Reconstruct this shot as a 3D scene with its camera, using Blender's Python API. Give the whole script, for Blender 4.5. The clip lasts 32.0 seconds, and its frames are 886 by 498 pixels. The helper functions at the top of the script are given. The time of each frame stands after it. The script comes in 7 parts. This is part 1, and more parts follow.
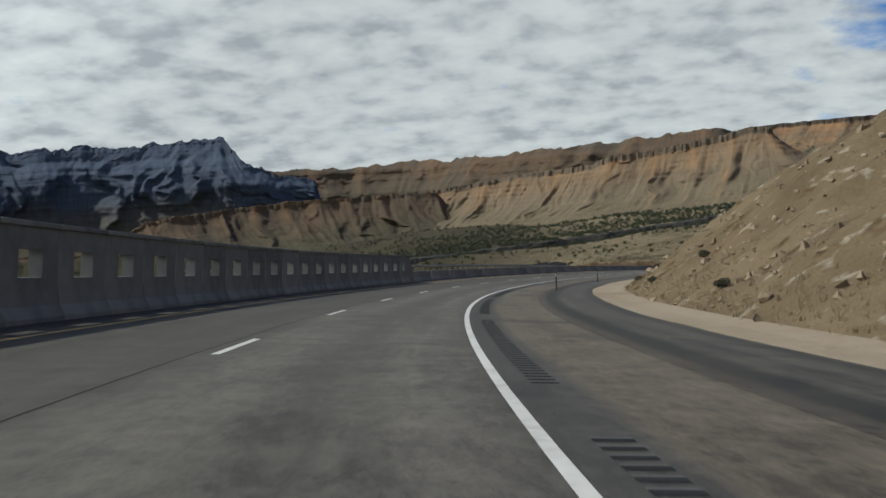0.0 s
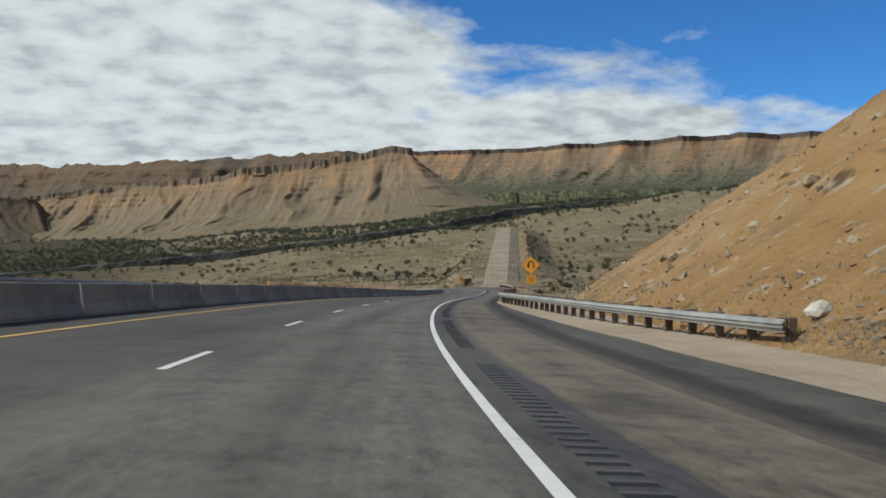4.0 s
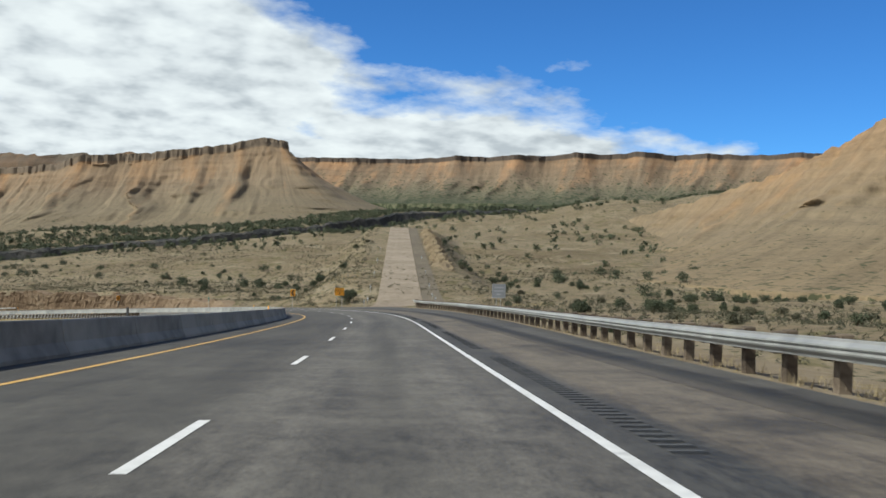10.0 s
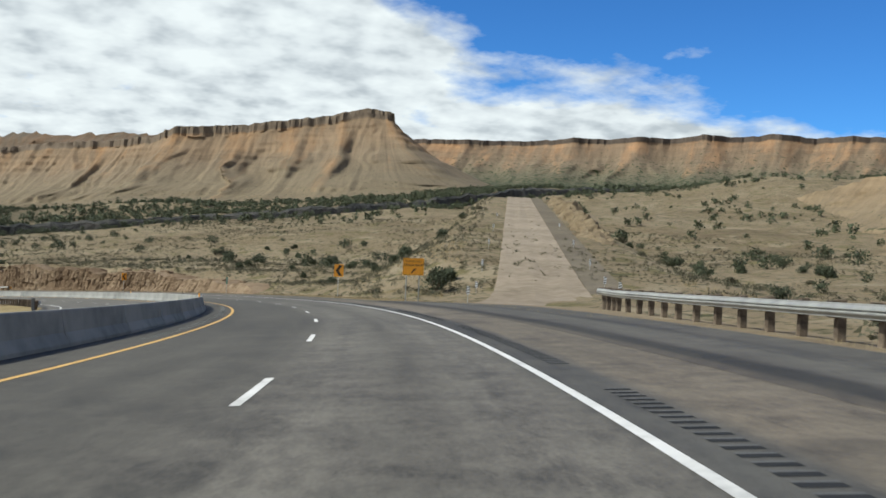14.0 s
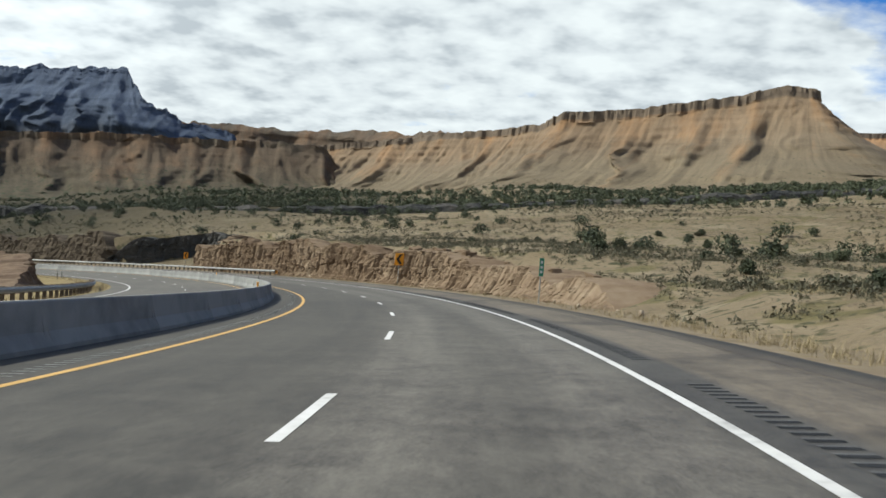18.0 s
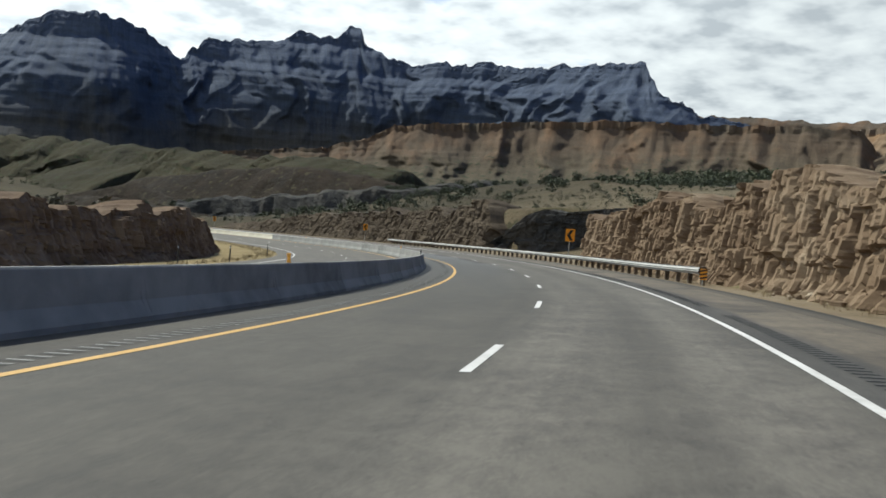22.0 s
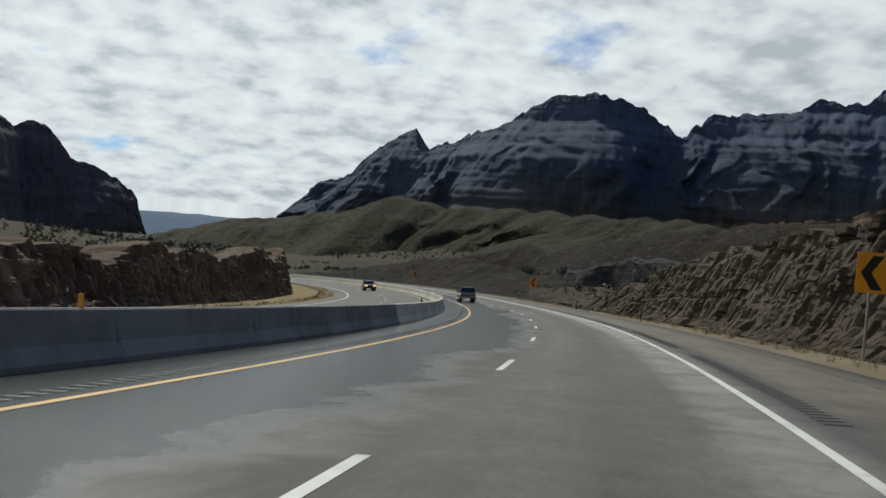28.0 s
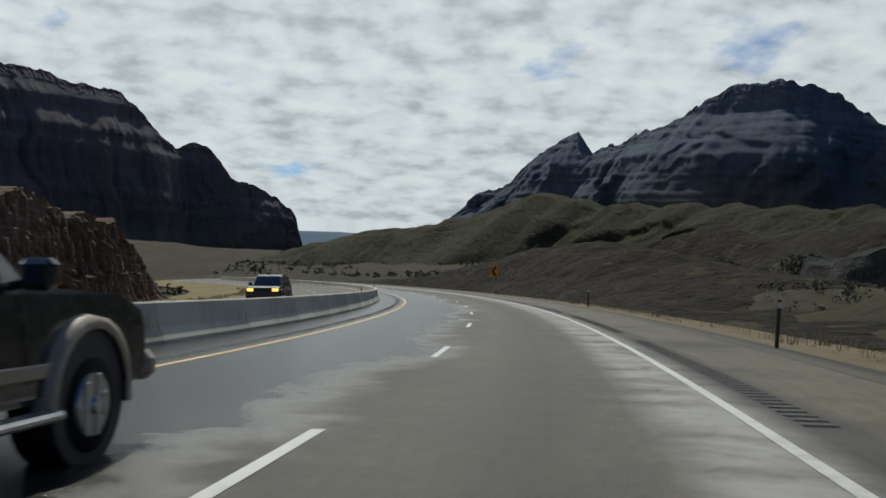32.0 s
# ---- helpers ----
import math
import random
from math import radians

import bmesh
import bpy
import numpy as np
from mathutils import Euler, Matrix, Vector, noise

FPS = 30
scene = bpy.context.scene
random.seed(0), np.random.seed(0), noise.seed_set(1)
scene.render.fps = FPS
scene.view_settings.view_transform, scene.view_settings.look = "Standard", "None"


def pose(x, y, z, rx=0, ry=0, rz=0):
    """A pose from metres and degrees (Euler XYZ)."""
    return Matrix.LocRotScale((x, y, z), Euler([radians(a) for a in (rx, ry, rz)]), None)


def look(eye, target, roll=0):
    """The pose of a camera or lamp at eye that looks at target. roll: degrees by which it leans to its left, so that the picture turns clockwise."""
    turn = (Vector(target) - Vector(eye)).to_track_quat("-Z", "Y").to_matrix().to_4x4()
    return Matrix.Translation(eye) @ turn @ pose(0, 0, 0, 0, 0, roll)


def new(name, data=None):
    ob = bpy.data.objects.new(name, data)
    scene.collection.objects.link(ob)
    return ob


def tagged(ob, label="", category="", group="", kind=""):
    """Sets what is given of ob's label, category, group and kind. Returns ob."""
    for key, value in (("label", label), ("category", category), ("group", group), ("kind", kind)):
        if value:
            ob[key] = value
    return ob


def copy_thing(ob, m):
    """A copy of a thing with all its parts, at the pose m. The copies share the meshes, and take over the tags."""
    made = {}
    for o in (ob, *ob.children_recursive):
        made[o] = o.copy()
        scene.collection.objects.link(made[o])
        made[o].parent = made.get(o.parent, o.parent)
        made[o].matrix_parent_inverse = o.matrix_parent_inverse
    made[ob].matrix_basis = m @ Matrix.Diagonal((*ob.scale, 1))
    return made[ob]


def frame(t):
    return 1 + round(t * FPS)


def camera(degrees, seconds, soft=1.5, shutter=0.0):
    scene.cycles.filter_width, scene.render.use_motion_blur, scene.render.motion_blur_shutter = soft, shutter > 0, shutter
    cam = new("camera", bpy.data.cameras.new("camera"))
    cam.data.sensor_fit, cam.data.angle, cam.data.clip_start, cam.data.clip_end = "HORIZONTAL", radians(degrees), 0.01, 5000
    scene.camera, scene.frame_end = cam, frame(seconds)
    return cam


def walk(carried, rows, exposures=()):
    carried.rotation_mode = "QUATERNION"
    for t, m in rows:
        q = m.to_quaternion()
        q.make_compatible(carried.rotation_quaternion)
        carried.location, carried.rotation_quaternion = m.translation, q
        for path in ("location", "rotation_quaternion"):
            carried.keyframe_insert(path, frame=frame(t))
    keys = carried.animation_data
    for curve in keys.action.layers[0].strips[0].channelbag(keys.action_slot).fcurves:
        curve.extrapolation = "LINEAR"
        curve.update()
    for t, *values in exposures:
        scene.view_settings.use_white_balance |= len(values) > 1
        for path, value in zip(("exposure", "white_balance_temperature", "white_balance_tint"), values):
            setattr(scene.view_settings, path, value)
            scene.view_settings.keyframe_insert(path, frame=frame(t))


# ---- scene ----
# ---- camera and its way ----
cam = camera(50.99, 32.0, soft=1.6, shutter=0.08)
PATH = [
    (0.0, 0.00, 0.00, 0.00, 9.70, -2.51, 2.55),
    (0.5, -2.50, 11.88, -0.86, 7.93, -1.81, 4.10),
    (1.0, -4.48, 23.81, -1.72, 5.27, -3.68, 3.97),
    (1.5, -5.93, 35.77, -2.55, 2.48, -3.59, 3.65),
    (2.0, -6.80, 47.74, -3.38, -0.46, -3.37, 3.38),
    (2.5, -7.07, 59.68, -4.20, -3.24, -4.17, 2.65),
    (3.0, -6.74, 71.57, -5.00, -8.10, -3.72, 2.30),
    (3.5, -5.88, 83.39, -5.79, -9.52, -2.45, 2.02),
    (4.0, -4.54, 95.11, -6.57, -13.02, -1.62, 0.09),
    (4.5, -2.78, 106.73, -7.33, -13.98, -1.38, 1.49),
    (5.0, -0.68, 118.18, -8.09, -15.62, -1.12, 1.67),
    (5.5, 1.66, 129.41, -8.85, -17.80, -0.87, 0.76),
    (6.0, 4.22, 140.42, -9.61, -19.59, -0.75, -0.46),
    (6.5, 6.95, 151.22, -10.38, -20.04, -0.92, -1.19),
    (7.0, 9.84, 161.81, -11.14, -19.02, -1.40, -1.30),
    (7.5, 12.85, 172.19, -11.90, -19.43, -0.99, -1.29),
    (8.0, 15.91, 182.38, -12.66, -20.27, -0.32, -1.31),
    (8.5, 18.95, 192.40, -13.41, -20.49, -0.29, -1.31),
    (9.0, 21.97, 202.26, -14.17, -20.20, -1.04, -1.37),
    (9.5, 24.95, 212.00, -14.91, -19.15, -0.82, -1.17),
    (10.0, 27.91, 221.69, -15.63, -20.29, -0.32, -1.85),
    (10.5, 30.85, 231.32, -16.33, -20.56, -0.18, -2.06),
    (11.0, 33.75, 240.90, -17.01, -20.91, 0.07, -2.18),
    (11.5, 36.61, 250.43, -17.66, -19.71, 0.18, -2.50),
    (12.0, 39.41, 259.91, -18.29, -17.99, -0.56, -2.76),
    (12.5, 42.15, 269.34, -18.90, -17.76, -1.14, -2.96),
    (13.0, 44.80, 278.74, -19.49, -16.21, -1.34, -3.32),
    (13.5, 47.30, 288.23, -20.08, -15.21, -1.32, -2.97),
    (14.0, 49.58, 297.93, -20.70, -13.43, -1.30, -2.78),
    (14.5, 51.59, 307.86, -21.35, -10.92, -1.28, -2.76),
    (15.0, 53.26, 318.01, -22.03, -8.00, -1.34, -2.85),
    (15.5, 54.52, 328.38, -22.74, -4.97, -1.59, -3.01),
    (16.0, 55.36, 338.95, -23.48, -1.86, -2.02, -3.21),
    (16.5, 55.76, 349.71, -24.25, 0.19, -2.18, -3.87),
    (17.0, 55.72, 360.62, -25.05, 3.41, -2.28, -3.87),
    (17.5, 55.20, 371.69, -25.89, 7.43, -2.31, -4.07),
    (18.0, 54.17, 382.88, -26.76, 10.52, -2.55, -4.26),
    (18.5, 52.60, 394.13, -27.65, 15.55, -3.02, -4.51),
    (19.0, 50.46, 405.38, -28.54, 21.31, -3.85, -4.33),
    (19.5, 47.77, 416.60, -29.45, 25.78, -3.84, -4.59),
    (20.0, 44.54, 427.78, -30.36, 29.63, -4.13, -4.68),
    (20.5, 40.73, 438.87, -31.29, 33.16, -4.54, -5.21),
    (21.0, 36.30, 449.82, -32.22, 36.13, -4.80, -5.20),
    (21.5, 31.27, 460.63, -33.16, 38.93, -4.88, -4.87),
    (22.0, 25.67, 471.29, -34.11, 41.94, -4.87, -4.68),
    (22.5, 19.50, 481.77, -35.08, 45.37, -4.87, -4.65),
    (23.0, 12.75, 492.03, -36.05, 46.73, -4.87, -4.73),
    (23.5, 5.44, 502.05, -37.03, 48.27, -4.72, -4.64),
    (24.0, -2.38, 511.80, -38.02, 51.25, -4.51, -4.56),
    (24.5, -10.69, 521.22, -39.00, 54.21, -4.24, -4.51),
    (25.0, -19.52, 530.27, -39.98, 56.85, -3.55, -4.64),
    (25.5, -28.89, 538.85, -40.97, 59.24, -2.52, -4.93),
    (26.0, -38.78, 546.95, -41.95, 61.87, -1.67, -5.18),
    (26.5, -49.10, 554.61, -42.94, 65.22, -1.53, -5.20),
    (27.0, -59.80, 561.86, -43.92, 69.38, -2.18, -4.96),
    (27.5, -70.83, 568.72, -44.91, 71.79, -2.43, -4.83),
    (28.0, -82.15, 575.19, -45.89, 73.12, -1.67, -4.75),
    (28.5, -93.73, 581.28, -46.87, 73.86, -0.93, -5.05),
    (29.0, -105.57, 586.98, -47.83, 76.31, -1.36, -4.57),
    (29.5, -117.64, 592.29, -48.79, 78.74, -2.56, -4.31),
    (30.0, -129.92, 597.19, -49.74, 80.77, -2.64, -4.36),
    (30.5, -142.35, 601.67, -50.67, 82.62, -2.68, -4.44),
    (31.0, -154.92, 605.76, -51.59, 83.60, -2.23, -3.91),
    (31.5, -167.60, 609.51, -52.50, 84.40, -1.85, -3.44),
    (32.0, -180.37, 612.92, -53.39, 83.58, -1.37, -3.11),
]
walk(cam, [(t, pose(x, y, z, 90 + p, r, w)) for t, x, y, z, w, p, r in PATH],
     exposures=[(t, e, 6080.0, 2.0) for t, e in ((0.0, -0.28), (2.0, -0.12), (4.0, -0.03), (8.0, 0.24), (16.0, 0.32), (20.0, 0.32), (22.5, 0.2), (24.5, -0.02), (27.0, -0.38), (29.0, -0.5), (32.0, -0.68))])

# ---- line of the road: heading every 25 m, height, bank and left shoulder every 50 m ----
HEADING = [28.08, 23.08, 18.08, 13.15, 8.28, 2.30, -3.86, -8.73, -12.23, -14.79, -17.09, -17.44, -17.08, -16.81, -16.33, -13.70, -8.53, -2.96, 2.24, 8.38, 14.81, 20.91, 26.31, 32.14, 38.28, 43.45, 49.82, 55.27, 59.58, 63.20, 66.91, 70.82, 73.85, 76.77, 80.76, 84.63, 88.51, 92.38, 96.26, 100.13, 104.01, 107.88, 111.76, 115.63]
HEIGHT = [5.72, 2.32, -1.08, -4.60, -7.92, -11.26, -14.87, -18.39, -21.48, -24.81, -28.56, -32.49, -36.43, -40.36, -44.24, -48.02, -51.65, -55.02, -58.02, -61.02, -64.02, -67.02, -70.02]
BANK = [4.06, 4.06, 4.06, 3.07, 3.01, 2.01, 0.11, -1.58, -2.92, -3.71, -3.67, -3.68, -3.47, -3.10, -2.89, -3.17, -2.76, -2.65, -2.65, -2.65, -2.65, -2.65, -2.65]
SHOULDER = [1.52, 1.52, 1.52, 1.53, 1.56, 1.58, 1.61, 1.60, 1.58, 1.55, 1.58, 1.63, 1.74, 1.74, 1.88, 1.97, 1.89, 1.87, 1.87, 1.87, 1.87, 1.87, 1.87]
ROAD_X, ROAD_Y = -0.856, -0.200
STATION = np.arange(-75.0, 1000.5, 1.0)
_h = np.radians(np.interp(STATION, np.arange(-75, 1001, 25), HEADING))
_dx, _dy = -np.sin(_h), np.cos(_h)
LINE_X = np.concatenate([[0], np.cumsum((_dx[1:] + _dx[:-1]) / 2)])
LINE_Y = np.concatenate([[0], np.cumsum((_dy[1:] + _dy[:-1]) / 2)])
LINE_X += ROAD_X - LINE_X[75]
LINE_Y += ROAD_Y - LINE_Y[75]
KNOTS = np.arange(-100, 1001, 50)


def soft_interp(s, knots, values):
    """Interpolates with a short running mean, so that nothing kinks."""
    s = np.asarray(s, float)
    return sum(np.interp(s + o, knots, values) for o in (-16, -8, 0, 8, 16)) / 5


def road_heading(s):
    return np.radians(np.interp(np.asarray(s, float), np.arange(-75, 1001, 25), HEADING))


def road_height(s, d):
    return soft_interp(s, KNOTS, HEIGHT) - np.sin(np.radians(soft_interp(s, KNOTS, BANK))) * d


def shoulder(s):
    return soft_interp(s, KNOTS, SHOULDER)


def road(s, d, up=0.0):
    """The place d metres to the right of the right lane's middle, s metres along the road, up above its surface."""
    s, d = np.broadcast_arrays(np.asarray(s, float), np.asarray(d, float))
    h = road_heading(s)
    x, y = np.interp(s, STATION, LINE_X), np.interp(s, STATION, LINE_Y)
    return np.stack([x + np.cos(h) * d, y + np.sin(h) * d, road_height(s, d) + up], -1)


def road_pose(s, d, up=0.0, turn=0.0):
    """A frame on the road: y ahead, x to the right, z up."""
    p = road(s, d, up)
    return pose(float(p[0]), float(p[1]), float(p[2]), 0, 0, math.degrees(float(road_heading(s))) + turn)


def nearest(x, y):
    """Station and offset of many points at once."""
    x, y = np.asarray(x, float).ravel(), np.asarray(y, float).ravel()
    s, d = np.empty(len(x)), np.empty(len(x))
    lx, ly = LINE_X[::3], LINE_Y[::3]
    for a in range(0, len(x), 20000):
        b = slice(a, a + 20000)
        i = ((x[b, None] - lx) ** 2 + (y[b, None] - ly) ** 2).argmin(1) * 3
        h = road_heading(STATION[i])
        ox, oy = x[b] - LINE_X[i], y[b] - LINE_Y[i]
        s[b] = STATION[i] + np.clip(-np.sin(h) * ox + np.cos(h) * oy, -2, 2)
        d[b] = np.where((i > 0) & (i < len(STATION) - 4), np.cos(h) * ox + np.sin(h) * oy, np.sign(np.cos(h) * ox + np.sin(h) * oy) * np.hypot(ox, oy))
    return s, d


def ramp01(v, a, b):
    """0 below a, 1 above b, smooth between."""
    u = np.clip((np.asarray(v, float) - a) / (b - a), 0, 1)
    return u * u * (3 - 2 * u)


def grain(x, y, seed=0):
    """Value noise on a unit lattice, -1 to 1, for arrays."""
    x, y = np.broadcast_arrays(np.asarray(x, float), np.asarray(y, float))
    i, j = np.floor(x), np.floor(y)
    u, v = x - i, y - j
    u, v = u * u * (3 - 2 * u), v * v * (3 - 2 * v)

    def corner(a, b):
        q = np.sin((i + a) * 127.1 + (j + b) * 311.7 + seed * 74.7) * 43758.5453
        return (q - np.floor(q)) * 2 - 1
    return (corner(0, 0) * (1 - u) + corner(1, 0) * u) * (1 - v) + (corner(0, 1) * (1 - u) + corner(1, 1) * u) * v


def rough(x, y, seed=0, octaves=4, gain=0.5):
    total, size = 0.0, 1.0
    for k in range(octaves):
        total = total + size * grain(x * 2**k + 17.3 * k, y * 2**k - 9.1 * k, seed + k)
        size *= gain
    return total


def ridged(x, y, seed=0, octaves=3):
    total, size = 0.0, 1.0
    for k in range(octaves):
        total = total + size * (1 - 2 * np.abs(grain(x * 2**k + 5.7 * k, y * 2**k + 3.3 * k, seed + k)))
        size *= 0.5
    return total


# ---- world and sun ----
SUN_BEARING, SUN_HEIGHT = 97.0, 47.0
world = bpy.data.worlds.new("sky")
scene.world = world
world.use_nodes = True


def node(tree, kind, **values):
    made = tree.nodes.new(kind)
    for key, value in values.items():
        if key in made.inputs:
            made.inputs[key].default_value = value
    return made


def calc(tree, operation, a, b=0.0, clamp=False):
    made = tree.nodes.new("ShaderNodeMath")
    made.operation, made.use_clamp = operation, clamp
    for slot, value in zip(made.inputs, (a, b)):
        if isinstance(value, (int, float)):
            slot.default_value = value
        else:
            tree.links.new(value, slot)
    return made.outputs[0]


def ramp(tree, value, stops):
    made = tree.nodes.new("ShaderNodeValToRGB")
    tree.links.new(value, made.inputs[0])
    while len(made.color_ramp.elements) < len(stops):
        made.color_ramp.elements.new(0.5)
    for element, (at, colour) in zip(made.color_ramp.elements, stops):
        element.position = at
        element.color = (*colour, 1) if isinstance(colour, tuple) else (colour, colour, colour, 1)
    return made.outputs[0]


def blend(tree, factor, a, b, mode="MIX"):
    made = tree.nodes.new("ShaderNodeMix")
    made.data_type, made.blend_type = "RGBA", mode
    for slot, value in zip((made.inputs[0], made.inputs[6], made.inputs[7]), (factor, a, b)):
        if isinstance(value, (int, float)):
            slot.default_value = value
        elif isinstance(value, tuple):
            slot.default_value = (*value, 1)
        else:
            tree.links.new(value, slot)
    return made.outputs[2]


def build_sky(t):
    t.nodes.clear()
    out = t.nodes.new("ShaderNodeOutputWorld")
    air = t.nodes.new("ShaderNodeTexSky")
    air.sky_type, air.sun_disc = "NISHITA", False
    air.sun_elevation, air.sun_rotation = radians(SUN_HEIGHT), radians(-SUN_BEARING)
    air.altitude, air.dust_density, air.ozone_density = 2500, 0.0, 4.0
    way = t.nodes.new("ShaderNodeTexCoord")
    axis = t.nodes.new("ShaderNodeSeparateXYZ")
    t.links.new(way.outputs["Generated"], axis.inputs[0])
    x, y, z = axis.outputs
    low = calc(t, "ADD", calc(t, "MAXIMUM", z, 0.0), 0.27)
    sheet = t.nodes.new("ShaderNodeCombineXYZ")
    t.links.new(calc(t, "DIVIDE", x, low), sheet.inputs[0])
    t.links.new(calc(t, "DIVIDE", y, low), sheet.inputs[1])
    big = node(t, "ShaderNodeTexNoise", Scale=1.3, Detail=7.0, Roughness=0.58, Distortion=0.1)
    small = node(t, "ShaderNodeTexNoise", Scale=6.0, Detail=5.0, Roughness=0.56, Distortion=0.0)
    cells = node(t, "ShaderNodeTexNoise", Scale=8.5, Detail=3.0, Roughness=0.5, Distortion=0.0)
    for made in (big, small, cells):
        t.links.new(sheet.outputs[0], made.inputs["Vector"])
    # the cover opens towards the far right of the first bend, sooner overhead
    open_way = calc(t, "ADD", calc(t, "MULTIPLY", x, 0.72), calc(t, "MULTIPLY", y, 0.69))
    open_way = calc(t, "ADD", open_way, calc(t, "MULTIPLY", z, 1.15))
    gap = calc(t, "MINIMUM", calc(t, "MULTIPLY", calc(t, "MAXIMUM", calc(t, "SUBTRACT", open_way, 0.98), 0.0), 2.0), 0.4)
    # overhead the clouds break up
    gap = calc(t, "ADD", gap, calc(t, "MULTIPLY", calc(t, "SUBTRACT", z, 0.3, True), 0.45))
    # a thin clear streak low over the western plain
    streak = calc(t, "MULTIPLY", calc(t, "ABSOLUTE", calc(t, "SUBTRACT", z, 0.052)), 60.0)
    streak = calc(t, "MULTIPLY", calc(t, "SUBTRACT", 1.0, streak, True), calc(t, "MULTIPLY", calc(t, "SUBTRACT", calc(t, "MULTIPLY", x, -1.0), 0.9), 12.0, True))
    gap = calc(t, "ADD", gap, calc(t, "MULTIPLY", streak, 0.1))
    cover = calc(t, "SUBTRACT", calc(t, "ADD", big.outputs[0], calc(t, "MULTIPLY", small.outputs[0], 0.22)), gap)
    mask = ramp(t, cover, [(0.38, 0.0), (0.51, 1.0)])
    tone = calc(t, "ADD", calc(t, "MULTIPLY", cells.outputs[0], 0.72), calc(t, "MULTIPLY", big.outputs[0], 0.38))
    cloud = ramp(t, tone, [(0.43, (1.0, 1.0, 0.99)), (0.56, (0.86, 0.865, 0.875)), (0.7, (0.58, 0.6, 0.63))])
    # clouds nearer the sun let more of its light through
    toward = node(t, "ShaderNodeVectorMath")
    toward.operation = "DOT_PRODUCT"
    t.links.new(way.outputs["Generated"], toward.inputs[0])
    toward.inputs[1].default_value = (-math.sin(radians(SUN_BEARING)) * math.cos(radians(SUN_HEIGHT)), math.cos(radians(SUN_BEARING)) * math.cos(radians(SUN_HEIGHT)), math.sin(radians(SUN_HEIGHT)))
    lit = calc(t, "ADD", calc(t, "MULTIPLY", ramp(t, toward.outputs["Value"], [(0.3, 0.0), (0.62, 0.6), (1.0, 1.0)]), 0.52), 0.76)
    clear, grey = t.nodes.new("ShaderNodeBackground"), t.nodes.new("ShaderNodeBackground")
    t.links.new(blend(t, 1.0, air.outputs[0], (0.5, 0.92, 1.36), "MULTIPLY"), clear.inputs[0])
    clear.inputs[1].default_value = 0.077
    t.links.new(cloud, grey.inputs[0])
    t.links.new(lit, grey.inputs[1])
    mixed = t.nodes.new("ShaderNodeMixShader")
    t.links.new(mask, mixed.inputs[0])
    t.links.new(clear.outputs[0], mixed.inputs[1])
    t.links.new(grey.outputs[0], mixed.inputs[2])
    t.links.new(mixed.outputs[0], out.inputs[0])


build_sky(world.node_tree)
sun = new("sun", bpy.data.lights.new("sun", "SUN"))
sun.data.energy, sun.data.angle, sun.data.color = 5.0, radians(0.7), (1.0, 0.92, 0.8)
_b, _e = radians(SUN_BEARING), radians(SUN_HEIGHT)
sun.matrix_world = look((-math.sin(_b) * math.cos(_e) * 300, math.cos(_b) * math.cos(_e) * 300 + 300, math.sin(_e) * 300), (0, 300, 0))


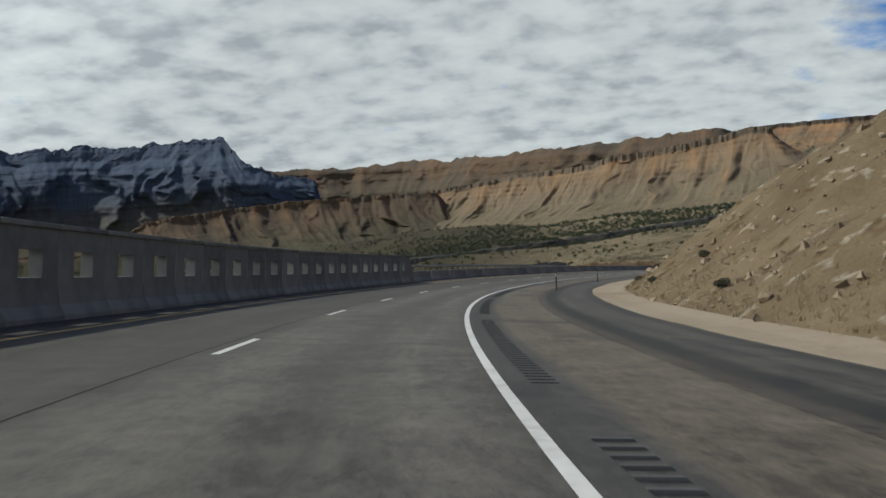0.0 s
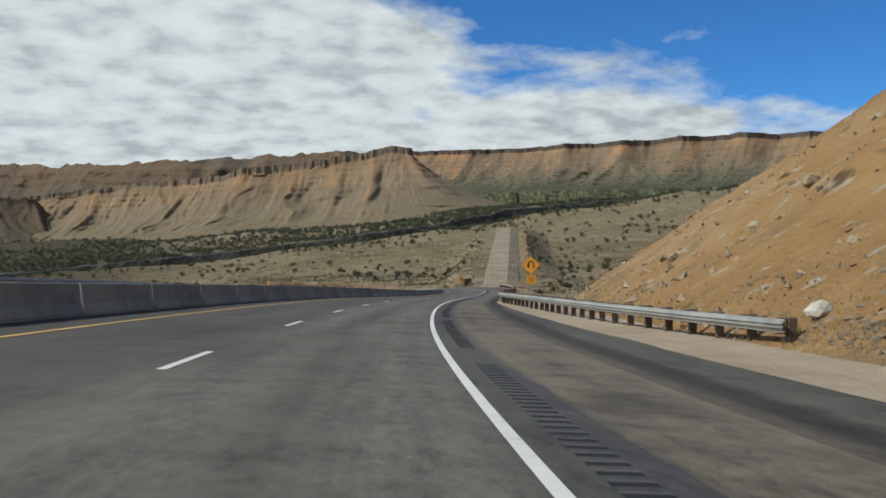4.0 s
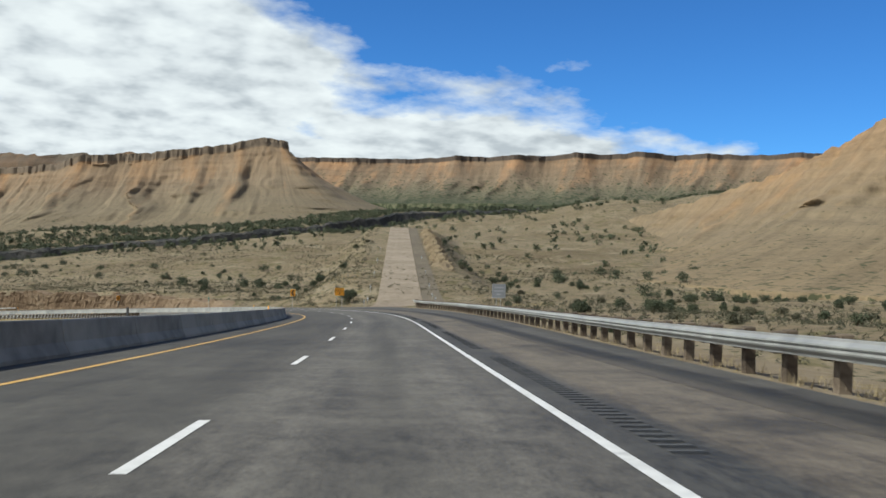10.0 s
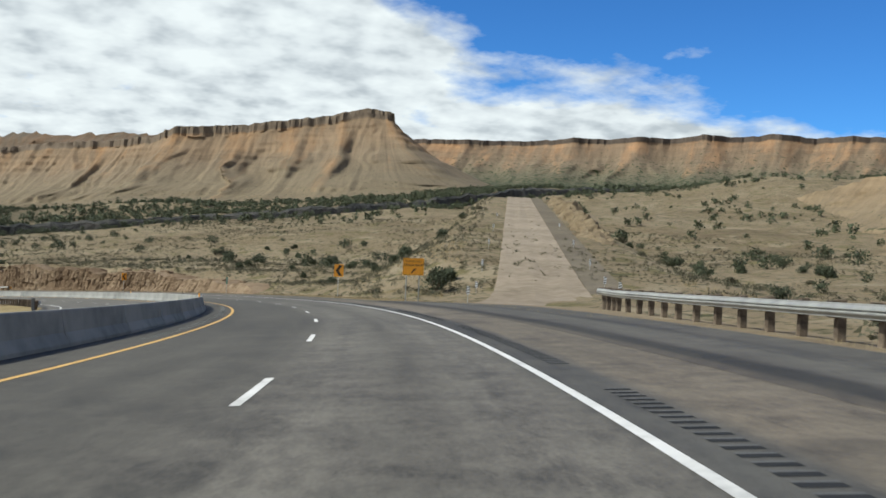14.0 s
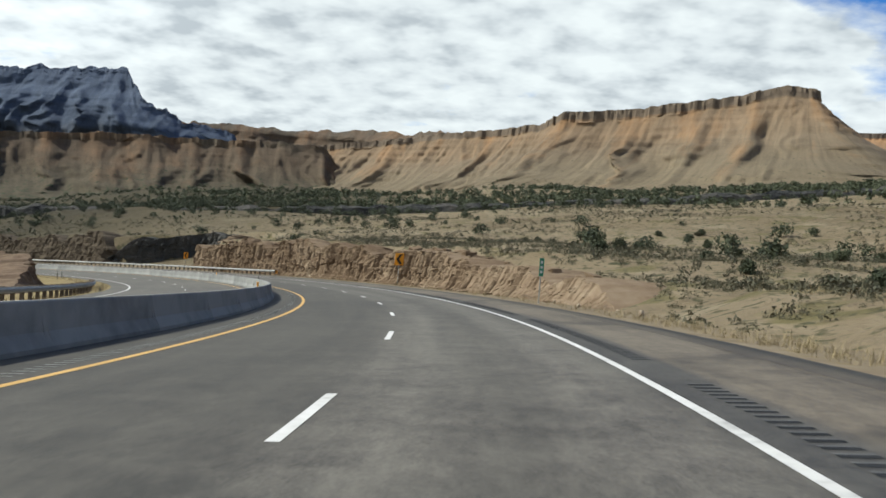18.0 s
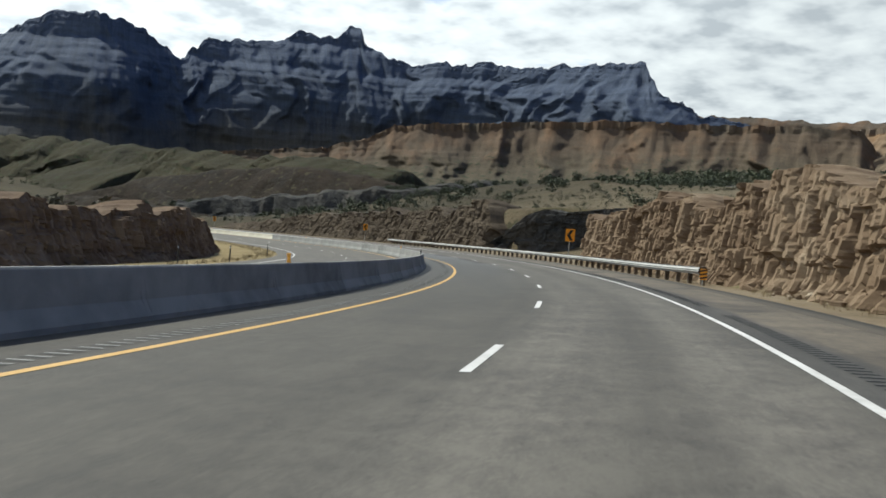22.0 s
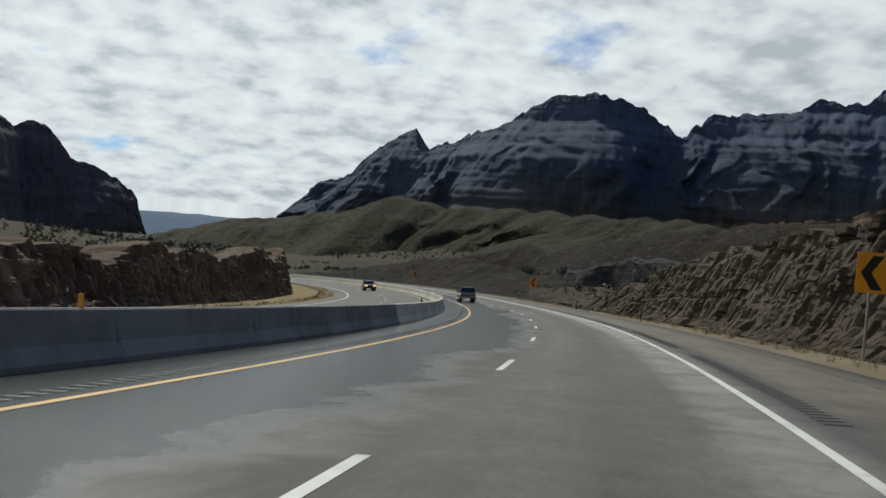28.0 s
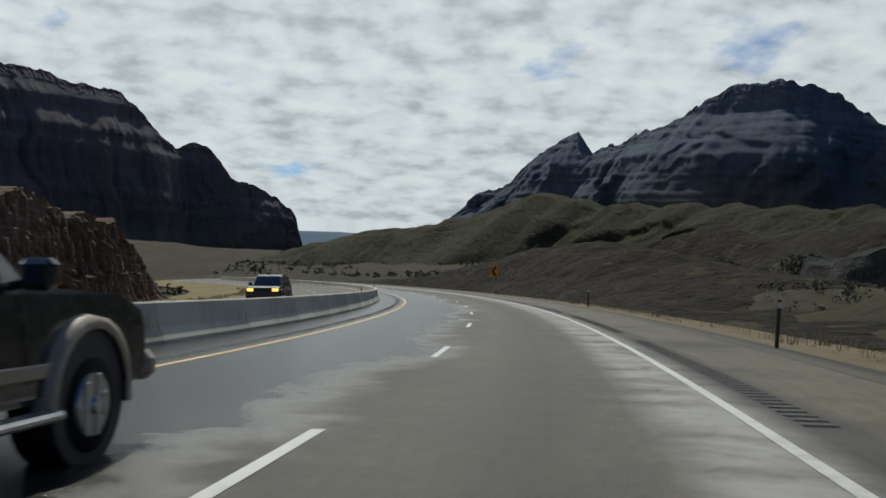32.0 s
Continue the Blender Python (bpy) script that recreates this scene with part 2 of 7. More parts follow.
# ---- materials ----
def surface(name, colours, scale=1.0, roughness=0.85, bump=0.2, bump_scale=None, metallic=0.0, strata=0.0, strata_size=8.0, spots=None, varied=0.0, detail=8.0, coat=0.0, side=None, south=None):
    """Stone, soil, paint or metal: a ramp of colours over noise at two scales, with bump. strata: bands by height.
    spots: (colour, size in metres, share) of scrub on top. varied: how far single pieces differ.
    side: the two dark colours that put the western valley's shade into the ground. south: the soil's two colours before
    the first bend's end."""
    made = bpy.data.materials.new(name)
    made.use_nodes = True
    t = made.node_tree
    body = t.nodes["Principled BSDF"]
    where = t.nodes.new("ShaderNodeTexCoord")
    spot_in = where.outputs["Object"]
    fine = node(t, "ShaderNodeTexNoise", Scale=scale, Detail=detail, Roughness=0.62, Distortion=0.2)
    broad = node(t, "ShaderNodeTexNoise", Scale=scale * 0.13, Detail=4.0, Roughness=0.55)
    for made_noise in (fine, broad):
        t.links.new(spot_in, made_noise.inputs["Vector"])
    value = calc(t, "ADD", calc(t, "MULTIPLY", fine.outputs[0], 0.6), calc(t, "MULTIPLY", broad.outputs[0], 0.55))
    if strata:
        axis = t.nodes.new("ShaderNodeSeparateXYZ")
        t.links.new(spot_in, axis.inputs[0])
        lift = calc(t, "ADD", axis.outputs[2], calc(t, "MULTIPLY", broad.outputs[0], strata_size * 1.6))
        bands = node(t, "ShaderNodeTexNoise", Scale=1.0 / strata_size, Detail=5.0, Roughness=0.7)
        line = t.nodes.new("ShaderNodeCombineXYZ")
        t.links.new(lift, line.inputs[2])
        t.links.new(line.outputs[0], bands.inputs["Vector"])
        value = calc(t, "ADD", calc(t, "MULTIPLY", value, 1 - strata), calc(t, "MULTIPLY", bands.outputs[0], strata * 1.15))
    if varied:
        piece = t.nodes.new("ShaderNodeObjectInfo")
        value = calc(t, "ADD", value, calc(t, "MULTIPLY", calc(t, "SUBTRACT", piece.outputs["Random"], 0.5), varied))
    stops = [(0.36 + 0.36 * k / max(1, len(colours) - 1), c) for k, c in enumerate(colours)]
    colour = ramp(t, value, stops)
    if south:
        axis = t.nodes.new("ShaderNodeSeparateXYZ")
        t.links.new(spot_in, axis.inputs[0])
        back = calc(t, "ADD", calc(t, "MULTIPLY", axis.outputs[1], -0.01), calc(t, "MULTIPLY", broad.outputs[0], 0.9))
        colour = blend(t, ramp(t, calc(t, "ADD", back, 1.0), [(0.42, 0.0), (0.62, 1.0)]), colour, ramp(t, value, [(0.38, south[0]), (0.68, south[1])]))
    if spots:
        for tint, size, share in spots:
            dots = node(t, "ShaderNodeTexNoise", Scale=1.0 / size, Detail=3.0, Roughness=0.5)
            t.links.new(spot_in, dots.inputs["Vector"])
            colour = blend(t, ramp(t, dots.outputs[0], [(0.68 - share * 0.5, 0.0), (0.75 - share * 0.5, 1.0)]), colour, tint)
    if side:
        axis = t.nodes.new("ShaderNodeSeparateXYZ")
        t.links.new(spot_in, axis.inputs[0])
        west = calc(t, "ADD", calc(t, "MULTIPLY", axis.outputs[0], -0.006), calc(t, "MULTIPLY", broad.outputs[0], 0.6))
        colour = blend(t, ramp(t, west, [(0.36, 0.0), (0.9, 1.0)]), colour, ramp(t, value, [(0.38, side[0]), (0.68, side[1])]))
    t.links.new(colour, body.inputs["Base Color"])
    body.inputs["Metallic"].default_value = metallic
    body.inputs["Coat Weight"].default_value = coat
    if roughness > 0.8:
        body.inputs["Specular IOR Level"].default_value = 0.12
    t.links.new(ramp(t, fine.outputs[0], [(0.3, max(0.05, roughness - 0.1)), (0.7, min(1.0, roughness + 0.08))]), body.inputs["Roughness"])
    if bump:
        relief = node(t, "ShaderNodeTexNoise", Scale=bump_scale or scale * 2.5, Detail=6.0, Roughness=0.65)
        t.links.new(spot_in, relief.inputs["Vector"])
        raised = node(t, "ShaderNodeBump", Strength=bump, Distance=1.2 / (bump_scale or scale * 2.5))
        t.links.new(relief.outputs[0], raised.inputs["Height"])
        t.links.new(raised.outputs[0], body.inputs["Normal"])
    return made


def asphalt_material(name, tint=1.0, lanes=False, roughness=0.74, apron=False):
    """Asphalt with aggregate, lengthwise wear, blotches and pale streaks; its UV runs across and along the road in
    metres.
    """
    made = bpy.data.materials.new(name)
    made.use_nodes = True
    t = made.node_tree
    body = t.nodes["Principled BSDF"]
    uv = t.nodes.new("ShaderNodeUVMap")
    axis = t.nodes.new("ShaderNodeSeparateXYZ")
    t.links.new(uv.outputs[0], axis.inputs[0])
    across, along = axis.outputs[0], axis.outputs[1]
    stretch = t.nodes.new("ShaderNodeCombineXYZ")
    t.links.new(across, stretch.inputs[0])
    t.links.new(calc(t, "MULTIPLY", along, 0.05), stretch.inputs[1])
    streak = node(t, "ShaderNodeTexNoise", Scale=1.3, Detail=7.0, Roughness=0.65)
    t.links.new(stretch.outputs[0], streak.inputs["Vector"])
    stone = node(t, "ShaderNodeTexNoise", Scale=26.0, Detail=5.0, Roughness=0.75)
    blot = node(t, "ShaderNodeTexNoise", Scale=0.8, Detail=8.0, Roughness=0.7, Distortion=0.4)
    patch = node(t, "ShaderNodeTexNoise", Scale=0.07, Detail=5.0, Roughness=0.6, Distortion=0.8)
    for made_noise in (stone, blot, patch):
        t.links.new(uv.outputs[0], made_noise.inputs["Vector"])
    value = calc(t, "ADD", calc(t, "MULTIPLY", streak.outputs[0], 0.5), calc(t, "MULTIPLY", blot.outputs[0], 0.6))
    value = calc(t, "ADD", value, calc(t, "MULTIPLY", patch.outputs[0], 0.36))
    value = calc(t, "ADD", value, calc(t, "MULTIPLY", calc(t, "SUBTRACT", stone.outputs[0], 0.5), 0.75))
    spread = t.nodes.new("ShaderNodeCombineXYZ")
    t.links.new(across, spread.inputs[0])
    t.links.new(calc(t, "MULTIPLY", along, 0.4), spread.inputs[1])
    mottle = node(t, "ShaderNodeTexNoise", Scale=6.5, Detail=6.0, Roughness=0.75)
    t.links.new(spread.outputs[0], mottle.inputs["Vector"])
    value = calc(t, "ADD", value, calc(t, "MULTIPLY", calc(t, "SUBTRACT", mottle.outputs[0], 0.5), 0.6))
    body.inputs["Specular IOR Level"].default_value = 0.28
    shades = [tuple(v * tint * 1.3 for v in c) for c in ((0.03, 0.0275, 0.0235), (0.06, 0.055, 0.0475), (0.09, 0.083, 0.071))]
    colour = ramp(t, value, [(0.56, shades[0]), (0.7, shades[1]), (0.86, shades[2])])
    if lanes:
        # the left lane was laid darker; the wheels polish paler tracks, oil darkens the middle
        place = calc(t, "DIVIDE", calc(t, "ADD", across, calc(t, "ADD", calc(t, "MULTIPLY", streak.outputs[0], 0.5), 7.75)), 13.0)
        tone = ramp(t, place, [(0.0, 0.56), (0.2, 0.64), (0.44, 0.68), (0.5, 0.98), (0.545, 1.08), (0.615, 0.78), (0.69, 1.12), (0.74, 0.96), (0.768, (0.6, 0.62, 0.66)), (0.815, (0.64, 0.66, 0.69)), (0.835, (1.2, 1.1, 0.98)), (0.955, (1.15, 1.05, 0.94))])
        colour = blend(t, 1.0, colour, tone, "MULTIPLY")
        # oil has soaked into the shoulder here and there
        oil = node(t, "ShaderNodeTexNoise", Scale=0.24, Detail=4.0, Roughness=0.6)
        t.links.new(uv.outputs[0], oil.inputs["Vector"])
        soak = calc(t, "MULTIPLY", ramp(t, oil.outputs[0], [(0.54, 0.0), (0.66, 0.6)]), calc(t, "MULTIPLY", calc(t, "SUBTRACT", across, 2.5), 2.0, True))
        colour = blend(t, soak, colour, (0.02, 0.0195, 0.019))
        # pale streaks beside the edge line further down
        side = calc(t, "SUBTRACT", 1.7, calc(t, "MULTIPLY", calc(t, "ABSOLUTE", calc(t, "SUBTRACT", across, 1.5)), 2.3), True)
        down = calc(t, "MULTIPLY", calc(t, "SUBTRACT", along, 610.0), 0.012, True)
        pale = calc(t, "MULTIPLY", calc(t, "MULTIPLY", side, down), ramp(t, blot.outputs[0], [(0.3, 0.0), (0.58, 0.85)]))
        colour = blend(t, pale, colour, (0.34, 0.33, 0.31))
    if apron:
        # a dark tar seam, then a paler worn apron with a dark ragged rim
        place = calc(t, "DIVIDE", calc(t, "SUBTRACT", calc(t, "ADD", across, calc(t, "MULTIPLY", calc(t, "SUBTRACT", blot.outputs[0], 0.5), 0.35)), 4.4), 5.0)
        tone = ramp(t, place, [(0.0, (0.8, 0.74, 0.68)), (0.05, (0.74, 0.69, 0.63)), (0.09, 0.36), (0.16, 0.36), (0.22, 0.78), (0.44, 0.84), (0.52, 0.55), (0.6, 0.8)])
        colour = blend(t, 1.0, colour, tone, "MULTIPLY")
    t.links.new(colour, body.inputs["Base Color"])
    gloss = ramp(t, value, [(0.42, roughness - 0.14), (0.8, roughness + 0.08)])
    if lanes:
        # the left lane is still wet past the ravine, with a ragged edge
        film = calc(t, "ADD", calc(t, "MULTIPLY", across, -0.8), calc(t, "MULTIPLY", calc(t, "SUBTRACT", blot.outputs[0], 0.5), 2.2))
        film = calc(t, "ADD", film, calc(t, "MULTIPLY", calc(t, "SUBTRACT", patch.outputs[0], 0.5), 4.0))
        film = calc(t, "MULTIPLY", calc(t, "SUBTRACT", film, 1.35, True), calc(t, "MULTIPLY", calc(t, "SUBTRACT", along, 500.0), 0.008, True))
        gloss = blend(t, film, gloss, (0.2, 0.2, 0.2))
        t.links.new(calc(t, "ADD", 0.28, calc(t, "MULTIPLY", film, 0.04)), body.inputs["Specular IOR Level"])
        dried = blend(t, calc(t, "MULTIPLY", film, 0.8), colour, (0.018, 0.019, 0.018))
        t.links.new(dried, body.inputs["Base Color"])
    t.links.new(gloss, body.inputs["Roughness"])
    raised = node(t, "ShaderNodeBump", Strength=0.5, Distance=0.012)
    t.links.new(stone.outputs[0], raised.inputs["Height"])
    t.links.new(raised.outputs[0], body.inputs["Normal"])
    return made


def leaf_material(name, a, b):
    made = bpy.data.materials.new(name)
    made.use_nodes = True
    t = made.node_tree
    body = t.nodes["Principled BSDF"]
    info, island = t.nodes.new("ShaderNodeObjectInfo"), t.nodes.new("ShaderNodeNewGeometry")
    mixed = calc(t, "ADD", calc(t, "MULTIPLY", info.outputs["Random"], 0.4), calc(t, "MULTIPLY", island.outputs["Random Per Island"], 0.6))
    t.links.new(ramp(t, mixed, [(0.0, a), (1.0, b)]), body.inputs["Base Color"])
    body.inputs["Roughness"].default_value = 0.8
    return made


def plain(name, colour, roughness=0.5, metallic=0.0, coat=0.0, glow=0.0):
    made = surface(name, [tuple(c * 0.82 for c in colour), tuple(min(1, c * 1.08) for c in colour)], scale=9.0, roughness=roughness, bump=0.04, metallic=metallic, coat=coat)
    if glow:
        body = made.node_tree.nodes["Principled BSDF"]
        body.inputs["Emission Color"].default_value, body.inputs["Emission Strength"].default_value = (*colour, 1), glow
    return made


ASPHALT = asphalt_material("asphalt", 1.0, True)
ASPHALT_PLAIN = asphalt_material("asphalt of the far lanes", 1.0)
ASPHALT_DARK = asphalt_material("asphalt shoulder", 0.95, apron=True)
ASPHALT_WET = asphalt_material("damp dark asphalt", 0.58, False, 0.55)
PAINT_WHITE = surface("white road paint", [(0.302, 0.295, 0.281), (0.490, 0.482, 0.461), (0.562, 0.554, 0.540)], scale=5.0, roughness=0.6, bump=0.1)
PAINT_YELLOW = surface("yellow road paint", [(0.302, 0.173, 0.043), (0.446, 0.259, 0.050), (0.504, 0.310, 0.086)], scale=5.0, roughness=0.6, bump=0.1)
CONCRETE = surface("weathered concrete", [(0.115, 0.116, 0.113), (0.19, 0.192, 0.186), (0.25, 0.25, 0.238)], scale=1.6, roughness=0.85, bump=0.15, bump_scale=18, varied=0.16)
STEEL = surface("galvanised steel", [(0.2, 0.2, 0.195), (0.3, 0.3, 0.29), (0.37, 0.37, 0.355)], scale=2.2, roughness=0.58, bump=0.04, metallic=0.55)
TIMBER = surface("dark weathered timber", [(0.035, 0.028, 0.022), (0.085, 0.066, 0.05), (0.15, 0.12, 0.09)], scale=6.0, roughness=0.9, bump=0.3, varied=0.2)
SIGN_ORANGE = plain("orange sign sheeting", (0.78, 0.33, 0.02), 0.45)
SIGN_BLACK = plain("black sign print", (0.012, 0.012, 0.012), 0.5)
SIGN_WHITE = plain("pale sign sheeting", (0.5, 0.52, 0.54), 0.45)
SIGN_GREEN = plain("green sign sheeting", (0.01, 0.16, 0.1), 0.45)
SIGN_BACK = plain("sign back", (0.3, 0.31, 0.32), 0.5, 0.6)
# darkened towards the western valley, whose shade is put into the colour
DESERT = surface("dry desert ground with sparse grass", [(0.086, 0.065, 0.039), (0.132, 0.102, 0.063), (0.166, 0.131, 0.084), (0.2, 0.164, 0.11)], scale=0.16, roughness=0.95, bump=0.5, bump_scale=0.9,
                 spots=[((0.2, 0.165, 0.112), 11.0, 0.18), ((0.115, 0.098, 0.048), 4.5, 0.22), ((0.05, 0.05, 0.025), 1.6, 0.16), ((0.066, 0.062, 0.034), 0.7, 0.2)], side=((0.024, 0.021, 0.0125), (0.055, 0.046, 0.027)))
SLOPE_SOIL = surface("ochre cut slope soil with stones", [(0.14, 0.078, 0.031), (0.2, 0.116, 0.047), (0.24, 0.148, 0.066), (0.27, 0.184, 0.096)], scale=0.3, roughness=0.95, bump=0.7, bump_scale=1.6,
                     spots=[((0.16, 0.112, 0.066), 16.0, 0.2), ((0.27, 0.235, 0.18), 1.1, 0.12), ((0.09, 0.06, 0.032), 1.8, 0.1)], south=((0.092, 0.066, 0.037), (0.178, 0.134, 0.083)))
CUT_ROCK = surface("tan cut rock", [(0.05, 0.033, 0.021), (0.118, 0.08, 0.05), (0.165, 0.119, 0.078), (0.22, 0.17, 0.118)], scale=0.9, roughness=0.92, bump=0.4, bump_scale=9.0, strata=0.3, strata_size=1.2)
# browner, darker variant of the cut rock, with its shade in the colour
SHADED_CUT = surface("brown shaded cut rock", [(0.03, 0.022, 0.015), (0.066, 0.051, 0.036), (0.118, 0.095, 0.068)], scale=0.9, roughness=0.92, bump=0.55, bump_scale=5.0, strata=0.3, strata_size=1.8)
# both hill colours are darkened: the shade of their backlit sides is included
GREEN_HILL = surface("shade-darkened olive scrub hills", [(0.0194, 0.0171, 0.0103), (0.0342, 0.0319, 0.0171), (0.0547, 0.0479, 0.0274)], scale=0.05, roughness=0.95, bump=0.8, bump_scale=0.25, spots=[((0.035, 0.042, 0.02), 5.0, 0.2)])
BROWN_HILL = surface("shade-darkened brown stony hillside", [(0.0087, 0.0066, 0.0049), (0.0194, 0.0144, 0.0097), (0.0340, 0.0253, 0.0175)], scale=0.12, roughness=0.95, bump=0.9, bump_scale=0.5, spots=[((0.05, 0.045, 0.024), 3.0, 0.15)])
GRAVEL = surface("pale tan gravel", [(0.135, 0.108, 0.078), (0.205, 0.167, 0.125), (0.265, 0.222, 0.17)], scale=0.9, roughness=0.95, bump=0.6, bump_scale=6.0)
GUTTER = surface("pale washed-out silt", [(0.211, 0.164, 0.116), (0.275, 0.222, 0.164), (0.306, 0.259, 0.201)], scale=0.8, roughness=0.95, bump=0.4, bump_scale=4.0)
STONE = surface("loose tan stone", [(0.172, 0.125, 0.079), (0.277, 0.218, 0.152), (0.343, 0.290, 0.218)], scale=2.0, roughness=0.92, bump=0.5, varied=0.3)


def canyon(name, bands, size, ledges, ledge_size, scrub=None, streaks=0.34, relief=0.3, cap=None, patch=None, rills=0.18, gain=1.0):
    """Eroded flanks: bands of colour by height up the flank (UV y), streaked downhill along the crest's metres (UV x), with level ledges."""
    made = bpy.data.materials.new(name)
    made.use_nodes = True
    t = made.node_tree
    body = t.nodes["Principled BSDF"]
    uv, where = t.nodes.new("ShaderNodeUVMap"), t.nodes.new("ShaderNodeTexCoord")
    axis, place = t.nodes.new("ShaderNodeSeparateXYZ"), t.nodes.new("ShaderNodeSeparateXYZ")
    t.links.new(uv.outputs[0], axis.inputs[0])
    t.links.new(where.outputs["Object"], place.inputs[0])
    along, up = axis.outputs[0], axis.outputs[1]
    down = t.nodes.new("ShaderNodeCombineXYZ")
    t.links.new(calc(t, "MULTIPLY", along, 1.0 / size), down.inputs[0])
    t.links.new(calc(t, "MULTIPLY", up, 3.5), down.inputs[1])
    streak = node(t, "ShaderNodeTexNoise", Scale=1.0, Detail=7.0, Roughness=0.62, Distortion=0.5)
    t.links.new(down.outputs[0], streak.inputs["Vector"])
    broad = node(t, "ShaderNodeTexNoise", Scale=0.3 / size, Detail=5.0, Roughness=0.6)
    grit = node(t, "ShaderNodeTexNoise", Scale=6.0 / size, Detail=8.0, Roughness=0.7)
    for made_noise in (broad, grit):
        t.links.new(where.outputs["Object"], made_noise.inputs["Vector"])
    level = calc(t, "ADD", up, calc(t, "MULTIPLY", calc(t, "SUBTRACT", streak.outputs[0], 0.5), streaks))
    level = calc(t, "ADD", level, calc(t, "MULTIPLY", calc(t, "MULTIPLY", calc(t, "SUBTRACT", broad.outputs[0], 0.5), 0.5), calc(t, "ADD", up, 0.2)))
    colour = ramp(t, level, [(at, tuple(v * gain for v in c)) for at, c in bands])
    if patch:
        # bare orange soil high on the spurs
        spur = node(t, "ShaderNodeUVMap")
        spur.uv_map = "Spurs"
        crest = t.nodes.new("ShaderNodeSeparateXYZ")
        t.links.new(spur.outputs[0], crest.inputs[0])
        bare = calc(t, "ADD", calc(t, "MULTIPLY", streak.outputs[0], 0.7), calc(t, "MULTIPLY", calc(t, "SUBTRACT", up, 0.66), 0.3))
        bare = calc(t, "ADD", bare, calc(t, "MULTIPLY", crest.outputs[0], 0.2))
        colour = blend(t, ramp(t, bare, [(0.42, 0.0), (0.72, 1.0)]), colour, patch)
    if cap:
        colour = blend(t, ramp(t, up, [(cap[0], 0.0), (cap[0] + 0.02, 1.0)]), colour, cap[1])
    # washed stripes down the slope
    thin = t.nodes.new("ShaderNodeCombineXYZ")
    t.links.new(calc(t, "MULTIPLY", along, 2.6 / size), thin.inputs[0])
    t.links.new(calc(t, "MULTIPLY", up, 2.2), thin.inputs[1])
    rill = node(t, "ShaderNodeTexNoise", Scale=1.0, Detail=6.0, Roughness=0.65, Distortion=0.8)
    t.links.new(thin.outputs[0], rill.inputs["Vector"])
    colour = blend(t, 1.0, colour, ramp(t, rill.outputs[0], [(0.34, 1.0 - rills), (0.5, 1.0), (0.66, 1.0 + rills * 0.8)]), "MULTIPLY")
    lift = calc(t, "ADD", place.outputs[2], calc(t, "MULTIPLY", broad.outputs[0], ledge_size * 2.0))
    line = t.nodes.new("ShaderNodeCombineXYZ")
    t.links.new(lift, line.inputs[2])
    t.links.new(calc(t, "MULTIPLY", along, 0.004), line.inputs[0])
    beds = node(t, "ShaderNodeTexNoise", Scale=1.0 / ledge_size, Detail=6.0, Roughness=0.75)
    t.links.new(line.outputs[0], beds.inputs["Vector"])
    bed = calc(t, "ADD", calc(t, "MULTIPLY", beds.outputs[0], 0.6), calc(t, "MULTIPLY", grit.outputs[0], 0.4))
    colour = blend(t, 1.0, colour, ramp(t, bed, [(0.36, 1.0 - ledges), (0.5, 1.0), (0.66, 1.0 + ledges * 0.7)]), "MULTIPLY")
    for tint, dot, share in scrub or ():
        dots = node(t, "ShaderNodeTexNoise", Scale=1.0 / dot, Detail=3.0, Roughness=0.5)
        t.links.new(where.outputs["Object"], dots.inputs["Vector"])
        low = calc(t, "SUBTRACT", dots.outputs[0], calc(t, "MULTIPLY", up, 0.28))
        colour = blend(t, ramp(t, low, [(0.66 - share * 0.5, 0.0), (0.72 - share * 0.5, 1.0)]), colour, tint)
    t.links.new(colour, body.inputs["Base Color"])
    body.inputs["Roughness"].default_value = 0.95
    body.inputs["Specular IOR Level"].default_value = 0.15
    heights = calc(t, "ADD", calc(t, "MULTIPLY", streak.outputs[0], 0.18), calc(t, "ADD", calc(t, "MULTIPLY", beds.outputs[0], 0.3 * ledges + 0.1), calc(t, "MULTIPLY", grit.outputs[0], 0.25)))
    raised = node(t, "ShaderNodeBump", Strength=relief, Distance=size * 0.25)
    t.links.new(heights, raised.inputs["Height"])
    t.links.new(raised.outputs[0], body.inputs["Normal"])
    return made


MESA_FLANK = canyon("tan mesa flanks with orange gullies", [(0.0, (0.118, 0.094, 0.06)), (0.3, (0.122, 0.098, 0.066)), (0.55, (0.13, 0.1, 0.068)), (0.72, (0.148, 0.106, 0.068)), (0.88, (0.135, 0.098, 0.064))],
                    13.0, 0.2, 4.5, [((0.05, 0.05, 0.028), 3.0, 0.16)], 0.24, 0.5, cap=(0.9, (0.12, 0.094, 0.07)), patch=(0.22, 0.13, 0.066), gain=1.14)
# the dark cap colour holds the shade of the cliff under the rim
RIM_FLANK = canyon("orange talus under a dark rim", [(0.0, (0.07, 0.07, 0.043)), (0.3, (0.092, 0.08, 0.053)), (0.5, (0.12, 0.092, 0.062)), (0.85, (0.13, 0.092, 0.06))],
                   26.0, 0.24, 9.0, [((0.035, 0.042, 0.022), 7.0, 0.42)], 0.26, 0.5, cap=(0.9, (0.066, 0.052, 0.042)), patch=(0.27, 0.155, 0.08), gain=1.14)
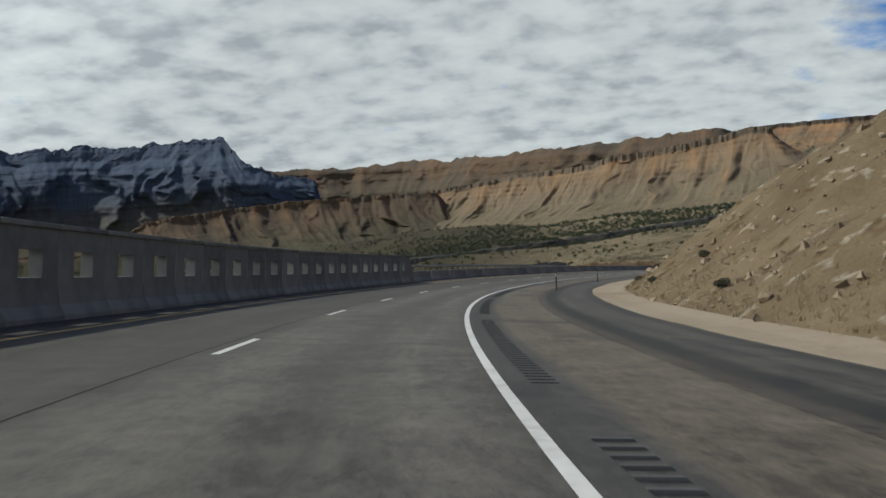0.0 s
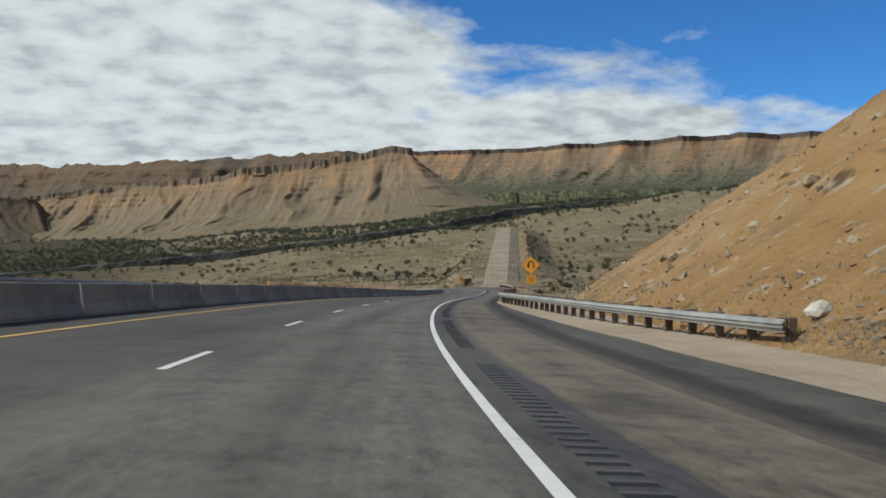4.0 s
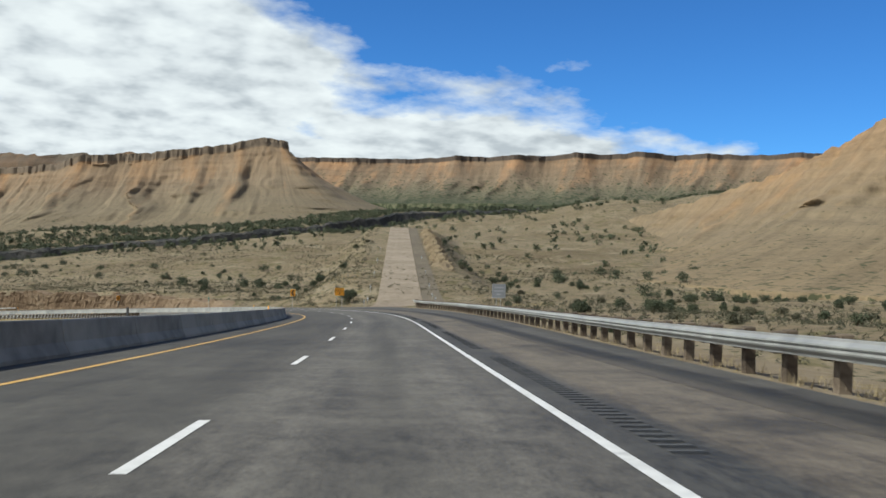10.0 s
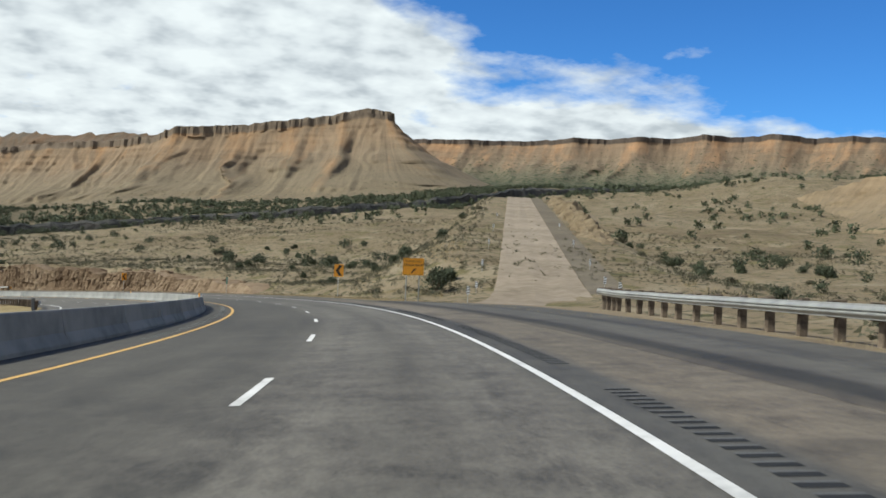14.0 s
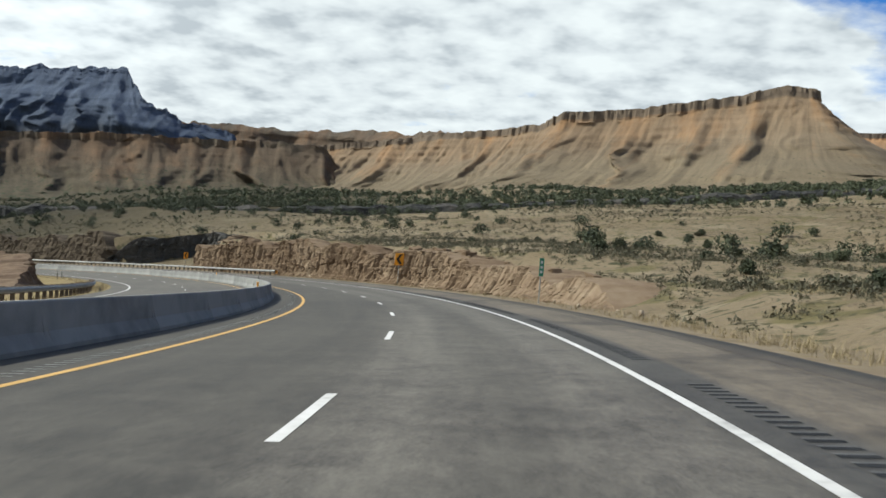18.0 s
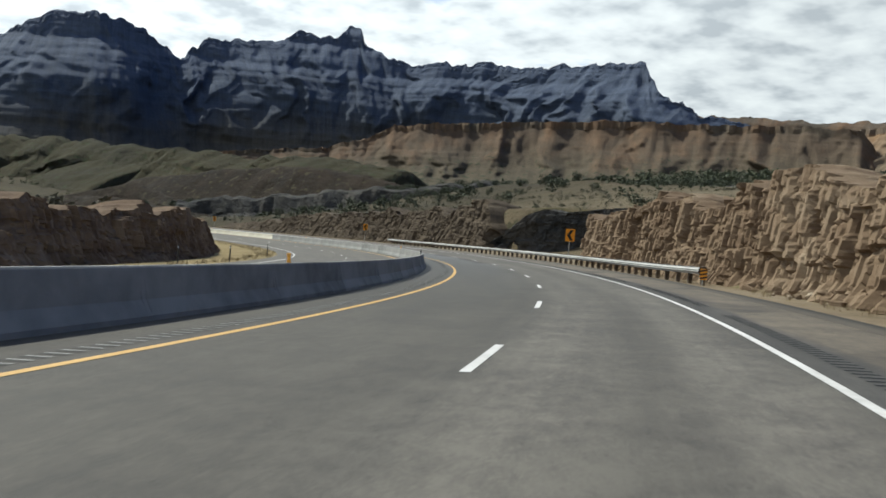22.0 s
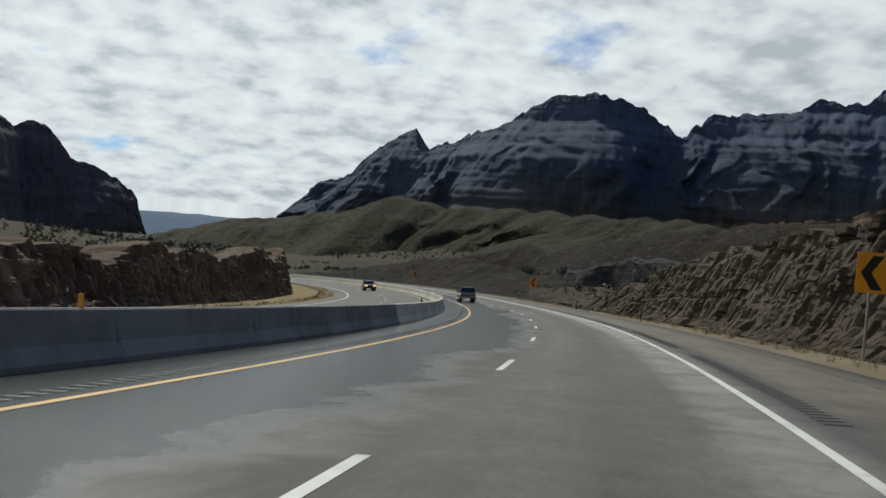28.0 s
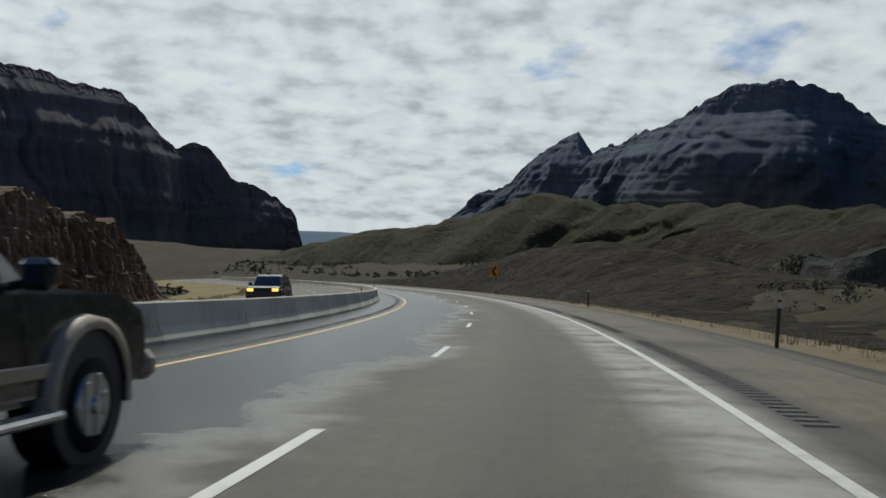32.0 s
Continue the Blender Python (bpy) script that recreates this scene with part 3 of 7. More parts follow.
BENCH_FLANK = canyon("brown stepped flanks", [(0.0, (0.068, 0.058, 0.039)), (0.4, (0.074, 0.06, 0.042)), (0.62, (0.084, 0.064, 0.045)), (0.8, (0.088, 0.066, 0.047)), (1.0, (0.078, 0.066, 0.05))],
                     17.0, 0.26, 6.0, [((0.04, 0.044, 0.026), 5.0, 0.28)], 0.26, 0.5, patch=(0.125, 0.078, 0.046))
# the blue, stronger towards the crest, puts distance haze into the rock's colour
LIMESTONE = canyon("banded limestone with blue haze in its colour", [(0.0, (0.072, 0.066, 0.055)), (0.2, (0.062, 0.062, 0.062)), (0.42, (0.047, 0.059, 0.084)), (0.7, (0.055, 0.071, 0.106)), (1.0, (0.062, 0.078, 0.114))], 20.0, 0.32, 7.0, None, 0.2, 0.6)
CRAG_FLANK = canyon("dark purple-brown crag rock", [(0.0, (0.078, 0.077, 0.068)), (0.5, (0.080, 0.071, 0.078)), (1.0, (0.098, 0.089, 0.097))], 30.0, 0.32, 12.0, None, 0.3, 0.5)
RED_CUT = surface("reddish-brown cut rock", [(0.045, 0.03, 0.02), (0.1, 0.068, 0.046), (0.155, 0.11, 0.075), (0.22, 0.168, 0.12)], scale=1.0, roughness=0.92, bump=0.55, bump_scale=5.0, strata=0.3, strata_size=1.4)
LEAF = leaf_material("juniper leaves", (0.018, 0.026, 0.012), (0.06, 0.07, 0.032))
SAGE = leaf_material("dry sage leaves", (0.03, 0.032, 0.016), (0.1, 0.088, 0.05))
STRAW = leaf_material("dry grass", (0.13, 0.1, 0.048), (0.29, 0.23, 0.125))
RUBBER = surface("black rubber", [(0.012, 0.012, 0.012), (0.03, 0.03, 0.03)], scale=12, roughness=0.85, bump=0.1)


# ---- mesh helpers ----
def link_mesh(name, mesh, material, parent=None, label="", smooth=False):
    mesh.materials.append(material)
    mesh.polygons.foreach_set("use_smooth", [smooth] * len(mesh.polygons))
    ob = new(name, mesh)
    if parent:
        ob.parent = parent
    if label:
        ob["label"] = label
    return ob


def part(name, bm, material, parent=None, label="", smooth=False):
    """Links a bmesh as one mesh object under a thing or a part."""
    bmesh.ops.recalc_face_normals(bm, faces=bm.faces)
    mesh = bpy.data.meshes.new(name)
    bm.to_mesh(mesh)
    bm.free()
    return link_mesh(name, mesh, material, parent, label, smooth)


def grid_mesh(name, points, material, parent=None, label="", smooth=True, uv=None, flip=False, spurs=None):
    """A sheet from an array of points (rows, columns, 3)."""
    n, m = points.shape[:2]
    mesh = bpy.data.meshes.new(name)
    i = (np.arange(n - 1)[:, None] * m + np.arange(m - 1)).ravel()
    quads = np.stack([i, i + 1, i + m + 1, i + m], 1)
    if flip:
        quads = quads[:, ::-1]
    mesh.vertices.add(n * m)
    mesh.vertices.foreach_set("co", points.reshape(-1).astype(np.float32))
    mesh.loops.add(quads.size)
    mesh.loops.foreach_set("vertex_index", quads.ravel().astype(np.int32))
    mesh.polygons.add(len(quads))
    mesh.polygons.foreach_set("loop_start", np.arange(0, quads.size, 4, dtype=np.int32))
    mesh.update(calc_edges=True)
    if uv is not None:
        layer = mesh.uv_layers.new(name="UVMap")
        layer.data.foreach_set("uv", uv.reshape(-1, 2)[quads.ravel()].ravel().astype(np.float32))
    if spurs is not None:
        layer = mesh.uv_layers.new(name="Spurs")
        layer.data.foreach_set("uv", np.stack([spurs, spurs], -1).reshape(-1, 2)[quads.ravel()].ravel().astype(np.float32))
    return link_mesh(name, mesh, material, parent, label, smooth)


def add_box(bm, cx, cy, cz, sx, sy, sz, bevel=0.0, m=None):
    made = bmesh.ops.create_cube(bm, size=1.0, matrix=(m or Matrix()) @ Matrix.LocRotScale((cx, cy, cz), None, (sx, sy, sz)))
    if bevel:
        edges = list({e for v in made["verts"] for e in v.link_edges})
        bmesh.ops.bevel(bm, geom=edges, offset=bevel, segments=1, affect="EDGES", clamp_overlap=True)


def add_rod(bm, a, b, r, sides=8, r2=None):
    a, b = Vector(a), Vector(b)
    m = Matrix.Translation((a + b) / 2) @ (b - a).to_track_quat("Z", "Y").to_matrix().to_4x4()
    bmesh.ops.create_cone(bm, cap_ends=True, segments=sides, radius1=r, radius2=r if r2 is None else r2, depth=(b - a).length, matrix=m)


def add_prism(bm, outline, depth, m):
    """A flat outline (x, z) given thickness along y, set by the pose m."""
    front = [bm.verts.new(m @ Vector((x, -depth / 2, z))) for x, z in outline]
    back = [bm.verts.new(m @ Vector((x, depth / 2, z))) for x, z in outline]
    bm.faces.new(front)
    bm.faces.new(back[::-1])
    for k in range(len(outline)):
        q = (k + 1) % len(outline)
        bm.faces.new((front[k], back[k], back[q], front[q]))


def thing(name, m, label, category, group="", kind=""):
    ob = new(name)
    ob.empty_display_size = 0.2
    ob.matrix_world = m
    return tagged(ob, label, category, group, kind)
# ---- the land ----
# spot heights of the open country, off the road
SPOTS = np.array([(130, 394, -28), (190, 430, -22), (99, 608, -22), (154, 640, -12), (376, 905, 16), (-60, 640, -35), (60, 520, -33), (0, 580, -35), (140, 800, -6), (50, 871, -10), (250, 850, 10),
                  (365, 777, 22), (-80, 868, -22), (-560, 960, -52), (-420, 1060, -46), (-120, 1000, -22), (150, 60, 4), (260, 250, -8), (-160, 200, -30), (-140, 400, -46), (-300, 480, -75),
                  (-500, 520, -92), (-900, 620, -105), (-2200, 700, -118), (700, 500, 20), (900, 1200, 70), (-300, -200, -8), (-420, 740, -70), (-260, 690, -58), (-700, 1000, -40),
                  (-1500, 300, -120), (-1500, 760, -114), (-3600, -200, -300), (-3600, 1500, -280), (-420, 600, -78), (-160, 695, -39), (-40, 727, -32), (60, 746, -20), (140, 778, -8), (230, 838, 5), (376, 918, 18), (-35, 680, -33), (75, 700, -22), (160, 735, -10), (250, 790, 3)], float)


def open_country(x, y):
    x, y = np.asarray(x, float), np.asarray(y, float)
    total, weight = 0.0, 1e-9
    for sx, sy, sz in SPOTS:
        w = 1.0 / (((x - sx) ** 2 + (y - sy) ** 2 + 3600.0) ** 1.7)
        total, weight = total + w * sz, weight + w
    far = np.hypot(x + 50, y - 500)
    sunk = ramp01(-x, 1300, 2600)
    return (total / weight) * (1 - sunk) - 240 * sunk + rough(x / 60, y / 60, 3) * 1.6 * ramp01(far, 40, 300) + rough(x / 14, y / 14, 5, 3) * 0.5


# a river gorge crosses the plain: the line of its far cliff
GORGE = [(-300, 672), (-160, 690), (-40, 722), (60, 740), (140, 770), (230, 830), (376, 910), (450, 930)]


def gorge_depth(x, y):
    """How deep the gorge cuts the ground in front of its far cliff."""
    deep = np.zeros(np.shape(x))
    for (ax, ay), (bx, by) in zip(GORGE, GORGE[1:]):
        run = math.hypot(bx - ax, by - ay)
        u = ((x - ax) * (bx - ax) + (y - ay) * (by - ay)) / run
        v = ((x - ax) * (by - ay) - (y - ay) * (bx - ax)) / run
        cut = 13.0 * ramp01(v, -1, 3) * (1 - ramp01(v, 14, 40)) * ramp01(u, -8, 4) * (1 - ramp01(u, run - 4, run + 8))
        deep = np.maximum(deep, cut)
    return deep


# the rock cuts: how far the right face stands off, and how high the banks are on both sides
FACE_S = [-100, 410, 555, 573, 587, 606, 618, 715, 760, 800, 850, 1000]
FACE_D = [9.0, 8.6, 8.4, 9.0, 30.0, 30.0, 10.5, 8.6, 11.0, 13.0, 15.0, 15.0]
BANK_S = [-100, 190, 300, 400, 430, 450, 480, 520, 560, 590, 640, 700, 725, 750, 800, 830, 860, 920, 1000]
BANK_H = [0.0, -2.2, -1.0, 0.2, 0.8, 1.8, 3.6, 4.7, 5.3, 5.6, 6.2, 4.9, 3.6, 1.8, 1.0, 1.2, 1.5, 1.5, 1.0]
LEFT_S = [-100, 440, 480, 505, 560, 610, 690, 740, 795, 815, 836, 1000]
LEFT_H = [-4.0, -3.0, 0.6, 2.8, 4.1, 3.5, 3.6, 5.4, 6.0, 5.4, 0.5, -2.5]
LEFT_FACE = -26.8
RAMP_A, RAMP_B = (70.0, 350.0, -27.2), (146.0, 592.0, -9.6)


def ground_height(x, y):
    s, d = nearest(x, y)
    x, y = np.asarray(x, float).ravel(), np.asarray(y, float).ravel()
    wild = open_country(x, y) - gorge_depth(x, y)
    on = road_height(s, np.clip(d, -40, 40))
    face, rise = np.interp(s, FACE_S, FACE_D), np.interp(s, BANK_S, BANK_H)
    left = np.interp(s, LEFT_S, LEFT_H)
    bumps = rough(x / 9, y / 9, 11, 3) * 0.35
    right_side = on - 0.45 + ramp01(d, face + 1.5, face + 5.0) * (rise + 0.2 + bumps) + np.where(d > 12, bumps * 0.5, 0)
    left_side = on - 0.45 + ramp01(-d, -LEFT_FACE + 1.5, -LEFT_FACE + 5.0) * (left + bumps)
    near = np.where(d > 0, right_side, left_side)
    away = np.where(d > 0, ramp01(d, 14, 75), ramp01(-d, 32, 95))
    z = near * (1 - away) + wild * away
    # the truck ramp's bed
    ax, ay, az = RAMP_A
    bx, by, bz = RAMP_B
    run = math.hypot(bx - ax, by - ay)
    u = ((x - ax) * (bx - ax) + (y - ay) * (by - ay)) / run
    v = np.abs((x - ax) * (by - ay) - (y - ay) * (bx - ax)) / run
    bed = az + (bz - az) * u / run
    on_bed = ramp01(d, 11, 24) * (1 - ramp01(v, 10, 26)) * ramp01(u, 10, 40) * (1 - ramp01(u, run, run + 60))
    return z * (1 - on_bed) + (bed - 0.06) * on_bed


def axis_steps(a, b, step, reach):
    """Even steps from a to b, growing steps out to the reach on both sides."""
    grown, g = [], step
    while sum(grown) < reach:
        g *= 1.16
        grown.append(g)
    out = np.cumsum(grown)
    return np.concatenate([a - out[::-1], np.arange(a, b + step / 2, step), b + out])


gx, gy = axis_steps(-330, 260, 3.2, 4300), axis_steps(-70, 760, 3.2, 4300)
GX, GY = np.meshgrid(gx, gy)
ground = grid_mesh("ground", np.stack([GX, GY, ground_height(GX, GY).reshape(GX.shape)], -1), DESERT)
tagged(ground, "dry tan desert ground with sparse grass and scrub", "ground", kind="structure")


def strip(name, material, s0, s1, d0, d1, up, parent=None, step=2.0, label="", thick=0.0, cols=2):
    """A ribbon along the road between two offsets (numbers, or functions of the station)."""
    s = np.arange(s0, s1 + step * 0.5, step)
    a = d0(s) if callable(d0) else np.full(len(s), float(d0))
    b = d1(s) if callable(d1) else np.full(len(s), float(d1))
    k = np.linspace(0, 1, cols)
    d = a[:, None] * (1 - k) + b[:, None] * k
    lift = np.asarray(up if isinstance(up, np.ndarray) else np.full(cols, up))
    points = road(np.repeat(s[:, None], cols, 1), d) + np.stack([np.zeros((len(s), cols))] * 2 + [np.broadcast_to(lift, (len(s), cols))], -1)
    uv = np.stack([d, np.repeat(s[:, None], cols, 1)], -1)
    if thick:
        rim_a, rim_b = points[:, :1].copy(), points[:, -1:].copy()
        rim_a[..., 2] -= thick
        rim_b[..., 2] -= thick
        points = np.concatenate([rim_a, points, rim_b], 1)
        uv = np.concatenate([uv[:, :1], uv, uv[:, -1:]], 1)
    return grid_mesh(name, points, material, parent, label, smooth=False, uv=uv)


def barrier_line(s):
    return -(5.49 + shoulder(s))


road_deck = strip("road", ASPHALT, -75, 1000, lambda s: barrier_line(s) - 0.3, 4.4, 0.0, thick=0.3, cols=5)
tagged(road_deck, "grey worn asphalt highway with a darker shoulder", "road", kind="structure")
opposite = strip("opposite_road", ASPHALT_PLAIN, -75, 1000, -19.6, lambda s: barrier_line(s) - 0.31, 0.0, thick=0.3, cols=4)
tagged(opposite, "grey asphalt carriageway beyond the median barrier", "road", kind="structure")


def apron_edge(s):
    """The asphalt reaches the guardrail and swings out towards the escape ramp."""
    return np.interp(s, [-75, 46, 66, 120, 165, 220, 236, 262, 303, 330, 352, 366, 376, 1000], [7.3, 7.5, 7.2, 6.9, 5.4, 5.2, 6.0, 6.9, 7.7, 8.6, 9.2, 7.4, 5.3, 5.3])


apron = strip("shoulder_apron", ASPHALT_DARK, -75, 1000, 4.4, apron_edge, np.array([0.004, 0.02, -0.03]), cols=3, thick=0.3)
tagged(apron, "dark patched asphalt apron along the shoulder", "pavement", kind="structure")
silt = strip("silt_strip", GUTTER, -30, 174, lambda s: apron_edge(s) - 0.12 + 0.1 * rough(s / 6, s * 0, 77, 3), lambda s: np.maximum(9.5, apron_edge(s) + 0.4), np.array([-0.027, 0.0, 0.12]), cols=3)
tagged(silt, "pale washed silt between asphalt and slope", "verge", kind="structure")
VERGE = surface("dusty verge", [(0.11, 0.084, 0.054), (0.165, 0.13, 0.086), (0.21, 0.172, 0.12)], scale=0.9, roughness=0.95, bump=0.5, bump_scale=7.0, spots=[((0.17, 0.13, 0.065), 0.5, 0.2)])
verge = strip("verge", VERGE, 140, 1000, lambda s: apron_edge(s) - 0.05, lambda s: np.where((s > 560) & (s < 625), 16.0, apron_edge(s) + 4.0), np.array([-0.035, -0.12, -0.2, -0.4]), cols=4)
tagged(verge, "dusty brown verge with dry grass", "verge", kind="structure")
GRASSY = surface("dry grassy verge", [(0.12, 0.09, 0.042), (0.19, 0.148, 0.072), (0.25, 0.2, 0.11)], scale=1.2, roughness=0.95, bump=0.6, bump_scale=8.0)
left_verge = strip("verge_left", GRASSY, -75, 1000, -29.0, -19.6, np.array([-0.38, -0.18, -0.03]), cols=3)
tagged(left_verge, "dry yellow grass strip beyond the far lanes", "verge", kind="structure")


def slope_points(S, O):
    """The stony slope on the inside of the first bend, over stations and offsets."""
    run = np.maximum(O - 9.2, 0)
    rise = run * 0.66 * (1 - 0.25 * ramp01(run, 25, 60))
    near_end = np.clip((184 + (O - 9) * 0.72 - S) / 38, 0, 1)
    end = np.sqrt(1 - (1 - near_end) ** 2)
    gully = ridged(S / 15, O / 40, 21) * 0.5 * ramp01(run, 1, 12) + rough(S / 4.5, O / 4.5, 23, 4) * 0.5 * ramp01(run, 0, 4)
    gully = gully + np.maximum(0, rough(S / 2.2 + O / 6, O / 9, 27, 3)) * 0.35 * ramp01(run, 2, 8)
    rise = rise * (1 - ramp01(O, 91, 146))
    z = (rise + gully) * end - 5.0 * (1 - end) - 0.35 * (run < 0.01)
    points = road(S, np.minimum(O, 40))
    points[..., :2] = road(S, O)[..., :2]
    points[..., 2] += z
    return points


slope_s, slope_d = np.meshgrid(np.arange(-75, 262, 1.1), np.concatenate([np.arange(8.6, 34, 0.8), np.arange(34, 92, 2.4), [96.0, 130.0, 150.0]]), indexing="ij")
cut_slope = tagged(grid_mesh("cut_slope", slope_points(slope_s, slope_d), SLOPE_SOIL, smooth=True), "steep ochre cut slope strewn with stones", "hillside", kind="structure")


def rock_face(name, s0, s1, face, rise, side, material, seed, label, step=0.3, steep=1.0, wide=0.95, rubble=0.6, ribs=0.45):
    """A blasted rock face with half-columns, blocks and ledges, and a rough top that runs back into the ground."""
    s = np.arange(s0, s1 + step / 2, step)
    rows = 44
    v = np.concatenate([np.linspace(0, 1, rows), [1.0, 0.96, 0.82, 0.6]])
    back = np.concatenate([np.linspace(0, 1.1 / steep, rows), np.array([2.2, 3.6, 6.0, 9.0]) / steep ** 0.5])
    F = np.interp(s, *face)[:, None]
    H = np.maximum(np.interp(s, *rise), 0.0)[:, None] * np.ones(len(v))
    H = H * (1 + 0.2 * rough(s / 7, s * 0 + seed, seed, 3)[:, None])
    S, V = np.meshgrid(s, v, indexing="ij")
    ends = ramp01(S, s0, s0 + 6) * (1 - ramp01(S, s1 - 6, s1))
    warp = S + 0.07 * grain(S / 3, V * 3, seed + 7)

    def chance(p, q):
        n = np.sin(p * 12.9898 + q * 78.233 + seed) * 43758.5453
        return n - np.floor(n) - 0.5

    # drilled columns of uneven width with deep cracks between, each broken across at its own heights
    warp = warp + 0.6 * wide * grain(S / (wide * 1.3), V * H / 9, seed + 5) + 1.2 * wide * grain(S / (wide * 5), V * H / 9, seed + 6)
    column = np.floor(warp / wide)
    inside = np.abs(2 * (warp / wide - column) - 1)
    rib = 1 - inside ** 3
    tier = np.floor(V * H / 1.1 + 1.6 * chance(column, 5.0))
    bench = np.floor(V * H / 2.4 + 0.5 * grain(S / 9, V * 0.3, seed + 3))
    cell = np.floor(warp / (wide * 5.5) + bench * 0.37)
    seam = np.exp(-(((V * H + 0.25 * grain(S / 5, V * 0, seed + 15)) / 1.35 % 1.0 - 0.5) / 0.07) ** 2)
    big = np.minimum(1, H / 3.0)
    out = 0.34 * chance(column, 1.0) + 0.36 * chance(column, tier + 11.0) + ribs * rib + 0.55 * chance(cell, bench + 3.0) - 0.1 * bench - 0.07 * seam
    out = (out + rough(S / 5.0, V * 0.9, seed + 9, 3, 0.5) * rubble * 0.45 + 0.15 * rough(S / 0.45, V * H / 0.7, seed + 17, 3)) * big
    out = np.where(V < 0.99, 0.3 * out + 0.7 * np.round(out / 0.17) * 0.17, out)
    out = out + 0.7 * np.clip(1 - V * H / 1.0, 0, 1) * (0.6 + 0.4 * grain(S / 2.5, V * 0, seed + 19))
    turn = np.minimum(np.abs(np.gradient(F[:, 0], s)), 1.6)[:, None] / 1.6
    S = S + turn * (1.0 * chance(np.floor(F / 1.6), bench + 7.0) + 0.4 * chance(np.floor(F / 0.8), np.floor(V * H / 1.1) + 3.0))
    offset = F + back[None, :] - out
    height = V * H * ends - 0.45 + rough(S / 1.1, V * 3, seed + 13, 3) * 0.14 * V * np.minimum(1, H)
    points = road(S, side * offset)
    points[..., 2] += height
    ob = grid_mesh(name, points, material, smooth=False, flip=side < 0)
    return tagged(ob, label, "rock face")


# the shade of ravine and gorge is put into this rock's dark colour
SHADED_GORGE = surface("gorge rock with shade in its colour", [(0.016, 0.018, 0.021), (0.045, 0.046, 0.046), (0.095, 0.089, 0.08)], scale=0.2, roughness=0.95, bump=0.8)
rock_face("rock_cut", 433, 588, (FACE_S, FACE_D), (BANK_S, BANK_H), 1, CUT_ROCK, 31, "sunlit tan rock cut with drilled vertical grooves", 0.1, 1.2, 0.8, 0.35)
rock_face("ravine_cliff", 572, 619, (FACE_S, FACE_D), (BANK_S, BANK_H), 1, SHADED_GORGE, 47, "shaded rock cliff set back in a ravine", 0.1)
rock_face("rock_cut_brown", 614, 770, (FACE_S, FACE_D), (BANK_S, BANK_H), 1, SHADED_CUT, 53, "shaded brown rock cut with vertical grooves and ledges", 0.14, 0.45, 0.8, 0.5, 0.26)
rock_face("rock_block", 472, 836, ([400, 1000], [-LEFT_FACE, -LEFT_FACE]), (LEFT_S, LEFT_H), -1, RED_CUT, 61, "brown rock cut beyond the far carriageway", 0.2, 1.0, 0.8, 0.45)


def brown_bank():
    """A smooth dark bank that swells beside the outer verge further down the bend."""
    s = np.arange(770, 962, 1.2)
    rise = np.interp(s, [770, 790, 810, 830, 858, 880, 905, 935, 962], [0.2, 0.8, 2.0, 3.7, 6.6, 6.4, 4.2, 1.5, 0.0])
    v = np.linspace(0, 1, 34)
    S, V = np.meshgrid(s, v, indexing="ij")
    shape = np.interp(V, [0, 0.08, 0.3, 0.45, 0.52, 0.7, 1.0], [-0.1, 0.05, 0.62, 0.95, 1.0, 0.85, 0.3])
    points = road(S, 8.6 + V * 28)
    points[..., 2] += shape * rise[:, None] * (1 + 0.12 * rough(S / 7, V * 3, 301, 3)) - 0.4 + 0.35 * rough(S / 3, V * 9, 303, 4) * np.minimum(1, rise)[:, None]
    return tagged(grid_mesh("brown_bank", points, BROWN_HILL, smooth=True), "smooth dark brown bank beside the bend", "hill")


brown_bank()


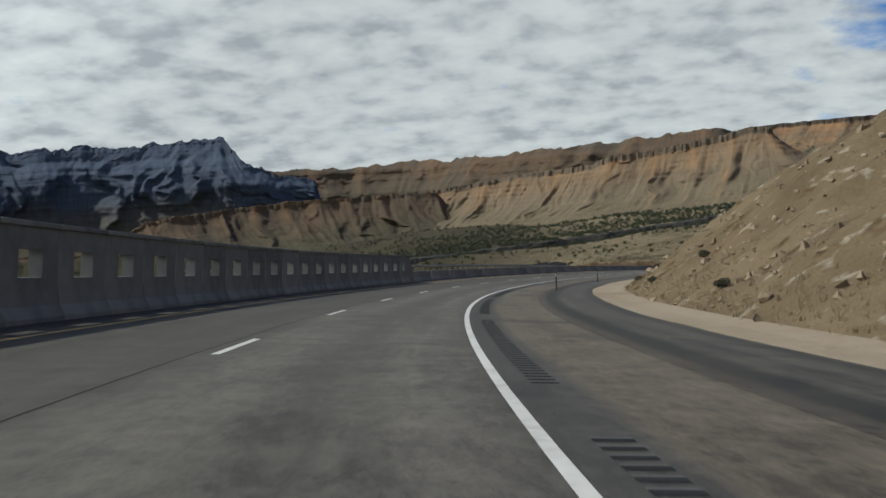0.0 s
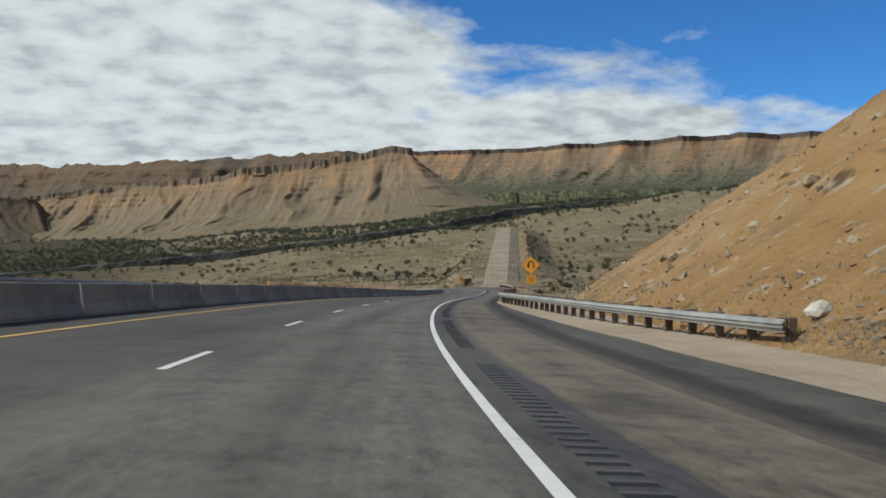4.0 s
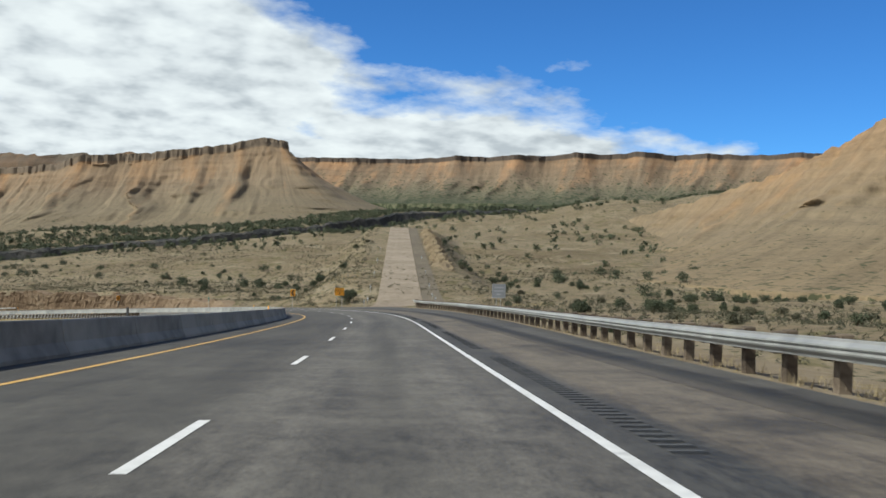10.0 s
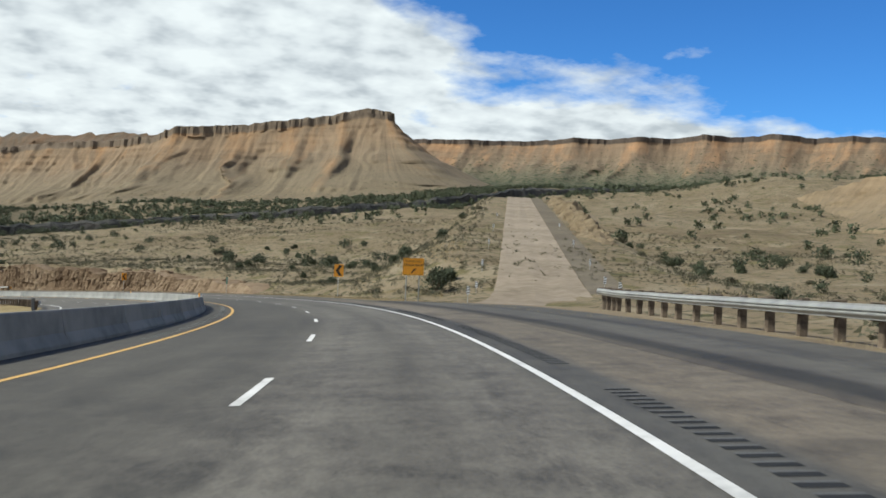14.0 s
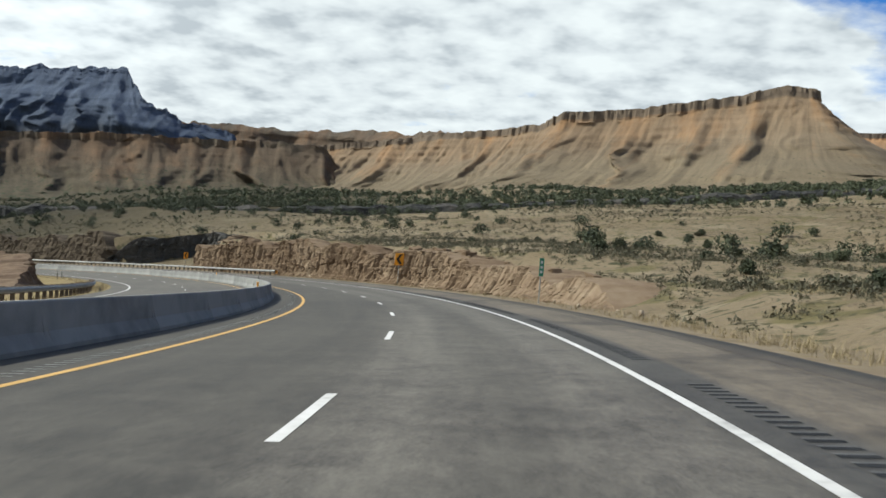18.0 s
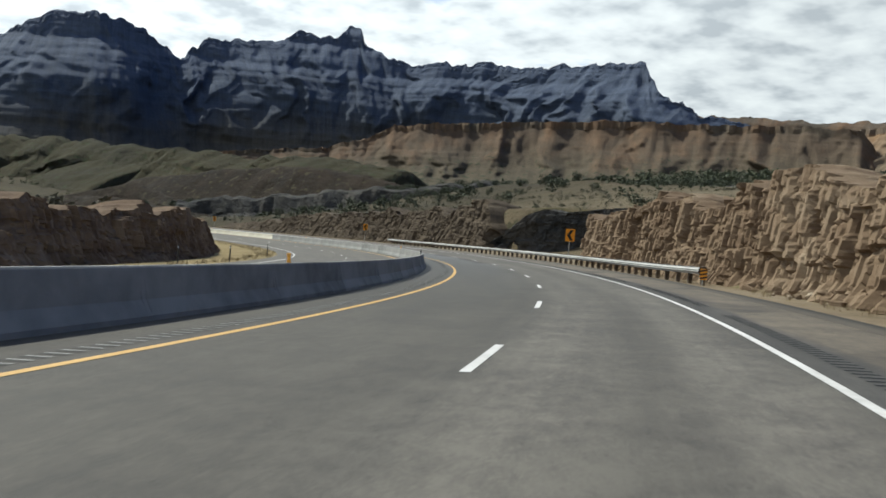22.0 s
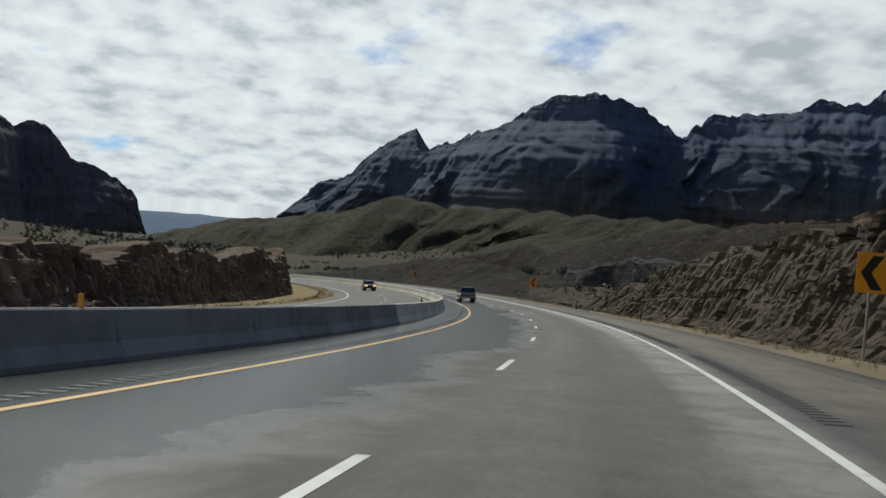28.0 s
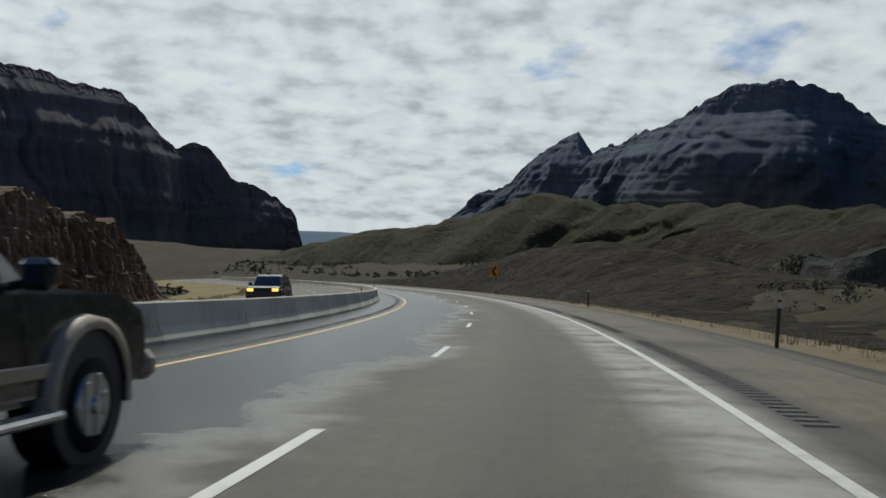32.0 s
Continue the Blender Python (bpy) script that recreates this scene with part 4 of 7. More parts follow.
def ridge(name, crest, foot, focus, reach, material, label, profile, jag=3.0, gully=0.18, seed=0, step=9.0, back=0.5, gully_size=45.0, steps=30, scallop=0.0, wrap=False, beds=None, capped=False, buttress=None, fade=False):
    """A mountain: a crest through some points, whose flank falls towards a focus in front, and behind.
    profile: pairs of (share of the way down the flank, share of the height). scallop: metres by which alcoves bite into
    the crest. wrap: the flank turns round the crest's last end. beds: (thickness, gentlest run per metre of drop) of level
    hard and soft beds that step the flank at the same heights all along."""
    crest = np.array(crest, float)
    run = np.concatenate([[0], np.cumsum(np.hypot(*np.diff(crest[:, :2], axis=0).T))])
    u = np.arange(0, run[-1] + step / 2, step)
    c = np.stack([np.interp(u, run, crest[:, k]) for k in range(3)], 1)
    low = np.interp(u, run, foot) if np.ndim(foot) else np.full(len(u), float(foot))
    tall = np.maximum(c[:, 2] - low, 2.0)
    shut = np.minimum(1, np.minimum(u, u * 0 + 1e6 if wrap else run[-1] - u) / (step * 4) + 0.02)
    c[:, 2] += jag * np.minimum(1, tall / 40) * rough(u / (step * 3.5), u * 0 + seed, seed, 4, 0.6)
    c[:, 2] = low + (c[:, 2] - low) * shut
    way = np.array(focus, float) - c[:, :2]
    way /= np.linalg.norm(way, axis=1)[:, None]
    # the flank falls square to the run of the crest, on the side of the focus
    half = max(2, min(int(reach * 0.9 / step), len(u) // 2))
    ahead = c[np.minimum(np.arange(len(u)) + half, len(u) - 1), :2] - c[np.maximum(np.arange(len(u)) - half, 0), :2]
    square = np.stack([ahead[:, 1], -ahead[:, 0]], 1) / np.linalg.norm(ahead, axis=1)[:, None]
    square *= np.sign((square * way).sum(1))[:, None]
    way = way * 0.3 + square * 0.7
    way = np.stack([np.convolve(np.pad(way[:, k], half, mode="edge"), np.ones(2 * half + 1) / (2 * half + 1), mode="valid") for k in (0, 1)], 1)
    way /= np.linalg.norm(way, axis=1)[:, None]
    if scallop:
        c[:, :2] -= way * (scallop * (ridged(u / gully_size, u * 0 + 0.5, seed + 8) - 0.4))[:, None]
    if wrap:
        tip = np.linspace(0, np.pi, 26)[1:]
        turn = np.array([[way[-1] @ (np.cos(a), -np.sin(a)), way[-1] @ (np.sin(a), np.cos(a))] for a in tip])
        c = np.concatenate([c, np.repeat(c[-1:], len(tip), 0)])
        way = np.concatenate([way, turn])
        low = np.concatenate([low, np.repeat(low[-1:], len(tip))])
        u = np.concatenate([u, u[-1] + tip * reach * 0.4])
    tall = np.maximum(c[:, 2] - low, 2.0)
    w = np.concatenate([-np.linspace(0, 1, 7)[:0:-1] * back, np.linspace(0, 1, steps) ** 1.45])
    U, Wv = np.meshgrid(u, w, indexing="ij")
    if wrap:
        Wv[-25:, :6] = 0.0
    here, ends = np.array([p[0] for p in profile]), np.array([p[1] for p in profile])
    far = np.abs(Wv)
    shift = rough(U / (gully_size * 1.5), Wv * 2, seed + 6, 3) * 0.025 * ramp01(far, 0.01, 0.08)
    q = np.interp(far + shift, here, ends)
    # spurs and gullies in three sizes, all sharper than round, that wander on their way down
    bend = U + 0.4 * gully_size * grain(U / (gully_size * 0.9), Wv * 4, seed + 2) + 0.1 * gully_size * grain(U / (gully_size * 0.2), Wv * 14, seed + 5)
    large = 1 - 2 * np.abs(grain(bend / gully_size, Wv * 0.9, seed + 1))
    middle = 1 - 2 * np.abs(grain(bend / (gully_size * 0.4), Wv * 2.2, seed + 3))
    small = rough(bend / (gully_size * 0.15), Wv * 3.5, seed + 4, 4, 0.6)
    lower = 1 - 0.75 * ramp01(far, 0.5, 1)
    cuts = gully_size * gully * (0.3 * large * ramp01(far, 0.02, 0.4) + 0.12 * middle * ramp01(far, 0.03, 0.25) + 0.05 * small * ramp01(far, 0.0, 0.12)) * lower
    spurs = np.clip(0.25 + 0.5 * large + 0.35 * middle, -0.6, 1.0)
    size_out = np.clip(tall / 70, 0.35, 1.6)[:, None]
    out = Wv * reach * size_out
    if beds:
        levels = np.arange(-160, 260, 1.0)
        hard = 0.5 + 0.5 * np.tanh(2.0 * rough(levels / beds[0], levels * 0 + 0.3, seed + 31, 4, 0.7))
        grown = np.cumsum(0.16 + beds[1] * (1 - hard))
        q = 1 - np.clip(far, 0, 1) ** 0.9 * np.ones_like(U)
        level = low[:, None] + tall[:, None] * q + 6 * grain(U / 130, Wv * 2, seed + 33) + 1.6 * grain(U / 14, Wv * 5, seed + 35)
        # spires stand on a flank that follows the mean height of the crest
        wide = max(3, int(90 / step))
        mean = np.convolve(np.pad(c[:, 2], wide, mode="edge"), np.ones(2 * wide + 1) / (2 * wide + 1), mode="valid")[:, None]
        out = np.interp(mean, levels, grown) - np.interp(level, levels, grown)
    else:
        # thin hard ledges cross the slope at the same heights
        level = tall[:, None] * q + 2.5 * grain(U / 60, Wv * 2, seed + 33)
        ledge = tall.max() * 0.075
        out = out + ledge * (0.7 if fade else 0.3) * (np.abs(level / ledge - np.floor(level / ledge) - 0.5) * 2 - 0.5) * ramp01(rough(U / 50, level / 25, seed + 36, 3), -0.35, 0.35) * ramp01(far, 0.04, 0.1) * (1 - ramp01(far, 0.6, 0.9))
    out = np.where(Wv < 0, Wv * reach * size_out + (out + cuts)[:, 6:7], out + cuts)
    z = low[:, None] + tall[:, None] * np.clip(q, -0.05, 1.0)
    if buttress:
        # noses and alcoves: buttress gives their spacing and depth
        place = (U + 0.6 * buttress[0] * grain(U / (buttress[0] * 0.9), Wv * 0.6, seed + 41)) / buttress[0]
        alcove = np.abs(place - np.floor(place) - 0.5) * 2
        size = 0.5 + 0.5 * grain(U / (buttress[0] * 1.4), U * 0, seed + 43)
        if wrap:
            size[-25:] = 0.0
            size[-45:-25] *= np.linspace(1, 0, 20)[:, None]
        out = out - buttress[1] * size * alcove ** 0.8 * np.clip(1 - np.clip(Wv, 0, 1), 0, 1) ** 0.8
        spurs = spurs + 0.9 * (0.45 - alcove) * size
    if capped:
        # the cliff band breaks into columns and blocks
        column = np.floor((U + 1.5 * grain(U / 9, U * 0, seed + 51)) / 5.5)
        chip = np.sin(column * 12.9898 + seed) * 43758.5453
        out = out + np.where((Wv > 0.005) & (Wv < 0.045), 3.2 * (chip - np.floor(chip) - 0.5) + 1.6 * grain(U / 2.7, Wv * 90, seed + 52), 0.0)
    points = np.stack([c[:, :1] + way[:, :1] * out, c[:, 1:2] + way[:, 1:] * out, z], -1)
    points[:, -1, 2] -= 60
    points[:, 0, 2] -= 60
    uv = np.stack([U, q * (np.clip(tall / (0.75 * tall.max()), 0, 1)[:, None] if fade else 1.0)], -1)
    if capped:
        # the cliff band at the top is a part of its own
        k = int(np.searchsorted(w, 0.037)) + 1
        ob = grid_mesh(name, points[:, k - 1:], material, smooth=True, uv=uv[:, k - 1:], spurs=spurs[:, k - 1:])
        grid_mesh("cap_cliff", points[:, :k], material, ob, "dark cliff band along the top", smooth=False, uv=uv[:, :k], spurs=spurs[:, :k])
    else:
        ob = grid_mesh(name, points, material, smooth=name not in ("butte", "gorge_cliff"), uv=uv, spurs=spurs)
    return tagged(ob, label, "mountain" if reach > 120 else "hill", kind="")


def stepped(count, power):
    """A flank of level ledges and short cliffs."""
    pairs = [(0.0, 1.0)]
    for k in range(count):
        a, b = (1 - k / count) ** power, (1 - (k + 1) / count) ** power
        pairs += [((k + 0.62) / count, a - 0.3 * (a - b)), ((k + 0.8) / count, b + 0.04 * (a - b))]
    return pairs + [(1.0, 0.0)]


LEDGED, STEEP = stepped(9, 1.25), stepped(6, 0.8)
CAPPED = [(0, 1), (0.03, 0.995), (0.036, 0.9), (0.07, 0.82), (0.2, 0.57), (0.4, 0.32), (0.65, 0.13), (1, 0)]
SLOPING = [(0, 1), (0.03, 0.93), (0.15, 0.7), (0.35, 0.42), (0.6, 0.18), (0.8, 0.07), (1, 0)]
ROUND = [(0, 1), (0.1, 0.96), (0.3, 0.72), (0.6, 0.3), (0.85, 0.06), (1, 0)]
massif = [(-1920, 783, -73), (-1860, 856, 7), (-1830, 914, 28), (-1783, 944, 77), (-1736, 968, 103), (-1689, 981, 118), (-1650, 1008, 71), (-1626, 1019, 83), (-1495, 1063, 108), (-1470, 1073, 105),
          (-1403, 1105, 141), (-1386, 1120, 153), (-1335, 1181, 161), (-1348, 1265, 150), (-1381, 1347, 113)]
spires = [(-1368, 1387, 151), (-1325, 1468, 167), (-1314, 1491, 161), (-1293, 1527, 190), (-1279, 1554, 189), (-1260, 1584, 182), (-1248, 1609, 214), (-1235, 1624, 210), (-1229, 1631, 180),
          (-1205, 1645, 165), (-1148, 1675, 147), (-1101, 1692, 155), (-1070, 1721, 150), (-1028, 1743, 161), (-1015, 1754, 150), (-939, 1775, 156), (-880, 1793, 158), (-792, 1801, 163), (-757, 1799, 166),
          (-735, 1790, 138), (-700, 1780, 110), (-648, 1800, 83), (-560, 1830, 70)]
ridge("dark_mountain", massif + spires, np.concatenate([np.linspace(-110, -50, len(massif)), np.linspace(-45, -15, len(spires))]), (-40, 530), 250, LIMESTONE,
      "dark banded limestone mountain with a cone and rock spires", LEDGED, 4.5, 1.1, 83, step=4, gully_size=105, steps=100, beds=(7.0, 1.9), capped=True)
upper = [(-900, 1900, 92), (-756, 2015, 100), (-697, 2097, 105), (-611, 2187, 104), (-470, 2233, 120), (-350, 2150, 112), (-264, 2050, 110), (-121, 1979, 114), (18, 1939, 122), (211, 1931, 134), (330, 1960, 138)]
ridge("upper_rim", upper, 0, (50, 300), 420, BENCH_FLANK, "long brown stepped canyon rim", SLOPING, 4, 0.9, 95, step=6, gully_size=80, steps=80, scallop=8, beds=(9.0, 3.4), buttress=(130, 30), capped=True)
bench = [(-760, 800, -55), (-609, 942, -30), (-569, 987, -23), (-545, 1012, -11), (-530, 1026, 0), (-471, 1077, 9), (-391, 1132, 17), (-338, 1161, 19), (-272, 1187, 21), (-212, 1201, 21), (-204, 1204, 10), (-190, 1210, -10)]
ridge("eroded_bench", bench, np.linspace(-62, -26, len(bench)), (40, 380), 150, BENCH_FLANK, "brown eroded bench with gullied flanks", CAPPED, 1.2, 1.2, 101, step=2.0, gully_size=36, steps=60, scallop=4, capped=True, buttress=(55, 12))
HILL_FLANK = canyon("tan and orange rocky hill", [(0.02, (0.138, 0.105, 0.064)), (0.3, (0.132, 0.103, 0.067)), (0.6, (0.15, 0.11, 0.068)), (1.0, (0.18, 0.12, 0.068))], 14.0, 0.3, 5.0, [((0.05, 0.052, 0.028), 2.6, 0.2)], patch=(0.23, 0.142, 0.072), gain=1.15)
mesa = [(-319, 1266, 21), (-235, 1243, 24), (-178, 1229, 30), (-110, 1203, 38), (-54, 1172, 42), (-10, 1116, 44), (11, 1083, 51), (69, 1074, 56), (125, 1064, 65), (167, 1055, 74), (176, 1052, 72)]
ridge("mesa", mesa, np.linspace(-38, -6, len(mesa)), (60, 300), 165, MESA_FLANK, "flat-topped tan mesa with a cliff cap and orange gullies", CAPPED, 0.6, 1.35, 113, step=1.5, gully_size=34, back=0.9, steps=90, scallop=0, wrap=True, capped=True, buttress=(62, 9))
far_rim = [(180, 2130, 132), (378, 2038, 146), (551, 1954, 149), (749, 1827, 157), (969, 1721, 168), (1025, 1694, 166), (1102, 1580, 163), (1141, 1482, 159), (1199, 1358, 158), (1256, 1221, 153), (1304, 981, 137), (1320, 600, 120)]
ridge("far_rim", far_rim, np.linspace(40, 60, len(far_rim)), (150, 500), 240, RIM_FLANK, "distant orange cliffs under a flat dark rim", CAPPED, 1.0, 1.1, 127, step=4, gully_size=60, steps=70, scallop=8, capped=True, buttress=(135, 105))
hill = [(306, 760, -12), (309, 694, 0), (317, 642, 9), (323, 602, 17), (325, 563, 25), (331, 538, 36), (338, 520, 45), (348, 500, 47), (372, 470, 47), (430, 410, 44), (520, 320, 30)]
ridge("butte_hill", hill, np.linspace(-24, -24, len(hill)), (90, 290), 215, HILL_FLANK, "tan rocky hill rising to a butte", SLOPING, 1.2, 0.85, 139, step=1.6, gully_size=32, steps=90, buttress=(44, 8), fade=True)
cap = [(338, 521, 50), (340, 518, 61), (346, 512, 62), (362, 492, 62), (384, 466, 63), (420, 430, 62), (470, 380, 58)]
ridge("butte", cap, 40, (90, 290), 22, HILL_FLANK, "square orange rock butte on the hill", [(0, 1), (0.35, 0.98), (0.5, 0.25), (1, 0)], 0.8, 0.25, 149, step=1.1, gully_size=8, back=1.0)
crag = [(-1456, -177, 119), (-1618, -88, 151), (-1831, 32, 182), (-1876, 73, 185), (-1912, 121, 169), (-1955, 209, 163), (-1973, 243, 123), (-1997, 265, 90), (-2023, 293, 67), (-2036, 312, 80), (-2039, 333, 88),
        (-2042, 354, 80), (-2045, 371, 63), (-2048, 400, 15), (-2073, 448, 7), (-2076, 487, -13), (-2078, 522, -39), (-2079, 545, -95)]
ridge("crag", crag, -125, (-180, 560), 300, CRAG_FLANK, "dark shaded crag with rounded knobs", STEEP, 3.0, 0.9, 157, step=4, steps=80, gully_size=70, beds=(11.0, 1.1), capped=True)
green = [(-830, 570, -84), (-761, 620, -65), (-724, 678, -50), (-709, 706, -39), (-704, 728, -32), (-693, 766, -35), (-680, 803, -34), (-629, 822, -35), (-573, 844, -35), (-495, 857, -36), (-433, 858, -32), (-330, 850, -36)]
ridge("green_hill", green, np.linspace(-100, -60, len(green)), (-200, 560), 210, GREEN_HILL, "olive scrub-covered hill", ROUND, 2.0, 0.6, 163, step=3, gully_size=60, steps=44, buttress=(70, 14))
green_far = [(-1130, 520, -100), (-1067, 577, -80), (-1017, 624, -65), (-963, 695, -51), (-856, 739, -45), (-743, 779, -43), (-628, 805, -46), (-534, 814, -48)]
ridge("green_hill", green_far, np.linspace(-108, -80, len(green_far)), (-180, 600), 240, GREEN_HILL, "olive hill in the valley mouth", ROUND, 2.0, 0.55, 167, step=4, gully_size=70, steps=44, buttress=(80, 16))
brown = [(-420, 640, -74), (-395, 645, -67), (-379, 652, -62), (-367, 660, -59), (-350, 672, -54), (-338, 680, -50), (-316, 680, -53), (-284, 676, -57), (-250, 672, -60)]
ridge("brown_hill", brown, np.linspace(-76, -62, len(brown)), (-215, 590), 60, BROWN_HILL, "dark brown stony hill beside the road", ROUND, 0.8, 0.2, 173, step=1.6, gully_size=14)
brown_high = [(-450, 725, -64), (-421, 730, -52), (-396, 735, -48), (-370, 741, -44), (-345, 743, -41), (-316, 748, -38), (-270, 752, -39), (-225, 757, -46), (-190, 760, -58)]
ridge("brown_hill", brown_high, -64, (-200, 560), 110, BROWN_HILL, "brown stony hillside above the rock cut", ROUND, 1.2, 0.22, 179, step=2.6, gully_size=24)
gx_, gy_ = np.array(GORGE)[:, 0], np.array(GORGE)[:, 1]
gorge_top = open_country(gx_ + 1.5, gy_ + 8) + 0.8
ridge("gorge_cliff", np.stack([gx_, gy_, gorge_top], 1), gorge_top - 15, (60, 300), 28, SHADED_GORGE, "dark shaded cliff line of a river gorge", [(0, 1), (0.15, 0.93), (0.22, 0.6), (0.5, 0.5), (0.58, 0.1), (1, 0)], 2.2, 0.5, 191, step=2.0, gully_size=18, back=0.8)
# the blue of the air in between is put into the range's colour
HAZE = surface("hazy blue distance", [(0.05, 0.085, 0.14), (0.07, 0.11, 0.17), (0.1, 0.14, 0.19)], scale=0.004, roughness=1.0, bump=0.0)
far_line = [(-3300, -1800, -110), (-4000, -600, -104), (-4250, 300, -106), (-4280, 900, -100), (-4100, 1800, -102)]
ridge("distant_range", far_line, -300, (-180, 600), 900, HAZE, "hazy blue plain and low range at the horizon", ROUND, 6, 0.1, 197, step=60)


LANE_GRIT = surface("grey trodden grit", [(0.075, 0.062, 0.046), (0.11, 0.092, 0.068), (0.145, 0.122, 0.09)], scale=0.5, roughness=0.95, bump=0.5, bump_scale=5.0)


def truck_ramp():
    """The straight gravel bed of the escape ramp and the service lane beside it."""
    a, b = np.array(RAMP_A), np.array(RAMP_B)
    flat = (b - a)[:2] / np.linalg.norm((b - a)[:2])
    side = np.array([flat[1], -flat[0]])
    made = []
    for name, d0, d1, mat, lift, label in (("truck_ramp", -4.6, 2.9, GRAVEL, 0.2, "straight pale gravel bed of an escape ramp"), ("service_lane", 3.0, 6.4, LANE_GRIT, 0.12, "grey service lane beside the gravel bed")):
        u = np.linspace(-0.045, 1.0, 160)
        v = np.linspace(0, 1, 9)
        U, Vv = np.meshgrid(u, v, indexing="ij")
        flare = 1 + 0.7 * np.exp(-np.maximum(U, 0) * 30)
        off = (d0 + (d1 - d0) * Vv) * flare
        xy = a[:2] + (b - a)[:2] * U[..., None] + side * off[..., None]
        z = a[2] + (b[2] - a[2]) * U + lift
        if name == "truck_ramp":
            z = z + 0.1 * np.sin(Vv * np.pi * 6) * ramp01(U, 0.0, 0.05) + 0.08 * rough(U * 120, Vv * 3, 201, 3)
        s, d = nearest(xy[..., 0], xy[..., 1])
        deck = road_height(s, d).reshape(z.shape) - 0.1
        near = 1 - ramp01(d.reshape(z.shape), 6, 26)
        z = z * (1 - near) + deck * near
        points = np.concatenate([xy, z[..., None]], -1)
        ob = grid_mesh(name, points, mat, smooth=True, uv=np.stack([off, U * 300], -1), flip=True)
        made.append(tagged(ob, label, "road", kind="structure"))
    return made


truck_ramp()


def ramp_bank():
    """The pale broken bank where the ramp's lane is cut into the rise."""
    a, b = np.array(RAMP_A), np.array(RAMP_B)
    flat = (b - a)[:2] / np.linalg.norm((b - a)[:2])
    side = np.array([flat[1], -flat[0]])
    u, v = np.linspace(0.3, 0.98, 260), np.linspace(0, 1, 16)
    U, V = np.meshgrid(u, v, indexing="ij")
    rise = np.interp(u, [0.3, 0.4, 0.6, 0.85, 0.98], [0.0, 1.6, 2.6, 2.2, 0.0])[:, None] * (1 + 0.3 * rough(u * 40, u * 0, 221, 3)[:, None])
    shape = np.interp(V, [0, 0.1, 0.5, 0.62, 1], [-0.1, 0.1, 0.95, 1.0, 0.25])
    off = 6.9 + 5.0 * V + 0.8 * rough(U * 60, V * 3, 223, 3)
    xy = a[:2] + (b - a)[:2] * U[..., None] + side * off[..., None]
    z = a[2] + (b[2] - a[2]) * U + shape * rise + 0.55 * rough(U * 130, V * 7, 225, 4) * np.minimum(1, rise) - 0.3
    pale = surface("pale yellow broken bank", [(0.08, 0.058, 0.034), (0.135, 0.102, 0.062), (0.2, 0.158, 0.103)], scale=0.7, roughness=0.95, bump=0.7, bump_scale=3.0)
    return tagged(grid_mesh("ramp_bank", np.concatenate([xy, z[..., None]], -1), pale, smooth=False), "pale yellow cut bank beside the gravel ramp", "bank")


ramp_bank()
# ---- markings on the road ----
def marking(name, material, s0, s1, d0, d1, parent, label="", up=0.005, step=1.5):
    return strip(name, material, s0, s1, d0, d1, up, parent, step, label)


marking("edge_line", PAINT_WHITE, -75, 1000, 1.77, 1.895, road_deck, "solid white edge line")
marking("median_line", PAINT_YELLOW, -75, 1000, -5.56, -5.42, road_deck, "solid yellow line by the median")
marking("edge_line", PAINT_WHITE, -75, 1000, -18.0, -17.85, opposite, "solid white edge line")
marking("median_line", PAINT_YELLOW, -75, 1000, lambda s: barrier_line(s) - 1.55, lambda s: barrier_line(s) - 1.4, opposite, "solid yellow line")
DASH_K = [-7, 1, 5, 10, 16, 18, 19, 25, 31, 37, 44, 51, 55, 59, 63, 64, 84]
DASH_S = [-85, 12.7, 60.2, 119.2, 187.8, 209.9, 221.5, 292.75, 362.4, 434.8, 518.4, 604.4, 653.3, 701.5, 747.3, 758.6, 1000]
for k in range(-5, 82):
    at = float(np.interp(k, DASH_K, DASH_S))
    marking("lane_dash", PAINT_WHITE, at, at + 3.05, -1.89, -1.77, road_deck, step=1.0)
    marking("lane_dash", PAINT_WHITE, at, at + 3.05, -13.3, -13.18, opposite, step=1.0)
SEAL = surface("black crack sealant", [(0.02, 0.0195, 0.019), (0.036, 0.035, 0.033)], scale=6, roughness=0.95, bump=0.1)
marking("joint_seal", SEAL, -75, 70, lambda s: -2.115 + 0.03 * grain(s / 4, s * 0, 5), lambda s: -2.09 + 0.03 * grain(s / 4, s * 0, 5), road_deck, up=0.003)
for a, b, c, e in ((150, 178, 2.05, 2.8), (195, 224, 2.1, 2.75), (86, 112, 2.15, 2.8)):
    marking("damp_patch", ASPHALT_WET, a, b, lambda s, c=c: c + 0.12 * grain(s / 3, s * 0, 13), lambda s, a=a, b=b, c=c, e=e: c + 0.1 + (e - c) * np.sin(np.pi * (s - a) / (b - a)) ** 0.6 * (1 + 0.3 * grain(s / 2.5, s * 0, 17)), road_deck, "damp bluish patch on the shoulder", 0.004)
# the dark colour stands for the shade inside the grooves, which aren't recessed
GROOVE = surface("shaded milled grooves", [(0.014, 0.015, 0.017), (0.026, 0.027, 0.029)], scale=9, roughness=1.0, bump=0.2)
# the pale strip puts the light on each groove's edge into colour
LIP_LIGHT = surface("groove lips with a highlight in the colour", [(0.05, 0.05, 0.05), (0.085, 0.084, 0.082)], scale=9, roughness=0.8, bump=0.2)


